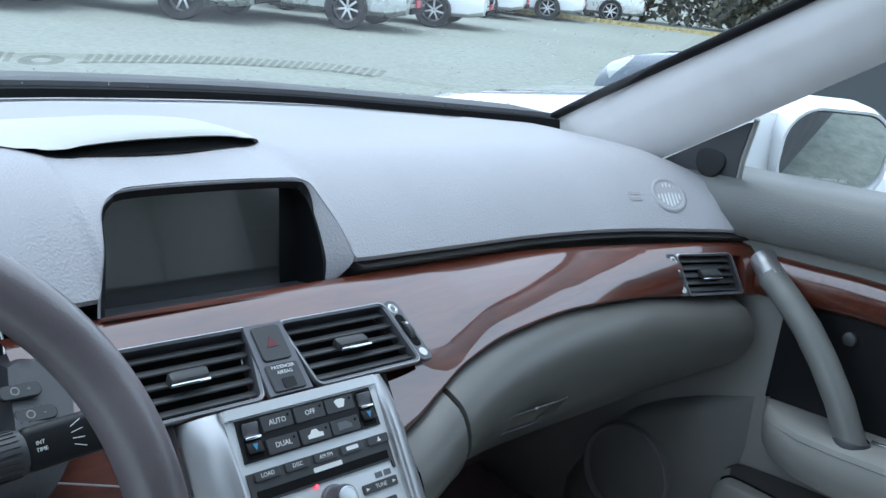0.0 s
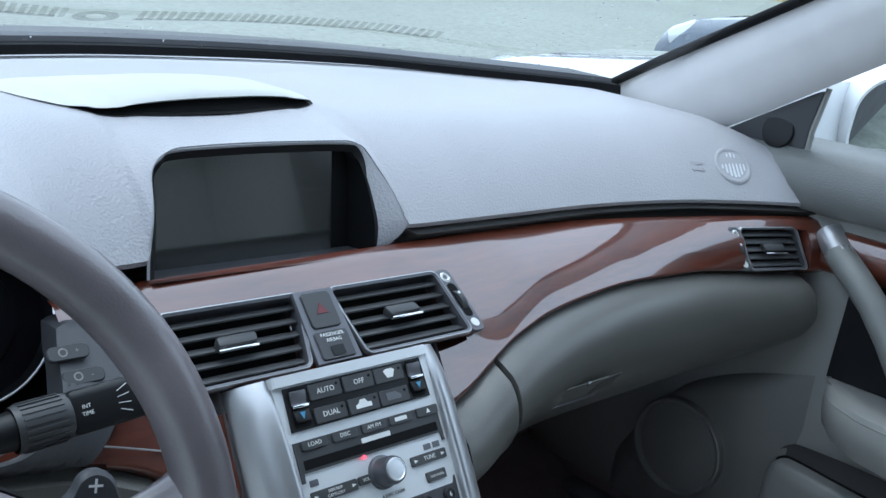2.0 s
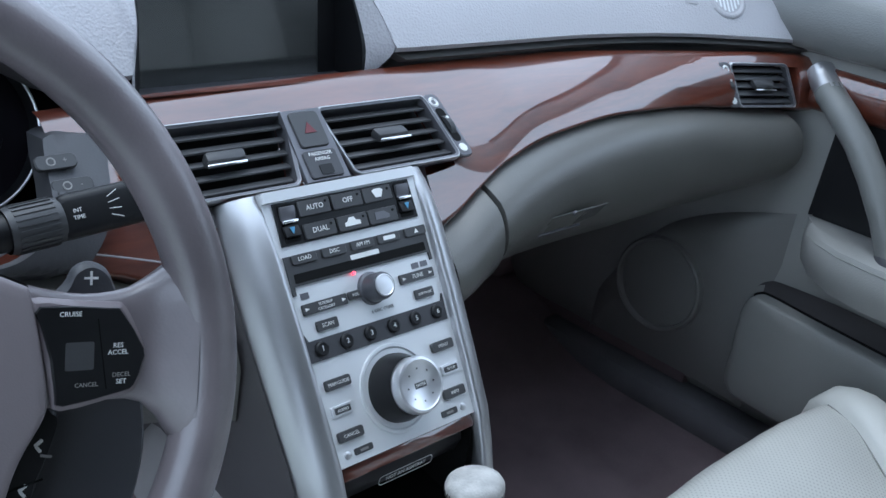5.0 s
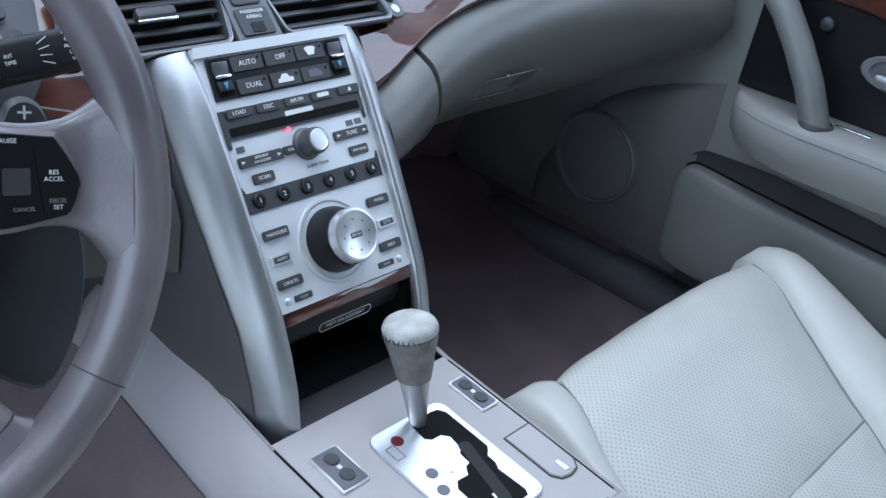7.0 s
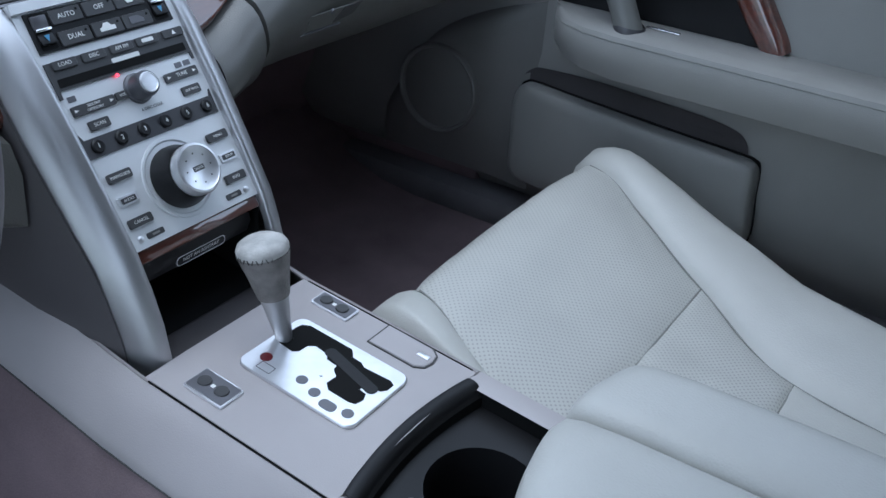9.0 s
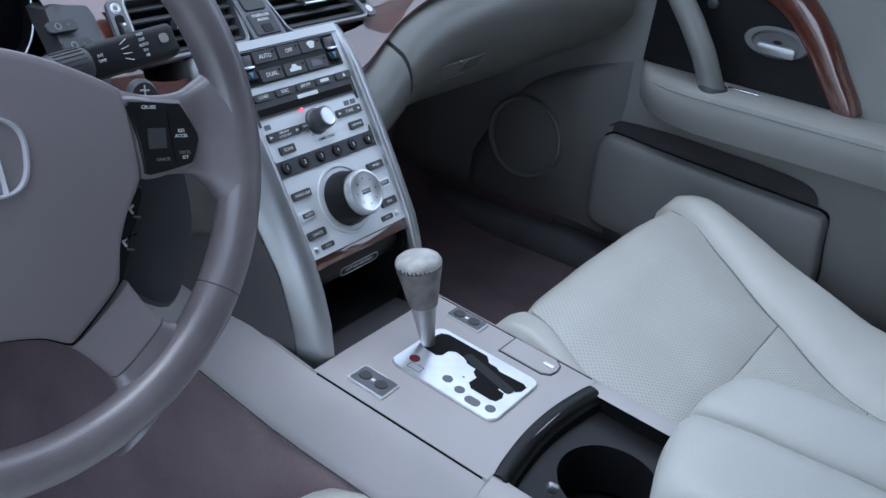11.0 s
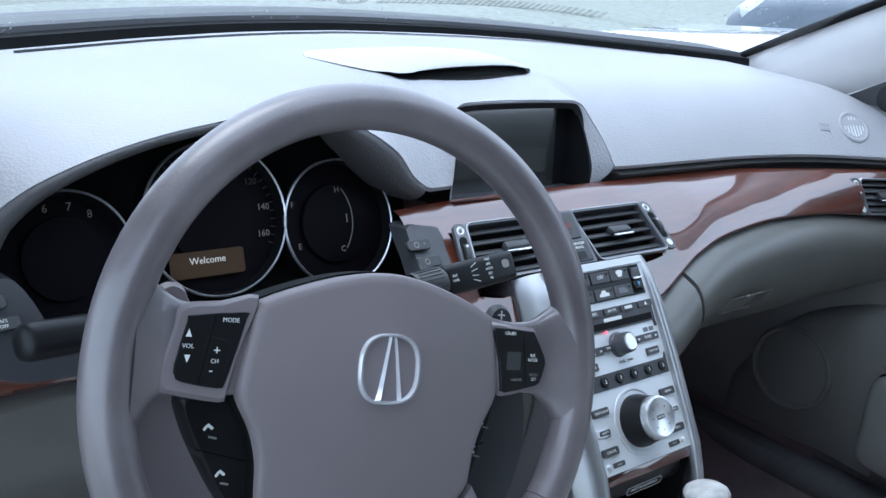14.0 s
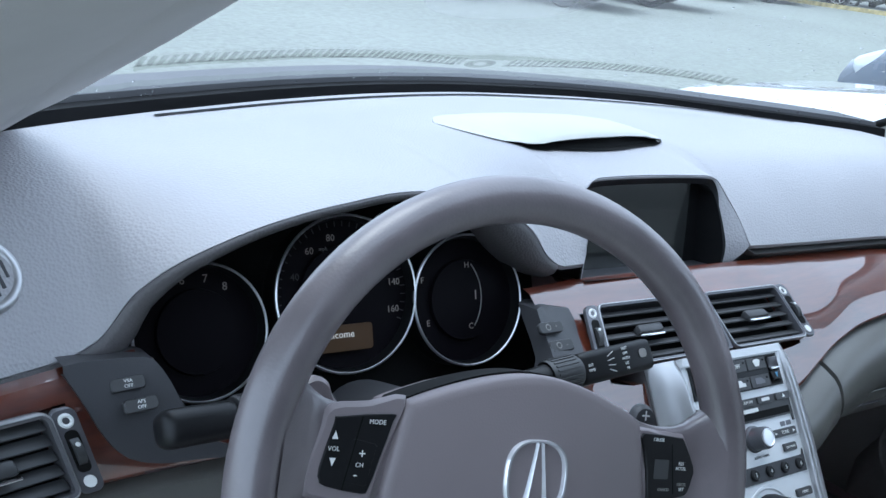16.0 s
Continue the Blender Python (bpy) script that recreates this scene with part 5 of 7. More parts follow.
    def spoke_row(t):
        p = Vector((0.0745, -0.1010)) + d * (0.072 * t)
        hw = 0.0292 - 0.0035 * math.sin(math.pi * min(1, t * 1.3)) + 0.036 * max(0, t - 0.50) ** 2 / 0.25
        return superring(sd * p.x, p.y, -0.0150 + 0.010 * t + 0.003 * max(0, t - 0.6) / 0.4, hw, 0, 0.0100 + 0.005 * max(0, t - 0.5) / 0.5, sd * nrm.x, nrm.y, e=0.6)

    cov = part("spoke_cover", sheet([spoke_row(t) for t in span(0, 0.50, 6)], True, True), HUB, wheel)
    part("spoke_seam", sheet([[q for q in spoke_row(0.505)], [q for q in spoke_row(0.515)]], True), PAD_DARK, cov)
    part("lower_spoke", sheet([spoke_row(t) for t in span(0.515, 1, 10)], True), WHEEL, wheel)
    if sd < 0:
        for x, y, r in ((-0.0906, -0.1091, 0.0098), (-0.0741, -0.1227, 0.0092)):
            bt = part("round_button", lathe([(r, -0.002), (r, 0.0022), (r * 0.9, 0.0030), (r * 0.8, 0.0026), (0.0, 0.0022)], HM @ pose(x, y, 0.0005), 28), GREY_BTN, cov)
            part("pictogram", plate(rounded(0.0025, 0.009, 0.001), 0.0004, HM @ pose(x - 0.001, y, 0.0028, 0, 0, 35)), WHITE, bt)
            part("pictogram", plate(rounded(0.005, 0.002, 0.0008), 0.0004, HM @ pose(x + 0.0025, y + 0.0005, 0.0028, 0, 0, -20)), WHITE, bt)
    # shift paddle behind the rim
    lobe = smooth_loop([(sd * x, y) for x, y in ((0.112, 0.030), (0.126, 0.044), (0.131, 0.053), (0.139, 0.0565), (0.147, 0.053), (0.152, 0.044), (0.160, 0.022), (0.169, -0.012), (0.172, -0.050), (0.163, -0.088), (0.146, -0.112), (0.118, -0.100), (0.098, -0.086), (0.100, -0.040), (0.100, 0.010))], 4)
    # Left paddle in its lit taupe; the right one's shade is coloured in.
    pd = part("paddle", plate(lobe, 0.008, HM @ pose(0, 0, -0.046), 0.003), HUB if sd < 0 else POD, wheel, "shift paddle with a plus sign")
    lettering("+", 0.016, HM @ (pose(0.1385, 0.0470, -0.0375) if sd > 0 else pose(-0.142, -0.060, -0.0415)), WHITE, pd)
# column shroud
rows = []
for dd, r in ((-0.045, 0.036), (-0.07, 0.038), (-0.16, 0.040), (-0.24, 0.042)):
    rows.append([HM @ Vector((r * math.cos(a), r * 0.80 * math.sin(a) + 0.012, dd)) for a in [2 * math.pi * k / 24 for k in range(24)]])
part("column_shroud", sheet(rows, True, True), POD, wheel, "dark column shroud")

# ---- column stalks ----
for sd, lab in ((1, "black wiper stalk with white print"), (-1, "black headlamp stalk with white print")):
    base = Vector((-0.432 + sd * 0.06, 0.80, 0.897 if sd > 0 else 0.914))
    tip = Vector((-0.160, 0.80, 0.912)) if sd > 0 else Vector((-0.628, 0.775, 0.926))
    st = thing("wiper_stalk" if sd > 0 else "lamp_stalk", base, lab, "stalk")
    SM = basis(base, tip - base, (0, 0.5, 0.85))
    ln = (tip - base).length
    ax = SM @ pose(0, 0, 0, 0, 90, 0)
    part("arm", lathe([(0.008, 0), (0.010, ln * 0.30), (0.0125, ln * 0.44), (0, ln * 0.45)], ax, 20), BLACK, st)
    ribs = lathe([(0.0145, ln * 0.44), (0.0152, ln * 0.46), (0.0152, ln * 0.58), (0.0145, ln * 0.60), (0, ln * 0.60)], ax, 36)
    ring = part("turning_ring", ribs, GREY_BTN, st, "ribbed turning ring")
    for k in range(24):
        part("rib", box((0.0014, 0.0016, ln * 0.12), ax @ pose(0, 0, 0, 0, 0, k * 15) @ pose(0.0153, 0, ln * 0.52)), GREY_BTN, ring)
    en = part("stalk_end", box((ln * 0.42, 0.029 if sd > 0 else 0.026, 0.025), SM @ pose(ln * 0.80, 0, 0), 0.006 if sd > 0 else 0.009, 4), BLACK, st)
    if sd > 0:
        for i, tx in enumerate(("MIST", "OFF", "AUTO", "LO", "HI")):
            lettering(tx, 0.0034, SM @ pose(ln * 0.84, 0.010 - 0.0045 * i, 0.0133), WHITE, en)
        lettering("INT", 0.0036, SM @ pose(ln * 0.64, 0.002, 0.0133), WHITE, en)
        lettering("TIME", 0.0036, SM @ pose(ln * 0.64, -0.0025, 0.0133), WHITE, en)
        for i in range(4):
            part("fan_line", box((0.008, 0.0005, 0.0003), SM @ pose(ln * 0.755, 0.008 - 0.005 * i, 0.0132, 0, 0, 25 - 16 * i)), WHITE, en)
        part("washer_mark", plate(rounded(0.009, 0.008, 0.003), 0.0003, SM @ pose(ln * 0.94, 0.002, 0.0131)), FAINT, en)
    else:
        part("lamp_mark", lathe([(0.0018, 0), (0.0026, 0.0004), (0.0032, 0)], SM @ pose(ln * 0.70, -0.003, 0.0132), 14), WHITE, en)
        for a in range(0, 360, 45):
            part("ray_mark", box((0.0018, 0.0006, 0.0003), SM @ pose(ln * 0.70, -0.003, 0.0132) @ pose(0, 0, 0, 0, 0, a) @ pose(0.0048, 0, 0)), WHITE, en)

# ---- instrument cluster ----
cl = thing("instrument_cluster", (-0.40, 0.97, 0.85), "black instrument cluster with three round silver-ringed dials", "instrument cluster")
gup = Vector((0, 0.34, 0.94)).normalized()


def face(x, z):
    return Vector((x, 0.958 + (z - 0.925) * 0.36, z))


hoodline = [(q[0], q[1], q[2]) for q in EDGE if -0.645 <= q[0] <= -0.15]
front = [Vector((q[0], q[1] + 0.004, q[2] - 0.003)) for q in hoodline]
rear = [Vector((-0.40 + (q[0] + 0.40) * 1.0, 1.0, q[2] - 0.004)) for q in hoodline]
part("cluster_hood", sheet([[a.lerp(b, t) for a, b in zip(front, rear)] for t in (0, 0.1, 0.5, 1)]), POD, cl, "dark inner side of the hood")
part("cluster_panel", sheet([[face(x, z0 + (min(1.03, lerp(EDGE, x)[1] - 0.006) - z0) * t) + Vector((0, 0.012, 0)) for t in span(0, 1, 6)] for x in span(-0.64, -0.16, 40) for z0 in (0.835,)]), DEEP, cl, "black face behind the dials")
APRON = [(-0.668, 0.934, 0.939), (-0.655, 0.912, 0.939), (-0.645, 0.893, 0.938), (-0.634, 0.878, 0.937), (-0.622, 0.868, 0.936), (-0.606, 0.862, 0.934), (-0.596, 0.860, 0.924), (-0.582, 0.859, 0.897), (-0.56, 0.857, 0.870), (-0.53, 0.852, 0.860), (-0.40, 0.846, 0.857), (-0.27, 0.844, 0.864), (-0.24, 0.848, 0.876), (-0.225, 0.852, 0.902), (-0.215, 0.858, 0.924), (-0.203, 0.868, 0.926), (-0.19, 0.884, 0.924), (-0.176, 0.906, 0.922), (-0.170, 0.916, 0.921)]


def on_wood(x, z, d=0.005):
    yt, zt = lerp(WTOP, x)
    yb, zb = lerp(WBOT, x)
    p = wood_point(x, max(-0.2, min(1.0, (zt - z) / (zt - zb))))
    return Vector((x, p.y - d, z + d * 0.4))


# Edge highlight along the wood, laid on as a thin silver tube.
part("edge_highlight", sweep([on_wood(x, lerp([(-0.235, 0.869), (-0.172, 0.851), (-0.10, 0.821)], x)[0], 0.0025) for x in span(-0.235, -0.112, 12)], 0.0007, 6), SILVER, dash, "thin pale line standing for an edge highlight on the wood")
rows = []
for x in span(-0.668, -0.171, 92):
    z0, z1 = lerp(APRON, x)
    rows.append([on_wood(x, z0, -0.006)] + [on_wood(x, z0 + (z1 - z0) * t) for t in span(0, 1, 7)] + [on_wood(x, z1, -0.004) + Vector((0, 0.02, 0))])
part("cluster_apron", sheet(rows), POD, cl, "dark grey apron with small switches")
for cx, cz0, r in ((-0.537, 0.914, 0.059), (-0.397, 0.934, 0.0735), (-0.262, 0.919, 0.066)):
    gm = basis(face(cx, cz0), (1, 0, 0), gup)
    g = part("dial", lathe([(r, -0.012), (r, 0.0125)], gm, 64), BLACK, cl, "round black dial with a thin silver ring")
    part("bezel", lathe([(r, 0.0120), (r - 0.0004, 0.0142), (r - 0.0016, 0.0150), (r - 0.0026, 0.0140)], gm, 64), BRUSHED, g, "thin silver ring")
    part("inner_wall", lathe([(r - 0.0026, 0.0140), (r - 0.005, 0.002)], gm, 64), BLACK, g)
    part("dial_face", rod(r - 0.005, r - 0.005, 0.003, gm @ pose(0, 0, -0.001), 56), DIALBLACK, g)
    part("inner_disc", lathe([(r * 0.62, 0.002), (r * 0.60, 0.006), (0, 0.0065)], gm, 48), DIALBLACK, g)
    if r < 0.06:
        for tx, a in (("0", 207), ("6", 104), ("7", 78), ("8", 54)):
            lettering(tx, 0.010, gm @ pose(r * 0.76 * math.cos(radians(a)), r * 0.76 * math.sin(radians(a)), 0.0025), AMBERPRINT, g)
    elif r > 0.07:
        for tx, a in (("80", 103), ("100", 72), ("120", 38), ("140", 8), ("160", -20), ("60", 130), ("40", 160)):
            lettering(tx, 0.009, gm @ pose(r * 0.72 * math.cos(radians(a)), r * 0.72 * math.sin(radians(a)), 0.0068), DIMPRINT if a > 140 or tx == "120" else AMBERPRINT, g)
        for a in range(-25, 205, 7):
            part("tick", box((0.005, 0.0009, 0.0004), gm @ pose(r * 0.88 * math.cos(radians(a)), r * 0.88 * math.sin(radians(a)), 0.0024, 0, 0, a)), DIMPRINT, g)
        msg = part("message_display", plate(rounded(0.075, 0.024, 0.003), 0.001, gm @ pose(-0.012, -0.040, 0.0068)), ORANGE, g, "amber message display")
        lettering("Welcome", 0.0092, gm @ pose(-0.012, -0.037, 0.0080), PALE, msg)
        lettering("mph", 0.005, gm @ pose(-0.02, 0.042, 0.0068), FAINT, g)
    else:
        for tx, x, y in (("H", 0.004, 0.034), ("C", 0.005, -0.027), ("E", -0.046, -0.020), ("F", -0.050, 0.022)):
            lettering(tx, 0.0085, gm @ pose(x, y, 0.0068), AMBERPRINT, g)
        part("temperature_arc", sweep([gm @ Vector((-0.030 + 0.050 * math.cos(radians(a)), 0.004 + 0.050 * math.sin(radians(a)), 0.0068)) for a in span(-38, 38, 14)], 0.0006, 5), FAINT, g)
        part("temperature_mark", box((0.0012, 0.009, 0.0004), gm @ pose(0.013, 0.004, 0.0068)), AMBERPRINT, g)
PL = basis(on_wood(-0.622, 0.909), (1, 0.02, 0), (0, 0.75, 1))
for dx, dy, t1, t2 in ((-0.002, 0.012, "VSA", "OFF"), (0.005, -0.004, "AFS", "OFF")):
    b = part("switch", plate(rounded(0.025, 0.0095, 0.0025), 0.005, PL @ pose(dx, dy, 0.0, 0, 0, 4), 0.001), GREY_BTN, cl)
    lettering(t1, 0.0037, PL @ pose(dx, dy + 0.0019, 0.0053), WHITE, b)
    lettering(t2, 0.0037, PL @ pose(dx, dy - 0.0019, 0.0053), WHITE, b)
PR = basis(on_wood(-0.216, 0.906), (1, 0, 0), (0, 0.9, 1))
for dx, dy, sg in ((0.0, 0.010, "+"), (0.006, -0.009, "-")):
    b = part("switch", plate(rounded(0.030, 0.011, 0.004), 0.004, PR @ pose(dx, dy, 0), 0.001), GREY_BTN, cl)
    part("dial_mark", lathe([(0.0022, 0), (0.0028, 0.0003), (0.0034, 0)], PR @ pose(dx - 0.004, dy, 0.0042), 14), FAINT, b)
    lettering(sg, 0.006, PR @ pose(dx + 0.006, dy, 0.0043), FAINT, b)


# ---- seats ----
SEAM_L = [(0.05, 0.245), (0.20, 0.240), (0.30, 0.215), (0.36, 0.172), (0.42, 0.158), (0.512, 0.185), (0.579, 0.217), (0.64, 0.24)]
SEAM_R = [(0.05, 0.38), (0.235, 0.43), (0.38, 0.535), (0.50, 0.605), (0.60, 0.655), (0.64, 0.665)]
SIDE_R = [(0.05, 0.60), (0.25, 0.66), (0.35, 0.695), (0.45, 0.72), (0.55, 0.728), (0.64, 0.705)]
SEAT_Z = [(0.05, 0.495), (0.25, 0.487), (0.38, 0.500), (0.50, 0.535), (0.57, 0.556), (0.60, 0.557), (0.625, 0.545), (0.645, 0.515)]


def car_seat(label):
    """A leather seat: cushion panels, bolsters, back rest."""
    st = thing("car_seat", (0.44, 0.35, 0.25), label, "car seat", "front seats")

    def wrinkle(x, y):
        return 0.0022 * noise.noise(Vector((x * 13, y * 13, 3.0))) + 0.0009 * noise.noise(Vector((x * 45, y * 34, 1.0)))

    def panel(name, xa, xb, y0, y1, puff, mat, lab="", crest=0.0, drop=0.0):
        rows = []
        ny, nx = 26, 22
        for j in range(ny + 1):
            t = j / ny
            row = []
            for i in range(nx + 1):
                s = i / nx
                y = y0 + (y1 - y0) * t
                if y1 > 0.6:
                    fe = 0.642 - 0.03 * (2 * s - 1) ** 2 if not crest else 0.612 + 0.026 * math.sin(math.pi * min(1, 1.1 * (s if crest > 0 else 1 - s)))
                    y = y0 + (fe - y0) * t
                a, b = xa(y), xb(y)
                x = a + (b - a) * s
                edge = (1 - abs(2 * s - 1) ** 8) * (1 - abs(2 * t - 1) ** 10)
                z = lerp(SEAT_Z, y)[0] + wrinkle(x, y) * 1.3 + puff * edge - 0.005 * (1 - edge)
                if crest > 0:
                    z += crest * (1 - 0.65 * t**5) * math.sin(math.pi * min(1, s * 0.95)) ** 0.9 - drop * max(0, s - 0.62) ** 2 * 6
                elif crest < 0:
                    z += (-crest) * math.sin(math.pi * min(1, s)) ** 0.9 - drop * max(0, 0.45 - s) ** 2 * 6
                row.append((x, y, z))
            rows.append(row)
        if y1 > 0.6:
            rows.append([(p[0], p[1] + 0.006, p[2] - 0.03) for p in rows[-1]])
            rows.append([(p[0], p[1] - 0.03, 0.40) for p in rows[-2]])
        return part(name, sheet(rows), mat, st, lab, 1.2)

    sl, sr, so = (lambda y: lerp(SEAM_L, y)[0]), (lambda y: lerp(SEAM_R, y)[0]), (lambda y: lerp(SIDE_R, y)[0])
    panel("cushion_front", sl, sr, 0.378, 0.642, 0.004, PERF, "perforated pale leather cushion")
    panel("cushion_middle", sl, sr, 0.225, 0.378, 0.005, PERF)
    panel("cushion_rear", sl, sr, 0.05, 0.225, 0.004, LEATHER)
    panel("bolster", lambda y: 0.128, sl, 0.05, 0.625, 0.003, LEATHER, "padded side bolster", -0.010, 0.10)
    panel("bolster", sr, so, 0.05, 0.635, 0.004, LEATHER, "padded side bolster", 0.026, 0.06)
    for nm, fx in (("seam_left", sl), ("seam_right", sr)):
        part("seam", sweep([(fx(y), y, lerp(SEAT_Z, y)[0] - 0.0040) for y in span(0.10, 0.605, 40)], 0.0010, 6), STITCH, st)
    for ys in (0.378, 0.225):
        part("seam", sweep([(sl(ys) + (sr(ys) - sl(ys)) * t, ys, lerp(SEAT_Z, ys)[0] - 0.0045) for t in span(0, 1, 16)], 0.0012, 6), STITCH, st)
    for side, f in ((0, lambda y: 0.128), (1, so)):
        rows = []
        for y in span(0.05, 0.62, 20):
            z = lerp(SEAT_Z, y)[0] - (0.12 if side == 0 else 0.05)
            rows.append([(f(y), y, z + 0.0), (f(y) + (0.004 if side == 0 else -0.004), y, z - 0.05), (f(y) + (0.02 if side == 0 else -0.02), y, 0.38)])
        part("seat_skirt", sheet(rows), LEATHER, st)
    part("seat_base", box((0.46, 0.42, 0.12), pose(0.42, 0.30, 0.36), 0.02), DOORDARK, st)

    def back(x0, x1, name, puff):
        rows = []
        for t in span(0, 1, 14):
            y, z = 0.055 - 0.20 * t, 0.50 + 0.64 * t
            row = []
            for s in span(0, 1, 14):
                x = x0 + (x1 - x0) * s
                bow = (1 - abs(2 * s - 1) ** 5) * (1 - abs(2 * t - 1) ** 8)
                u = (x - 0.42) / 0.275
                row.append((x, y + 0.05 * min(1.2, abs(u)) ** 3 + puff * bow - 0.01, z))
            rows.append(row)
        return part(name, thick(sheet(rows), 0.05), LEATHER, st)

    back(0.22, 0.60, "backrest", 0.02)
    back(0.14, 0.22, "backrest_bolster", 0.03)
    back(0.60, 0.70, "backrest_bolster", 0.03)
    return st


car_seat("pale grey leather passenger seat with perforated cushion")
# ---- driver's seat: only its front corner shows ----
dseat = thing("car_seat", (-0.44, 0.2, 0.25), "pale grey leather driver seat pushed back", "car seat", "front seats")
rows = []
for j, y in enumerate([0.622, 0.632, 0.630, 0.615, 0.585, 0.53, 0.44, 0.28, 0.05]):
    dz = (-0.14, -0.07, -0.030, -0.010, 0, 0.0, -0.006, -0.02, -0.03)[j]
    rows.append([(-0.415 + 0.285 * math.sin(u), y - 0.040 * abs(math.sin(u)) ** 6, 0.530 + dz + 0.010 * math.exp(-((abs(u) - 1.0) / 0.3) ** 2) - 0.05 * max(0, abs(u) - 1.25) ** 1.0) for u in span(-1.57, 1.57, 29)])
part("cushion", sheet(rows), LEATHER, dseat)
part("seat_base", box((0.46, 0.46, 0.12), pose(-0.415, 0.32, 0.36), 0.02), DOORDARK, dseat)

# ---- passenger door ----
door = thing("passenger_door", (0.85, 0.5, 0.3), "closed grey passenger door with wood trim and padded armrest", "car door")


rows = []
for y in span(1.28, -0.35, 30):
    rows.append([(0.90, y, 1.035), (0.83, y, 1.034), (0.795, y, 1.028), (0.776, y, 1.010), (0.772, y, 0.985), (0.776, y, 0.962), (0.784, y, 0.955), (0.800, y, 0.948), (0.805, y, 0.85), (0.803, y, 0.75), (0.800, y, 0.72), (0.798, y, 0.62), (0.80, y, 0.52), (0.805, y, 0.44), (0.83, y, 0.40), (0.86, y, 0.36)])
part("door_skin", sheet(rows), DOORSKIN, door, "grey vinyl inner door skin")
rows = [[(0.90, y, 1.038), (0.83, y, 1.037), (0.793, y, 1.031), (0.7735, y, 1.011), (0.7695, y, 0.985), (0.7735, y, 0.961), (0.782, y, 0.953)] for y in span(1.28, -0.35, 24)]
part("door_cap", sheet(rows), DOORCAP, door, "dark grey grained door cap", 1.2)
# wood strip and dark recess
WL = fine_line([(0, 0.80, 0.905), (0, 0.72, 0.905), (0, 0.66, 0.906), (0, 0.60, 0.902), (0, 0.555, 0.886), (0, 0.515, 0.857), (0, 0.48, 0.817), (0, 0.452, 0.777), (0, 0.428, 0.745), (0, 0.418, 0.728)], 5)
rows, inner_edge = [], []
for i, p in enumerate(WL):
    d = (WL[min(i + 1, len(WL) - 1)] - WL[max(i - 1, 0)]).normalized()
    n = Vector((0, -d.z, d.y)) * -1
    hw = 0.030 - 0.011 * i / (len(WL) - 1)
    rows.append([Vector((x, p.y, p.z)) + n * (hw * f) for x, f in ((0.803, 1.02), (0.792, 0.97), (0.7855, 0.72), (0.7825, 0.3), (0.7825, -0.3), (0.7855, -0.72), (0.792, -0.97), (0.803, -1.02))])
    if p.y < 0.76:
        inner_edge.append((p + n * (-hw * 0.98)).yz)
part("wood_strip", sheet(rows), WOOD, door, "curved lacquered wood strip", 1.3)
rim_r = [Vector((0.7975, y, z)) for y, z in inner_edge] + [Vector((0.7975, y, 0.733)) for y in span(0.46, 0.76, 8)]
part("dark_recess", sheet([rim_r, [Vector((0.7985, 0.62 + (p.y - 0.62) * 0.5, 0.80 + (p.z - 0.80) * 0.5)) for p in rim_r], [Vector((0.7985, 0.62, 0.80)) for p in rim_r]], True), BLACK, door, "black recessed panel behind the door pull")
part("release_bezel", lathe([(0.032, 0), (0.030, 0.004), (0.024, 0.004), (0.022, 0.0), (0, -0.004)], basis((0.795, 0.55, 0.812), (0, -1, 0), (0, 0, 1)) @ Matrix.Diagonal((1.6, 0.75, 1, 1)), 36), DOORDARK, door)
part("release_handle", box((0.012, 0.062, 0.018), pose(0.785, 0.545, 0.803, 0, 0, 0), 0.006), SILVER, door, "satin door release handle")
part("lock_knob", lathe([(0.010, 0), (0.009, 0.006), (0.006, 0.008), (0, 0.008)], basis((0.797, 0.66, 0.85), (0, -1, 0), (0, 0, 1)), 20), GREY_BTN, door)
# armrest
rows = []
for y, wd in ((0.752, 0.05), (0.748, 0.25), (0.735, 0.5), (0.71, 0.75), (0.67, 0.93), (0.62, 1.0), (0.55, 1.0), (0.40, 1.0), (0.20, 1.0), (0.0, 1.0), (-0.4, 1.0)):
    x = 0.80 - 0.105 * wd
    rows.append([(0.802, y, 0.732), (0.79 - 0.06 * wd, y, 0.737), (x + 0.022 * wd, y, 0.736), (x + 0.007 * wd, y, 0.730), (x, y, 0.715), (x + 0.002, y, 0.69 + 0.02 * (1 - wd)), (x + 0.015 * wd, y, 0.665 + 0.04 * (1 - wd)), (0.802, y, 0.645 + 0.055 * (1 - wd))])
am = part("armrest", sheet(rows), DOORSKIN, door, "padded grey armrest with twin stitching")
for dz in (0.0, 0.007):
    part("stitch_line", sweep([(0.8 - 0.105 * w + 0.003, y, 0.724 - dz) for y, w in ((0.735, 0.5), (0.71, 0.75), (0.67, 0.93), (0.62, 1.0), (0.5, 1), (0.3, 1), (0.0, 1), (-0.4, 1))], 0.0009, 5), STITCH, am)
part("armrest_slot", box((0.006, 0.05, 0.003), pose(0.757, 0.57, 0.7375), 0.001), CHROME, am)
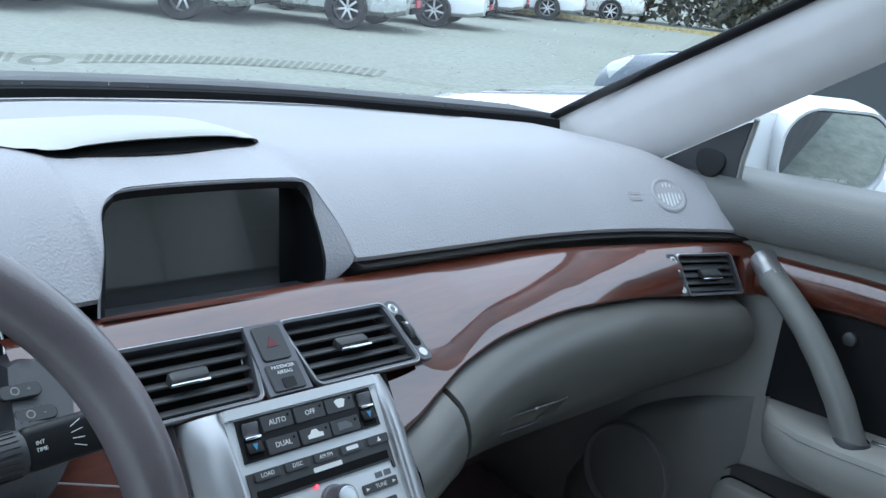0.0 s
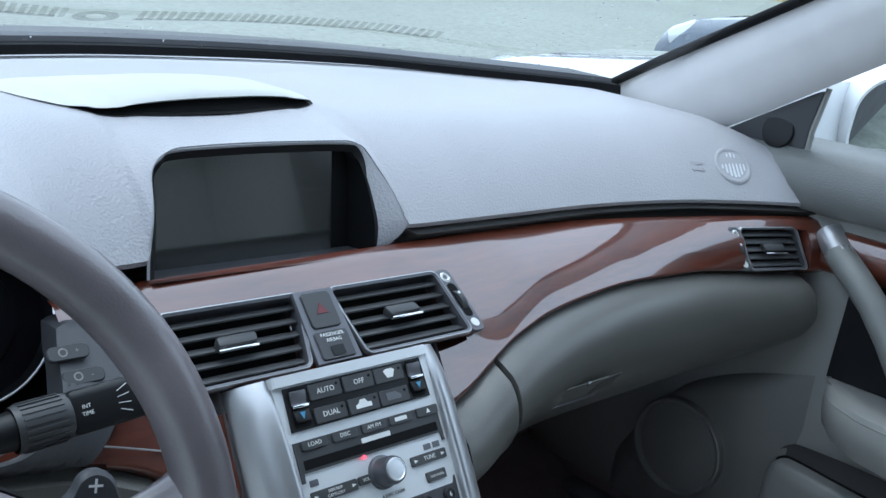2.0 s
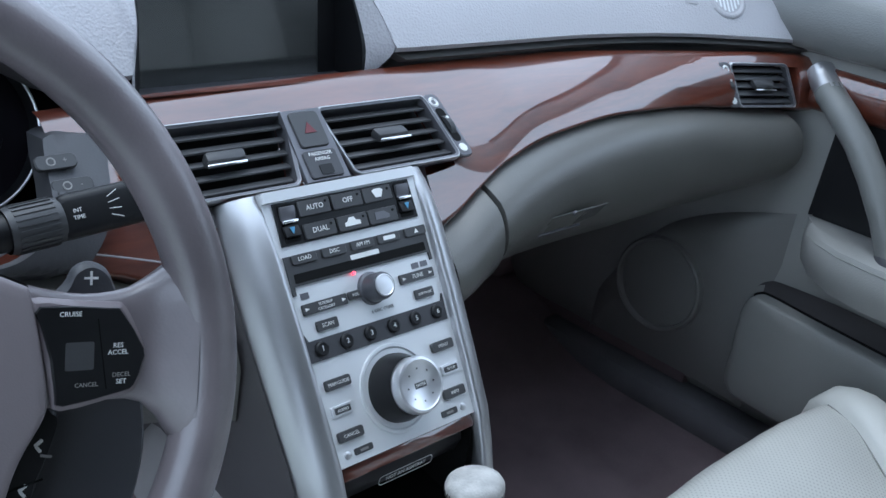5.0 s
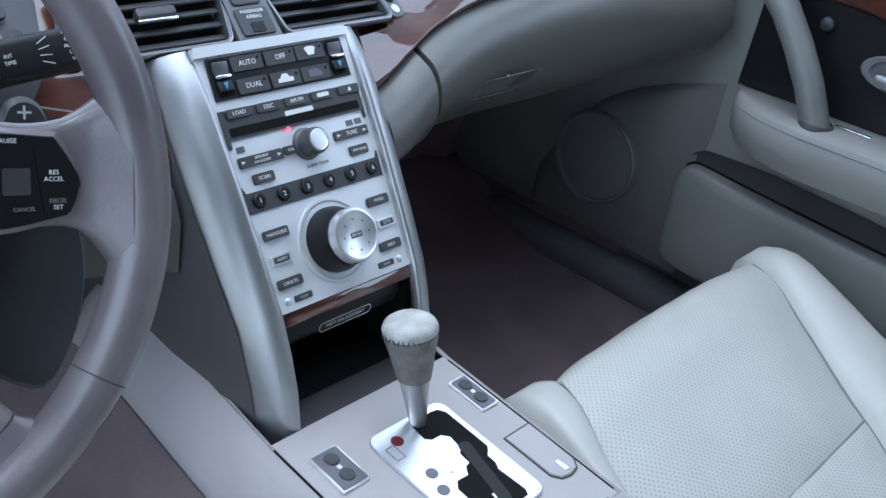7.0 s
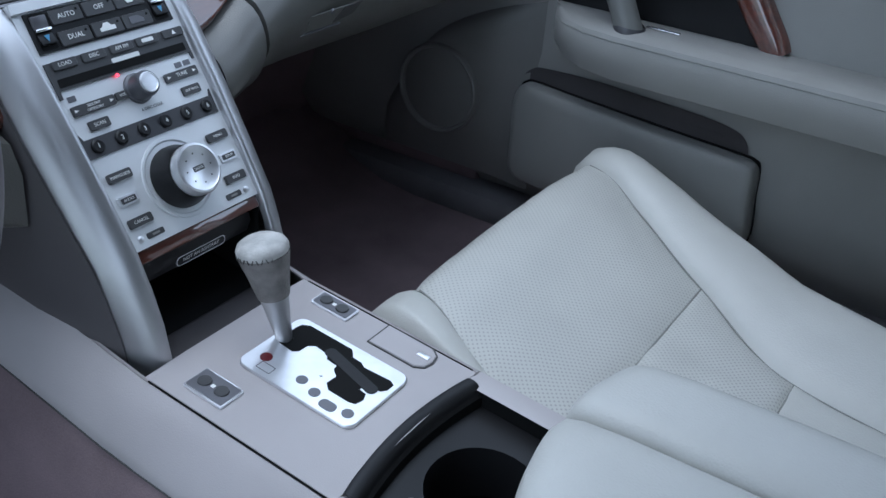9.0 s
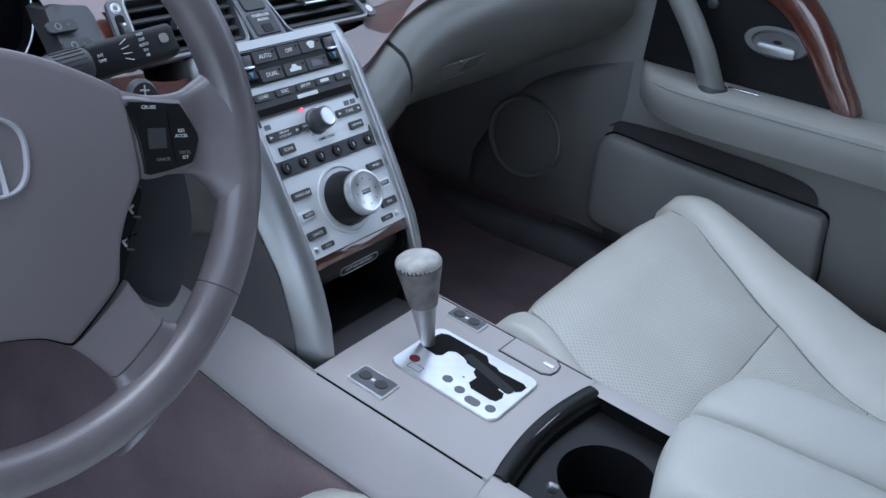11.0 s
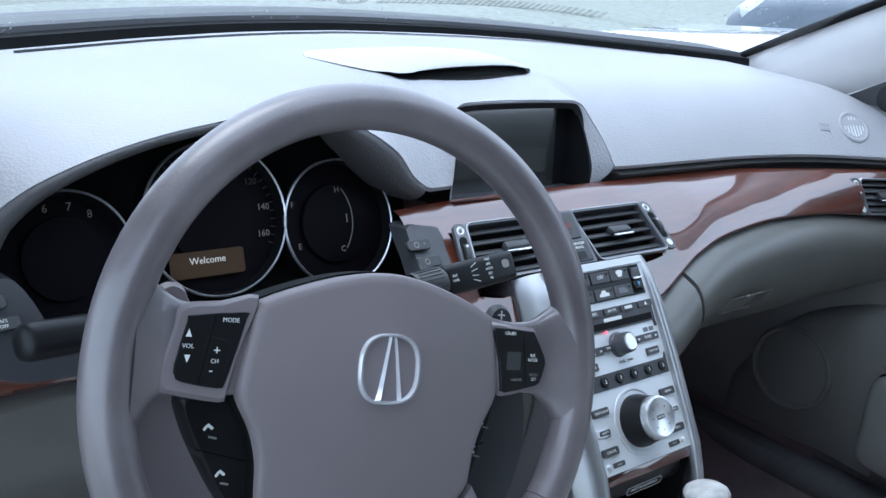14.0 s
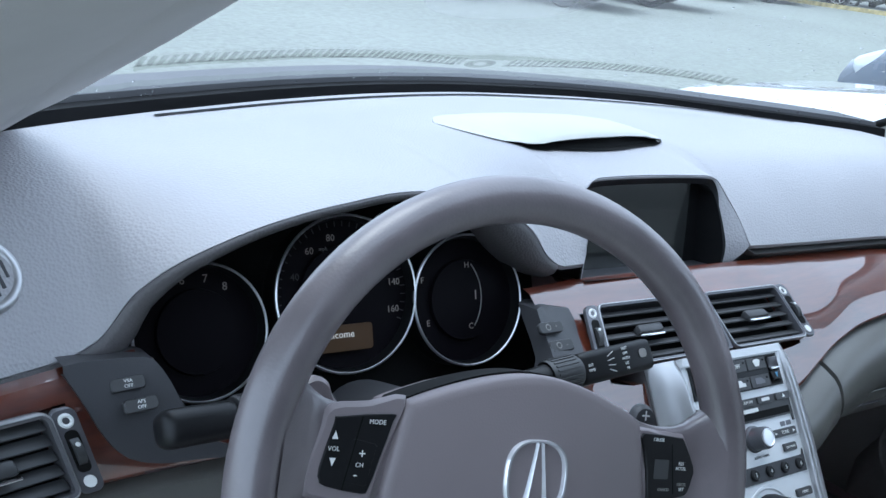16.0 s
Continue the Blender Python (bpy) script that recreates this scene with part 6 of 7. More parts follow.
# grab handle
path = [(0.80, 0.80, 0.927), (0.790, 0.787, 0.917), (0.773, 0.765, 0.904), (0.760, 0.735, 0.886), (0.751, 0.702, 0.860), (0.744, 0.670, 0.825), (0.738, 0.638, 0.782), (0.733, 0.609, 0.730)]
fine = []
for i in range(len(path) - 1):
    for t in span(0, 1, 5)[:-1]:
        fine.append(Vector(path[i]).lerp(Vector(path[i + 1]), t))
fine.append(Vector(path[-1]))
part("grab_handle", sweep(fine[7:], [0.0205] * (len(fine) - 7), 18, 0.9), GRIP, door, "grey leather door pull")
part("handle_cap", sweep(fine[:9], [0.0195] * 9, 16, 0.95), SILVER, door, "satin silver handle cap")
part("handle_foot", lathe([(0.0235, -0.004), (0.0225, 0.003), (0.0205, 0.005)], basis((0.7335, 0.611, 0.737), (1, 0, 0), (0, 1, 0.1)), 28), POD, door)
# pocket: dark slot and bulging lid
slotp = smooth_loop([(0.803, 0.590), (0.797, 0.606), (0.784, 0.617), (0.765, 0.622), (0.68, 0.625), (0.60, 0.622), (0.50, 0.617), (0.451, 0.610), (0.432, 0.600), (0.423, 0.582), (0.424, 0.560), (0.50, 0.555), (0.65, 0.560), (0.78, 0.570), (0.802, 0.575)], 4)
# Flat dark sheet on the uncut door skin stands for the opening's shade.
part("pocket_slot", sheet([[(0.7945, y, z) for y, z in slotp], [(0.7965, 0.6 + (y - 0.6) * 0.98, 0.600 + (z - 0.600) * 0.80) for y, z in slotp], [(0.7970, 0.6, 0.600) for y, z in slotp]], True), POCKETDARK, door, "dark sheet in place of the shaded pocket opening")
lido = smooth_loop([(0.800, 0.44), (0.804, 0.50), (0.806, 0.555), (0.802, 0.580), (0.792, 0.592), (0.772, 0.5955), (0.70, 0.590), (0.56, 0.5815), (0.44, 0.5755), (0.412, 0.5715), (0.403, 0.560), (0.400, 0.52), (0.397, 0.44), (0.45, 0.425), (0.60, 0.425), (0.75, 0.425)], 5)


def lid_ring(f, x, grow=0.0):
    return [(x, 0.60 + (y - 0.60) * f + math.copysign(grow, y - 0.60), 0.51 + (z - 0.51) * f + grow) for y, z in lido]


part("pocket_gap", sheet([lid_ring(1.0, 0.803, 0.0028), lid_ring(1.0, 0.7940, 0.0024), lid_ring(1.0, 0.7940, -0.003)], True), DEEP, door, "dark gap round the pocket front")
part("pocket_lid", sheet([lid_ring(1.0, 0.802), lid_ring(1.0, 0.781), lid_ring(0.992, 0.7745), lid_ring(0.975, 0.770), lid_ring(0.93, 0.7675), lid_ring(0.70, 0.766), lid_ring(0.35, 0.766), lid_ring(0.02, 0.766)], True, True), DOORSKIN, door, "bulging pocket front", 1.3)
rows = []
for y in span(1.08, 0.775, 26):
    k = min(1.0, max(0.0, (y - 0.775) / 0.09))
    k = k * k * (3 - 2 * k) * min(1.0, (1.08 - y) / 0.07) ** 0.7
    zt = lerp([(0.70, 0.735), (0.747, 0.723), (0.861, 0.687), (0.96, 0.634), (1.0, 0.590), (1.05, 0.51), (1.09, 0.44)], y)[0]
    bx = 0.7985 + 0.0075 * min(1.0, max(0.0, (y - 0.79) / 0.06))
    rows.append([(bx + 0.003, y, zt + 0.012), (bx - 0.014 * k, y, zt + 0.009), (bx - 0.027 * k, y, zt - 0.002), (bx - 0.031 * k, y, zt - 0.02), (bx - 0.030 * k, y, zt - 0.06), (bx - 0.026 * k, y, min(zt - 0.065, 0.48)), (bx + 0.003, y, 0.40)])
# Panel and speaker take the darker door vinyl in place of footwell shade.
part("lower_panel", sheet(rows), DOORSHADED, door, "grey swelling around the door speaker", 1.4)
part("speaker_ring", lathe([(0.079, -0.020), (0.077, 0.004), (0.0745, 0.0065), (0.071, 0.005), (0.069, -0.002), (0.060, 0.000), (0, 0.003)], basis((0.7700, 0.948, 0.546), (0, -1, 0), (0, 0, 1)), 64), DOORSHADED, door, "round door speaker cover")
# ---- driver's side sill: door stands open ----
# ---- footwells, floor and tunnel ----
fl = [[(x, y, 0.30 + 0.35 * max(0, y - 1.05) + 0.05 * max(0, abs(x) - 0.62)) for x in span(-0.86, 0.86, 30)] for y in span(-0.7, 1.55, 30)]
tagged(part("floor", thick(sheet(fl), -0.02), CARPET), "taupe carpet floor of the footwells", "carpet", kind="structure")
rows = []
for y in span(1.30, -0.4, 24):
    zl = cz(min(y, 0.92)) - 0.058 + 0.10 * max(0, min(y, 0.92) - 0.665)
    m = 0.60 if y > 0.74 else 0.47
    rows.append([(-0.25, y, 0.31), (-0.205, y, 0.36), (-0.178, y, 0.44), (-0.160, y, 0.52), (-0.146, y, zl), (-0.12, y, min(zl, m)), (0.12, y, min(zl, m)), (0.14, y, min(0.52, m)), (0.165, y, 0.40), (0.22, y, 0.31)])
tagged(part("tunnel_carpet", sheet(rows), CARPET), "taupe carpet over the tunnel", "carpet", kind="structure")
rows = []
for x in span(-0.86, 0.86, 30):
    yr, zr = lerp(FAR, x)
    rows.append([(x, yr + 0.012, zr - 0.02), (x, yr + 0.01, 0.80), (x, min(1.30, yr + 0.12), 0.55), (x, 1.34, 0.30)])
tagged(part("firewall", sheet(rows), CARPET), "dark carpeted bulkhead of the footwells", "bulkhead", kind="structure")
# Unseen boxes added to stop light leaking in past the dash ends.
for sd in (-1, 1):
    tagged(part("dash_end_filler", box((0.075, 0.52, 0.50), pose(sd * 0.86, 1.10, 0.755 if sd > 0 else 0.74), 0.01), LOWER), "unseen grey filler against light at the dashboard end", "trim", kind="structure")
tagged(part("kick_panel", box((0.04, 0.60, 0.66), pose(0.865, 1.20, 0.63), 0.01), CARPET), "grey kick panel before the passenger door", "trim", kind="structure")
tagged(part("door_sill", box((0.08, 1.9, 0.06), pose(0.84, 0.25, 0.33), 0.02), DOORDARK), "dark door sill trim", "trim", kind="structure")
tagged(part("door_sill", box((0.10, 1.8, 0.08), pose(-0.83, 0.25, 0.34), 0.02), DOORDARK), "dark door sill trim", "trim", kind="structure")


# ---- pillars, windscreen, roof ----
def pillar_trim(edges, bulge, name, label, groove=0.0):
    rows = []
    for f, r in edges:
        f, r = Vector(f), Vector(r)
        inn = Vector((-1 if f.x > 0 else 1, -0.35, -0.15)).normalized() * bulge
        gr = inn.normalized() * groove
        rows.append([f + Vector((0, 0.012, 0)), f, f.lerp(r, 0.12) + inn * 0.5, f.lerp(r, 0.30) + inn * 0.95, f.lerp(r, 0.36) + inn * 0.98 - gr * 0.2, f.lerp(r, 0.39) + inn - gr, f.lerp(r, 0.42) + inn - gr * 0.2, f.lerp(r, 0.50) + inn, f.lerp(r, 0.68) + inn, f.lerp(r, 0.88) + inn * 0.6, r, r - inn * 0.8, f - inn * 0.8])
    return tagged(part(name, sheet(rows, True, True), PILLARCLOTH), label, "pillar trim", kind="structure")


pillar_trim([((0.815, 1.22, 1.055), (0.806, 1.035, 1.010)), ((0.79, 1.13, 1.098), (0.796, 0.990, 1.036)), ((0.77, 1.05, 1.135), (0.788, 0.925, 1.070)), ((0.735, 0.88, 1.214), (0.766, 0.82, 1.128)), ((0.70, 0.739, 1.280), (0.735, 0.66, 1.215)), ((0.66, 0.60, 1.35), (0.675, 0.50, 1.288)), ((0.62, 0.46, 1.425), (0.63, 0.37, 1.38))], 0.018, "windscreen_pillar", "grey moulded windscreen pillar trim")
pillar_trim([((-0.655, 1.13, 1.050), (-0.80, 0.98, 1.00)), ((-0.636, 1.05, 1.085), (-0.80, 0.90, 1.05)), ((-0.632, 0.97, 1.11), (-0.80, 0.85, 1.07)), ((-0.617, 0.83, 1.165), (-0.80, 0.74, 1.12)), ((-0.595, 0.65, 1.24), (-0.79, 0.56, 1.19)), ((-0.58, 0.50, 1.32), (-0.77, 0.42, 1.29)), ((-0.57, 0.40, 1.42), (-0.76, 0.30, 1.40))], 0.007, "windscreen_pillar", "grey moulded windscreen pillar trim", 0.006)
tagged(part("pillar_seal", sweep(fine_line([(0.812, 1.225, 1.062), (0.785, 1.135, 1.104), (0.765, 1.055, 1.141), (0.73, 0.885, 1.220), (0.695, 0.744, 1.286), (0.655, 0.605, 1.356)], 5), 0.0070, 10), RUBBER), "black rubber seal between pillar and windscreen", "seal", kind="structure")
WSB = [(x, y + 0.03, z + 0.004) for x, y, z in FAR]
rows = []
for x in span(-0.80, 0.80, 25):
    yb, zb = lerp(WSB, x)
    rows.append([(x * (1 - 0.18 * t), yb + (0.36 + 0.06 * (1 - (x / 0.8) ** 2) - yb) * t, zb + (1.44 + 0.03 * (1 - (x / 0.8) ** 2) - zb) * t + 0.035 * math.sin(math.pi * t)) for t in span(0, 1, 12)])
ws = part("windscreen", sheet(rows), GLASS)
if ws.data.polygons[60].normal.y > 0:
    ws.data.flip_normals()
ws.visible_shadow = False
tagged(ws, "raked windscreen glass with painted reflection marks", "windscreen", kind="structure")
for name, off, up_, mat in (("windscreen_seal", 0.0, 0.005, RUBBER), ("wiper_cowl", 0.02, 0.013, POD)):
    rows = []
    for x in span(-0.80, 0.772, 60):
        yb, zb = lerp(WSB, x)
        rows.append([(x, yb - 0.015 + off, zb - 0.012), (x, yb - 0.012 + off, zb + up_), (x, yb + 0.03 + off * 3, zb + up_ + 0.003), (x, yb + 0.07 + off * 4, zb - 0.02)])
    tagged(part(name, sheet(rows), mat), "black seal and cowl along the foot of the windscreen", "seal", kind="structure")
rows = [[((0.68 + 0.24 * max(0, min(1, (t - 0.30) / 0.04))) * u, 0.40 - 2.2 * t, 1.44 + 0.03 * (1 - u * u) + 0.02 * math.sin(math.pi * t)) for u in span(-1, 1, 9)] for t in span(0, 1, 10)]
tagged(part("ceiling", thick(sheet(rows), 0.02), HEADLINER), "cloth headliner under the roof, darkened to dim its reflection", "headliner", kind="structure")
# plain unseen walls, added behind the view to keep rear light out
for sd, y0 in ((-1, -0.05), (1, -0.105)):
    tagged(part("light_block_rear_side", box((0.05, y0 + 1.785, 1.15), pose(sd * 0.87, (y0 - 1.785) / 2, 0.86), 0.01), DOORDARK), "plain dark unseen wall blocking light from the rear side", "wall", kind="structure")
tagged(part("light_block_rear", box((1.75, 0.06, 1.18), pose(0, -1.75, 0.88), 0.01), DOORDARK), "plain dark unseen wall blocking light from the rear", "wall", kind="structure")


# ---- door mirror and sail panel ----
sail = part("sail_panel", thick(sheet([[(0.800, 0.995, 1.030), (0.797, 0.94, 1.062), (0.788, 0.850, 1.112)], [(0.801, 0.93, 1.026), (0.797, 0.895, 1.06), (0.787, 0.846, 1.113)], [(0.802, 0.862, 1.022), (0.797, 0.858, 1.06), (0.786, 0.842, 1.114)]]), 0.006), POD, door, "dark triangular sail panel with tweeter")
part("sail_edge", sweep([(0.799, 0.858, 1.022), (0.793, 0.853, 1.06), (0.784, 0.838, 1.118)], 0.004, 8), DOORSKIN, sail)
part("sail_tweeter", lathe([(0.025, 0), (0.023, 0.003), (0.017, 0.004), (0, 0.0025)], basis((0.792, 0.902, 1.050), (0, -1, 0), (0.1, 0, 1)), 28), BLACK, sail)
mir = thing("door_mirror", (0.95, 0.95, 1.0), "white door mirror with a warning print on its glass", "door mirror")
MM = basis((1.165, 0.878, 1.054), (0.81, -0.59, 0), (-0.07, -0.10, 1))
loop = rounded(0.205, 0.160, 0.062, 8)
part("shell", sheet([[MM @ Vector((x * 0.93, y * 0.92, -0.010)) for x, y in loop], [MM @ Vector((x * 0.955, y * 0.945, 0.012)) for x, y in loop], [MM @ Vector((x, y, 0.013)) for x, y in loop], [MM @ Vector((x * 1.05, y * 1.07, -0.008)) for x, y in loop], [MM @ Vector((x * 1.10 - 0.012, y * 1.12, -0.04)) for x, y in loop], [MM @ Vector((x * 1.02 - 0.030, y * 1.04, -0.09)) for x, y in loop], [MM @ Vector((x * 0.7 - 0.03, y * 0.75, -0.13)) for x, y in loop], [MM @ Vector((x * 0.25 - 0.02, y * 0.3, -0.15)) for x, y in loop]], True, True), WHITEPAINT, mir, "", 1.2)
GMM = MM @ pose(0, 0, 0.0015, 5, -3, 0)
part("glass", plate(rounded(0.190, 0.146, 0.056, 8), 0.002, GMM), MIRROR, mir, "mirror glass")
lettering("OBJECTS IN MIRROR ARE", 0.0085, GMM @ pose(-0.005, -0.046, 0.0022), WHITE, mir)
lettering("CLOSER THAN THEY APPEAR", 0.0085, GMM @ pose(0.0, -0.057, 0.0022), WHITE, mir)
part("arm", sheet([[(0.84, y0, z0) for y0, z0 in ((0.93, 1.03), (0.99, 1.02), (0.99, 1.10), (0.93, 1.11))], [(0.98, y0, z0) for y0, z0 in ((0.955, 1.005), (1.02, 1.005), (1.03, 1.10), (0.955, 1.11))], [(1.09, y0, z0) for y0, z0 in ((0.95, 0.99), (1.05, 1.0), (1.05, 1.11), (0.95, 1.115))]], True, True), WHITEPAINT, mir)

# demister grille's reflection painted on the windscreen: a comb and its middle patch
def on_glass(x, t):
    yb, zb = lerp(WSB, x)
    return Vector((x * (1 - 0.18 * t), yb + (0.36 + 0.06 * (1 - (x / 0.8) ** 2) - yb) * t, zb + (1.44 + 0.03 * (1 - (x / 0.8) ** 2) - zb) * t + 0.035 * math.sin(math.pi * t) - 0.002))


COMB = [(-0.58, 0.112), (-0.54, 0.115), (-0.45, 0.119), (-0.36, 0.120), (-0.23, 0.114), (-0.07, 0.094), (0.0, 0.088), (0.10, 0.096), (0.21, 0.104), (0.38, 0.108), (0.50, 0.100)]
bm = bmesh.new()
for i in range(84):
    x = -0.56 + 1.04 * i / 83
    if abs(x - 0.0) < 0.045:
        continue
    t0 = lerp(COMB, x)[0]
    h = 0.024
    w = 0.0078
    sheet([[on_glass(x, t0), on_glass(x + w, t0)], [on_glass(x - 0.003, t0 + h), on_glass(x + w - 0.003, t0 + h)]], bm=bm)
for xa, xb in ((-0.56, -0.05), (0.05, 0.48)):
    tt = [(x, lerp(COMB, x)[0] - 0.002) for x in span(xa, xb, 30)]
    sheet([[on_glass(x, t) for x, t in tt], [on_glass(x, t + 0.006) for x, t in tt]], bm=bm)
tagged(part("reflection_comb", bm, REFLECTION), "comb-shaped grille reflection painted on the windscreen glass", "dust print", kind="stuff")
bm = sheet([[on_glass(0.0 + 0.03 * math.cos(a), 0.096 + 0.014 * math.sin(a)) for a in span(0, 2 * math.pi, 21)[:-1]], [on_glass(0.0 + 0.013 * math.cos(a), 0.096 + 0.006 * math.sin(a)) for a in span(0, 2 * math.pi, 21)[:-1]]], True)
tagged(part("reflection_ring", bm, REFLECTION), "oval grille reflection painted on the windscreen glass", "dust print", kind="stuff")

# a pale, mostly see-through oval on the glass
PALEOVAL = film_material("faint_oval_film", (0.90, 0.91, 0.90), 0.16)
ring = [(-0.145 + 0.145 * math.cos(a), 0.305 + 0.068 * math.sin(a)) for a in span(0, 2 * math.pi, 49)[:-1]]
bm = sheet([[on_glass(x, t) for x, t in ring], [on_glass(-0.145 + (x + 0.145) * 0.97, 0.305 + (t - 0.305) * 0.95) for x, t in ring], [on_glass(-0.145 + (x + 0.145) * 0.05, 0.305 + (t - 0.305) * 0.05) for x, t in ring]], True, True)
tagged(part("pale_oval", bm, PALEOVAL), "faint pale oval on the windscreen glass", "smear", kind="stuff")

drop, dn, dl = nodes_of("water_drop")
dn["Principled BSDF"].inputs["Transmission Weight"].default_value = 1.0
dn["Principled BSDF"].inputs["Roughness"].default_value = 0.02
dn["Principled BSDF"].inputs["IOR"].default_value = 1.33
bm = bmesh.new()
rnd = random.Random(11)
for i in range(260):
    x = 0.74 - 0.5 * rnd.random() ** 2.2 if i < 170 else rnd.uniform(-0.6, 0.7)
    t = 0.01 + 0.33 * rnd.random() if i < 170 else 0.012 + 0.05 * rnd.random()
    c = on_glass(x, t) + Vector((0, 0.003, 0.004))
    ax, ay = (on_glass(x + 0.01, t) - on_glass(x, t)).normalized(), (on_glass(x, t + 0.01) - on_glass(x, t)).normalized()
    r = 0.0008 + 0.0014 * rnd.random() ** 2
    up_ = ax.cross(ay).normalized()
    ringp = [bm.verts.new(c + (ax * math.cos(a) + ay * math.sin(a) * 1.25) * r) for a in span(0, 2 * math.pi, 8)[:-1]]
    for s in (-1, 1):
        top_ = bm.verts.new(c + up_ * r * 0.5 * s)
        for k in range(7):
            bm.faces.new((ringp[k], ringp[(k + 1) % 7], top_))
tagged(part("water_drops", bm, drop), "small water drops on the windscreen", "water drops", kind="stuff")

# ---- outside: ground, kerb, hedge, parked cars ----
def ground_z(x, y):
    """The car park is a plane that rises gently ahead and towards the kerb."""
    return 0.0445 * (x + y)


xsg = [-400, -150, -60, -30, -15, -8, -4, -2, 0, 2, 4, 6, 9, 12, 16, 20, 26, 34, 45, 60, 100, 200, 400]
rows = [[(x, y, ground_z(x, y)) for x in xsg] for y in xsg]
tagged(part("ground", sheet(rows), ASPHALT), "worn grey asphalt of the car park", "asphalt", kind="structure")


def parked_car(paint, label, suv=0.0):
    """A sedan, nose towards +y, standing at the origin."""
    car = thing("parked_car", (0, 0, 0), label, "car", "parked cars")
    prof = [(2.35, 0.42, 0.60, 0.62), (2.30, 0.30, 0.70, 0.78), (2.05, 0.24, 0.80, 0.86), (1.5, 0.22, 0.88, 0.90), (1.0, 0.22, 0.96, 0.91), (0.5, 0.22, 1.0, 0.92), (-0.6, 0.22, 1.0, 0.92), (-1.5, 0.22, 1.02, 0.91), (-2.1, 0.26, 1.0, 0.86), (-2.35, 0.36, 0.80, 0.74)]
    rows = []
    for y, zl, zt, w in prof:
        zt += suv * 0.12
        rows.append([(-w * 0.75, y, zl), (-w * 0.98, y, zl + 0.08), (-w, y, (zl + zt) / 2), (-w * 0.97, y, zt - 0.12), (-w * 0.86, y, zt - 0.03), (-w * 0.4, y, zt), (0, y, zt + 0.012), (w * 0.4, y, zt), (w * 0.86, y, zt - 0.03), (w * 0.97, y, zt - 0.12), (w, y, (zl + zt) / 2), (w * 0.98, y, zl + 0.08), (w * 0.75, y, zl)])
    part("body", sheet(rows, True, True), paint, car)
    rows = []
    for y, z, w in ((1.05, 0.95, 0.78), (0.25, 1.40, 0.62), (-0.2, 1.45, 0.60), (-1.0, 1.42, 0.60), (-1.8, 1.0, 0.74)):
        z += suv * 0.2
        rows.append([(-w - 0.04, y, 0.95), (-w, y, z - 0.05), (-w * 0.8, y, z), (0, y, z + 0.02), (w * 0.8, y, z), (w, y, z - 0.05), (w + 0.04, y, 0.95)])
    part("cabin_glass", sheet(rows, False), CARGLASS, car)
    part("roof", sheet([[(-0.58, y, z + suv * 0.2 + 0.01), (-0.45, y, z + 0.03 + suv * 0.2), (0, y, z + 0.045 + suv * 0.2), (0.45, y, z + 0.03 + suv * 0.2), (0.58, y, z + 0.01 + suv * 0.2)] for y, z in ((0.25, 1.40), (-0.2, 1.45), (-1.0, 1.42))]), paint, car)
    for sx in (-1, 1):
        part("headlamp", box((0.36, 0.22, 0.15), pose(sx * 0.62, 2.16, 0.67, -25, 0, sx * -22), 0.05), plain("lamp_lens", (0.75, 0.78, 0.8), 0.1, 0.3), car)
        part("turn_lens", box((0.10, 0.10, 0.08), pose(sx * 0.74, 2.06, 0.66, -25, 0, sx * -30), 0.03), plain("amber_lens", (0.8, 0.35, 0.08), 0.2), car)
        for wy in (1.40, -1.40):
            w = part("wheel", lathe([(0.22, 0), (0.32, 0.0), (0.33, 0.03), (0.33, 0.18), (0.31, 0.2), (0.22, 0.19)], basis((sx * 0.93, wy, 0.33), (0, 1, 0), (0, 0, 1)) @ pose(0, 0, -0.02 if sx > 0 else -0.18), 28), TYRE, car)
            r = part("rim", lathe([(0.23, 0), (0.225, 0.012), (0.20, 0.015), (0.19, -0.02)], basis((sx * 0.94, wy, 0.33), (0, sx, 0), (0, 0, 1)), 28), BRUSHED, w)
            part("hub_back", rod(0.22, 0.22, 0.01, basis((sx * 0.90, wy, 0.33), (0, sx, 0), (0, 0, 1)), 24), DEEP, w)
            for k in range(7):
                part("spoke", box((0.035, 0.20, 0.02), basis((sx * 0.94, wy, 0.33), (0, sx, 0), (0, 0, 1)) @ pose(0, 0, 0, 0, 0, k * 360 / 7) @ pose(0, 0.11, 0), 0.005), BRUSHED, w)
    part("grille", box((0.7, 0.05, 0.14), pose(0, 2.33, 0.58), 0.02), DEEP, car)
    part("bumper_gap", box((1.1, 0.05, 0.10), pose(0, 2.34, 0.36), 0.02), DEEP, car)
    part("number_plate", box((0.32, 0.02, 0.12), pose(0.1, 2.37, 0.47), 0.005), plain("plate_red", (0.6, 0.08, 0.12), 0.5), car, "blank red and white dealer plate")
    return car




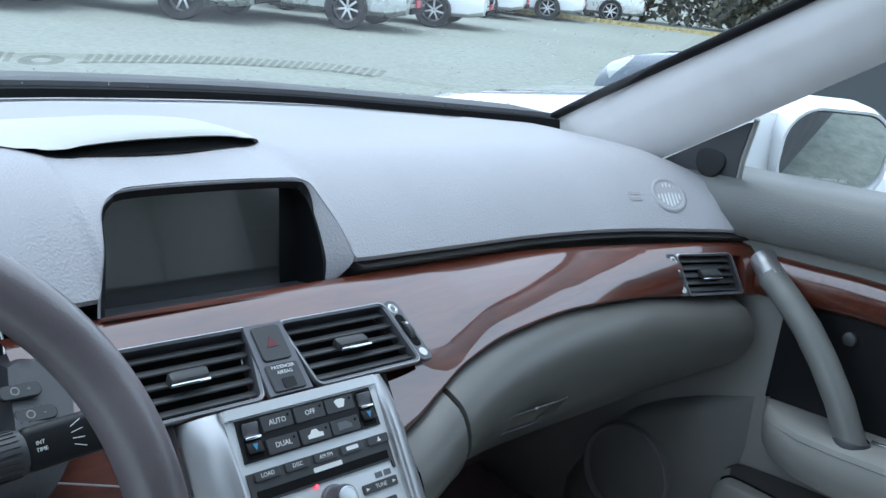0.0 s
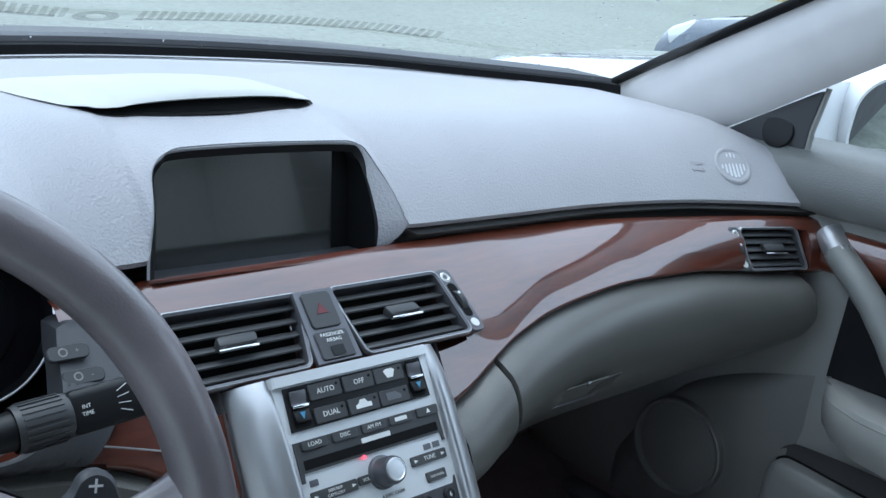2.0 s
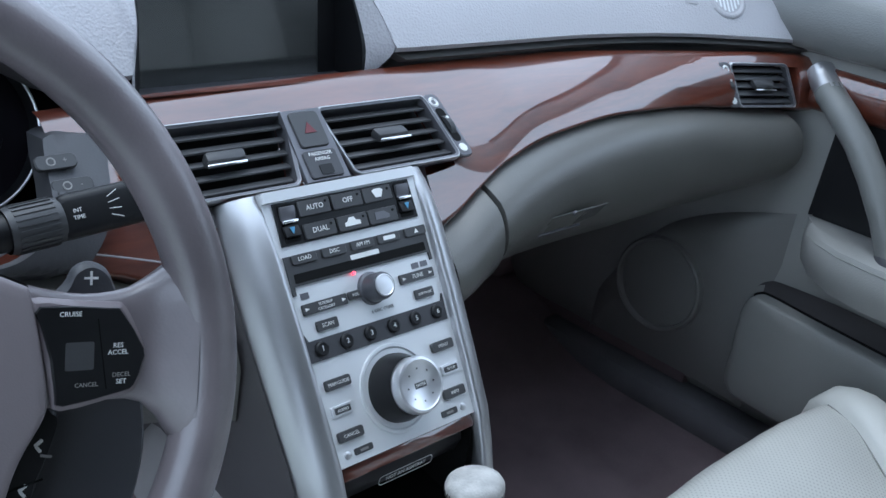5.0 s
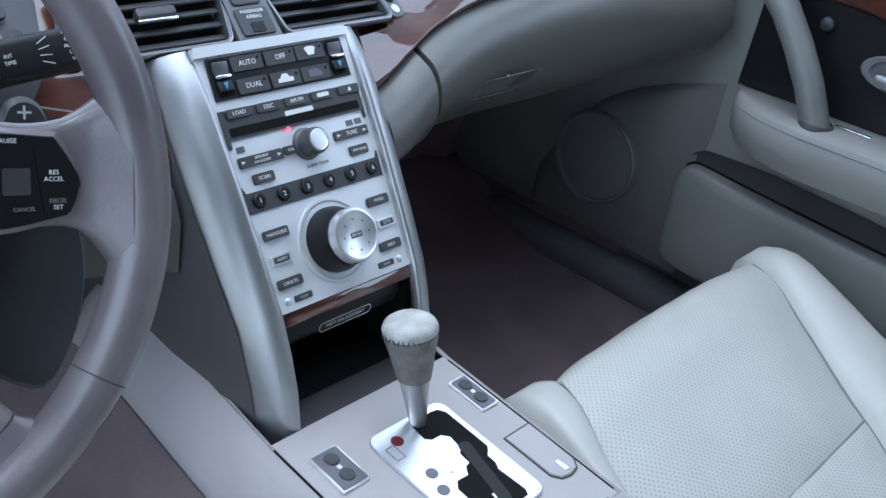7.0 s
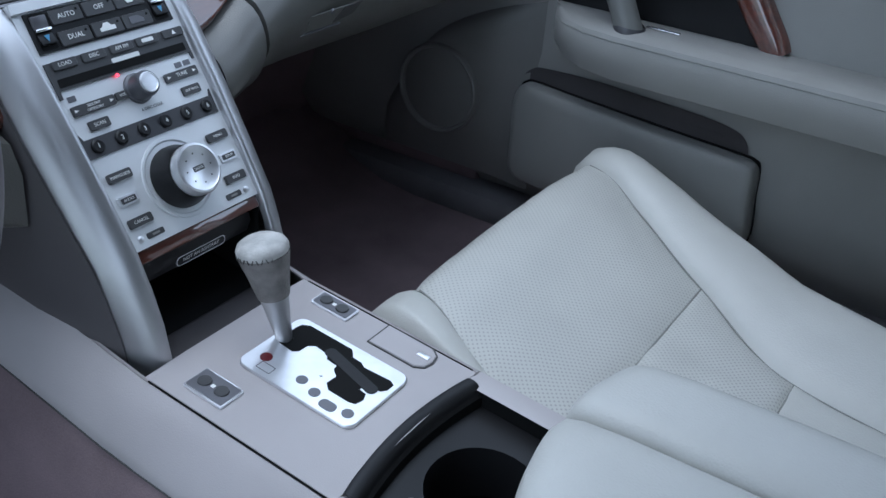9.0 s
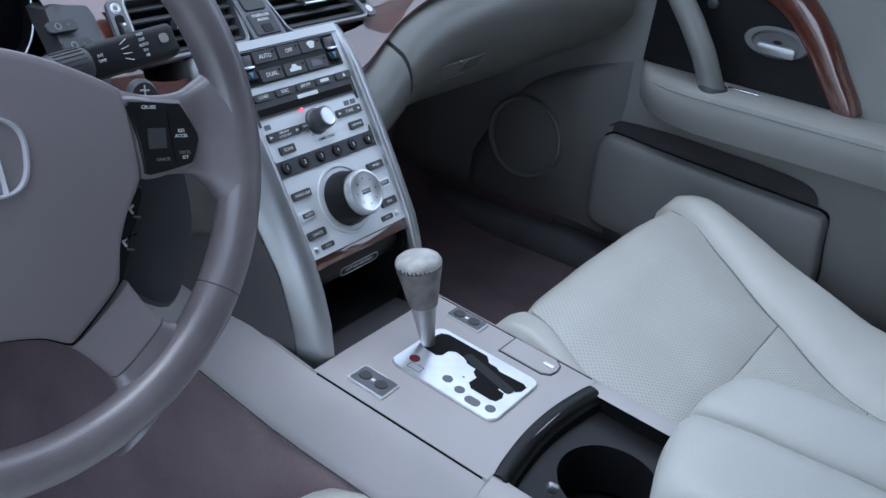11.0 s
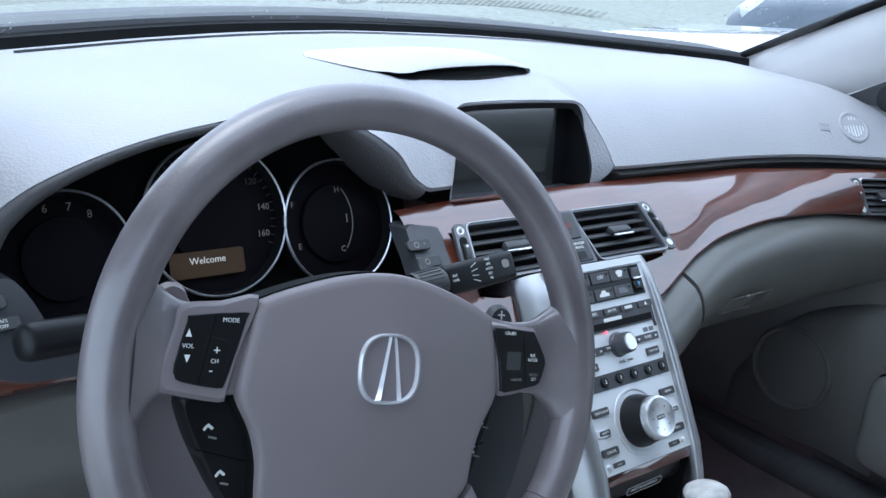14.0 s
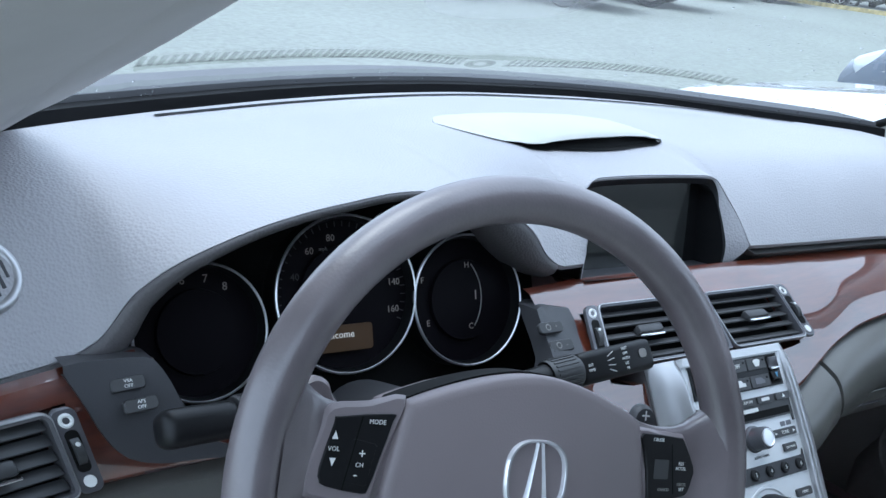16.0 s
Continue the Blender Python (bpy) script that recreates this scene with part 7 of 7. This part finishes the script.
def stand(x, y, yaw):
    """A pose on the sloping ground."""
    up = Vector((-0.0445, -0.0445, 1)).normalized()
    q = Vector((0, 0, 1)).rotation_difference(up).to_matrix().to_4x4()
    return Matrix.Translation((x, y, ground_z(x, y))) @ q @ pose(0, 0, 0, 0, 0, yaw)


white = parked_car(WHITEPAINT, "white parked car with wet bonnet beside this car")
white.matrix_basis = stand(2.85, 0.72, 0) @ Matrix.Diagonal((1, 1, 0.93, 1))
blue = parked_car(BLUEPAINT, "dark blue parked car beyond the white one")
blue.matrix_basis = stand(5.45, 1.55, 0)
silver = parked_car(SILVERPAINT, "silver parked sedan across the car park")
silver.matrix_basis = stand(9.66, 13.9, 215)
for x, y, yaw, src in ((7.1, 14.5, 215, silver), (12.5, 14.8, 215, white), (4.2, 15.3, 215, silver), (1.3, 15.8, 215, blue), (17.0, 17.6, 215, white), (19.8, 17.9, 215, white), (22.5, 17.8, 215, silver)):
    c = copy_thing(src, stand(x, y, yaw))
    tagged(c, {"white": "white parked car across the car park"}.get("white" if src is white else "", ""))
# yellow kerb and hedge far off
rows = [[(20 + 14 * t, 20 - 24 * t, ground_z(20 + 14 * t, 20 - 24 * t) + dz) for dz in (0, 0.11, 0.11)] for t in span(0, 1, 10)]
for r in rows:
    r[2] = (r[2][0] + 0.1, r[2][1] + 0.3, r[2][2])
tagged(part("kerb", sheet(rows), YELLOW), "yellow painted kerb along the hedge", "kerb", kind="structure")
hed = bmesh.new()
rnd = random.Random(4)
for i in range(42000):
    t = rnd.random()
    x, y = 14 + 26 * t + rnd.random() * 2.0, 34 - 40 * t + rnd.random() * 2.0
    z = ground_z(x, y) + rnd.random() ** 0.7 * (3.0 + 1.2 * math.sin(t * 21) + 0.6 * math.sin(t * 57))
    s = 0.08 + 0.13 * rnd.random()
    d = Vector((rnd.uniform(-1, 1), rnd.uniform(-1, 1), rnd.uniform(-1, 1))).normalized()
    e = d.cross(Vector((0.3, 0.2, 1))).normalized()
    c = Vector((x, y, z))
    hed.faces.new([hed.verts.new(c + d * s), hed.verts.new(c + e * s * 0.6), hed.verts.new(c - d * s), hed.verts.new(c - e * s * 0.6)])
tagged(part("hedge", hed, FOLIAGE), "dark leafy hedge beyond the car park", "hedge", kind="stuff")
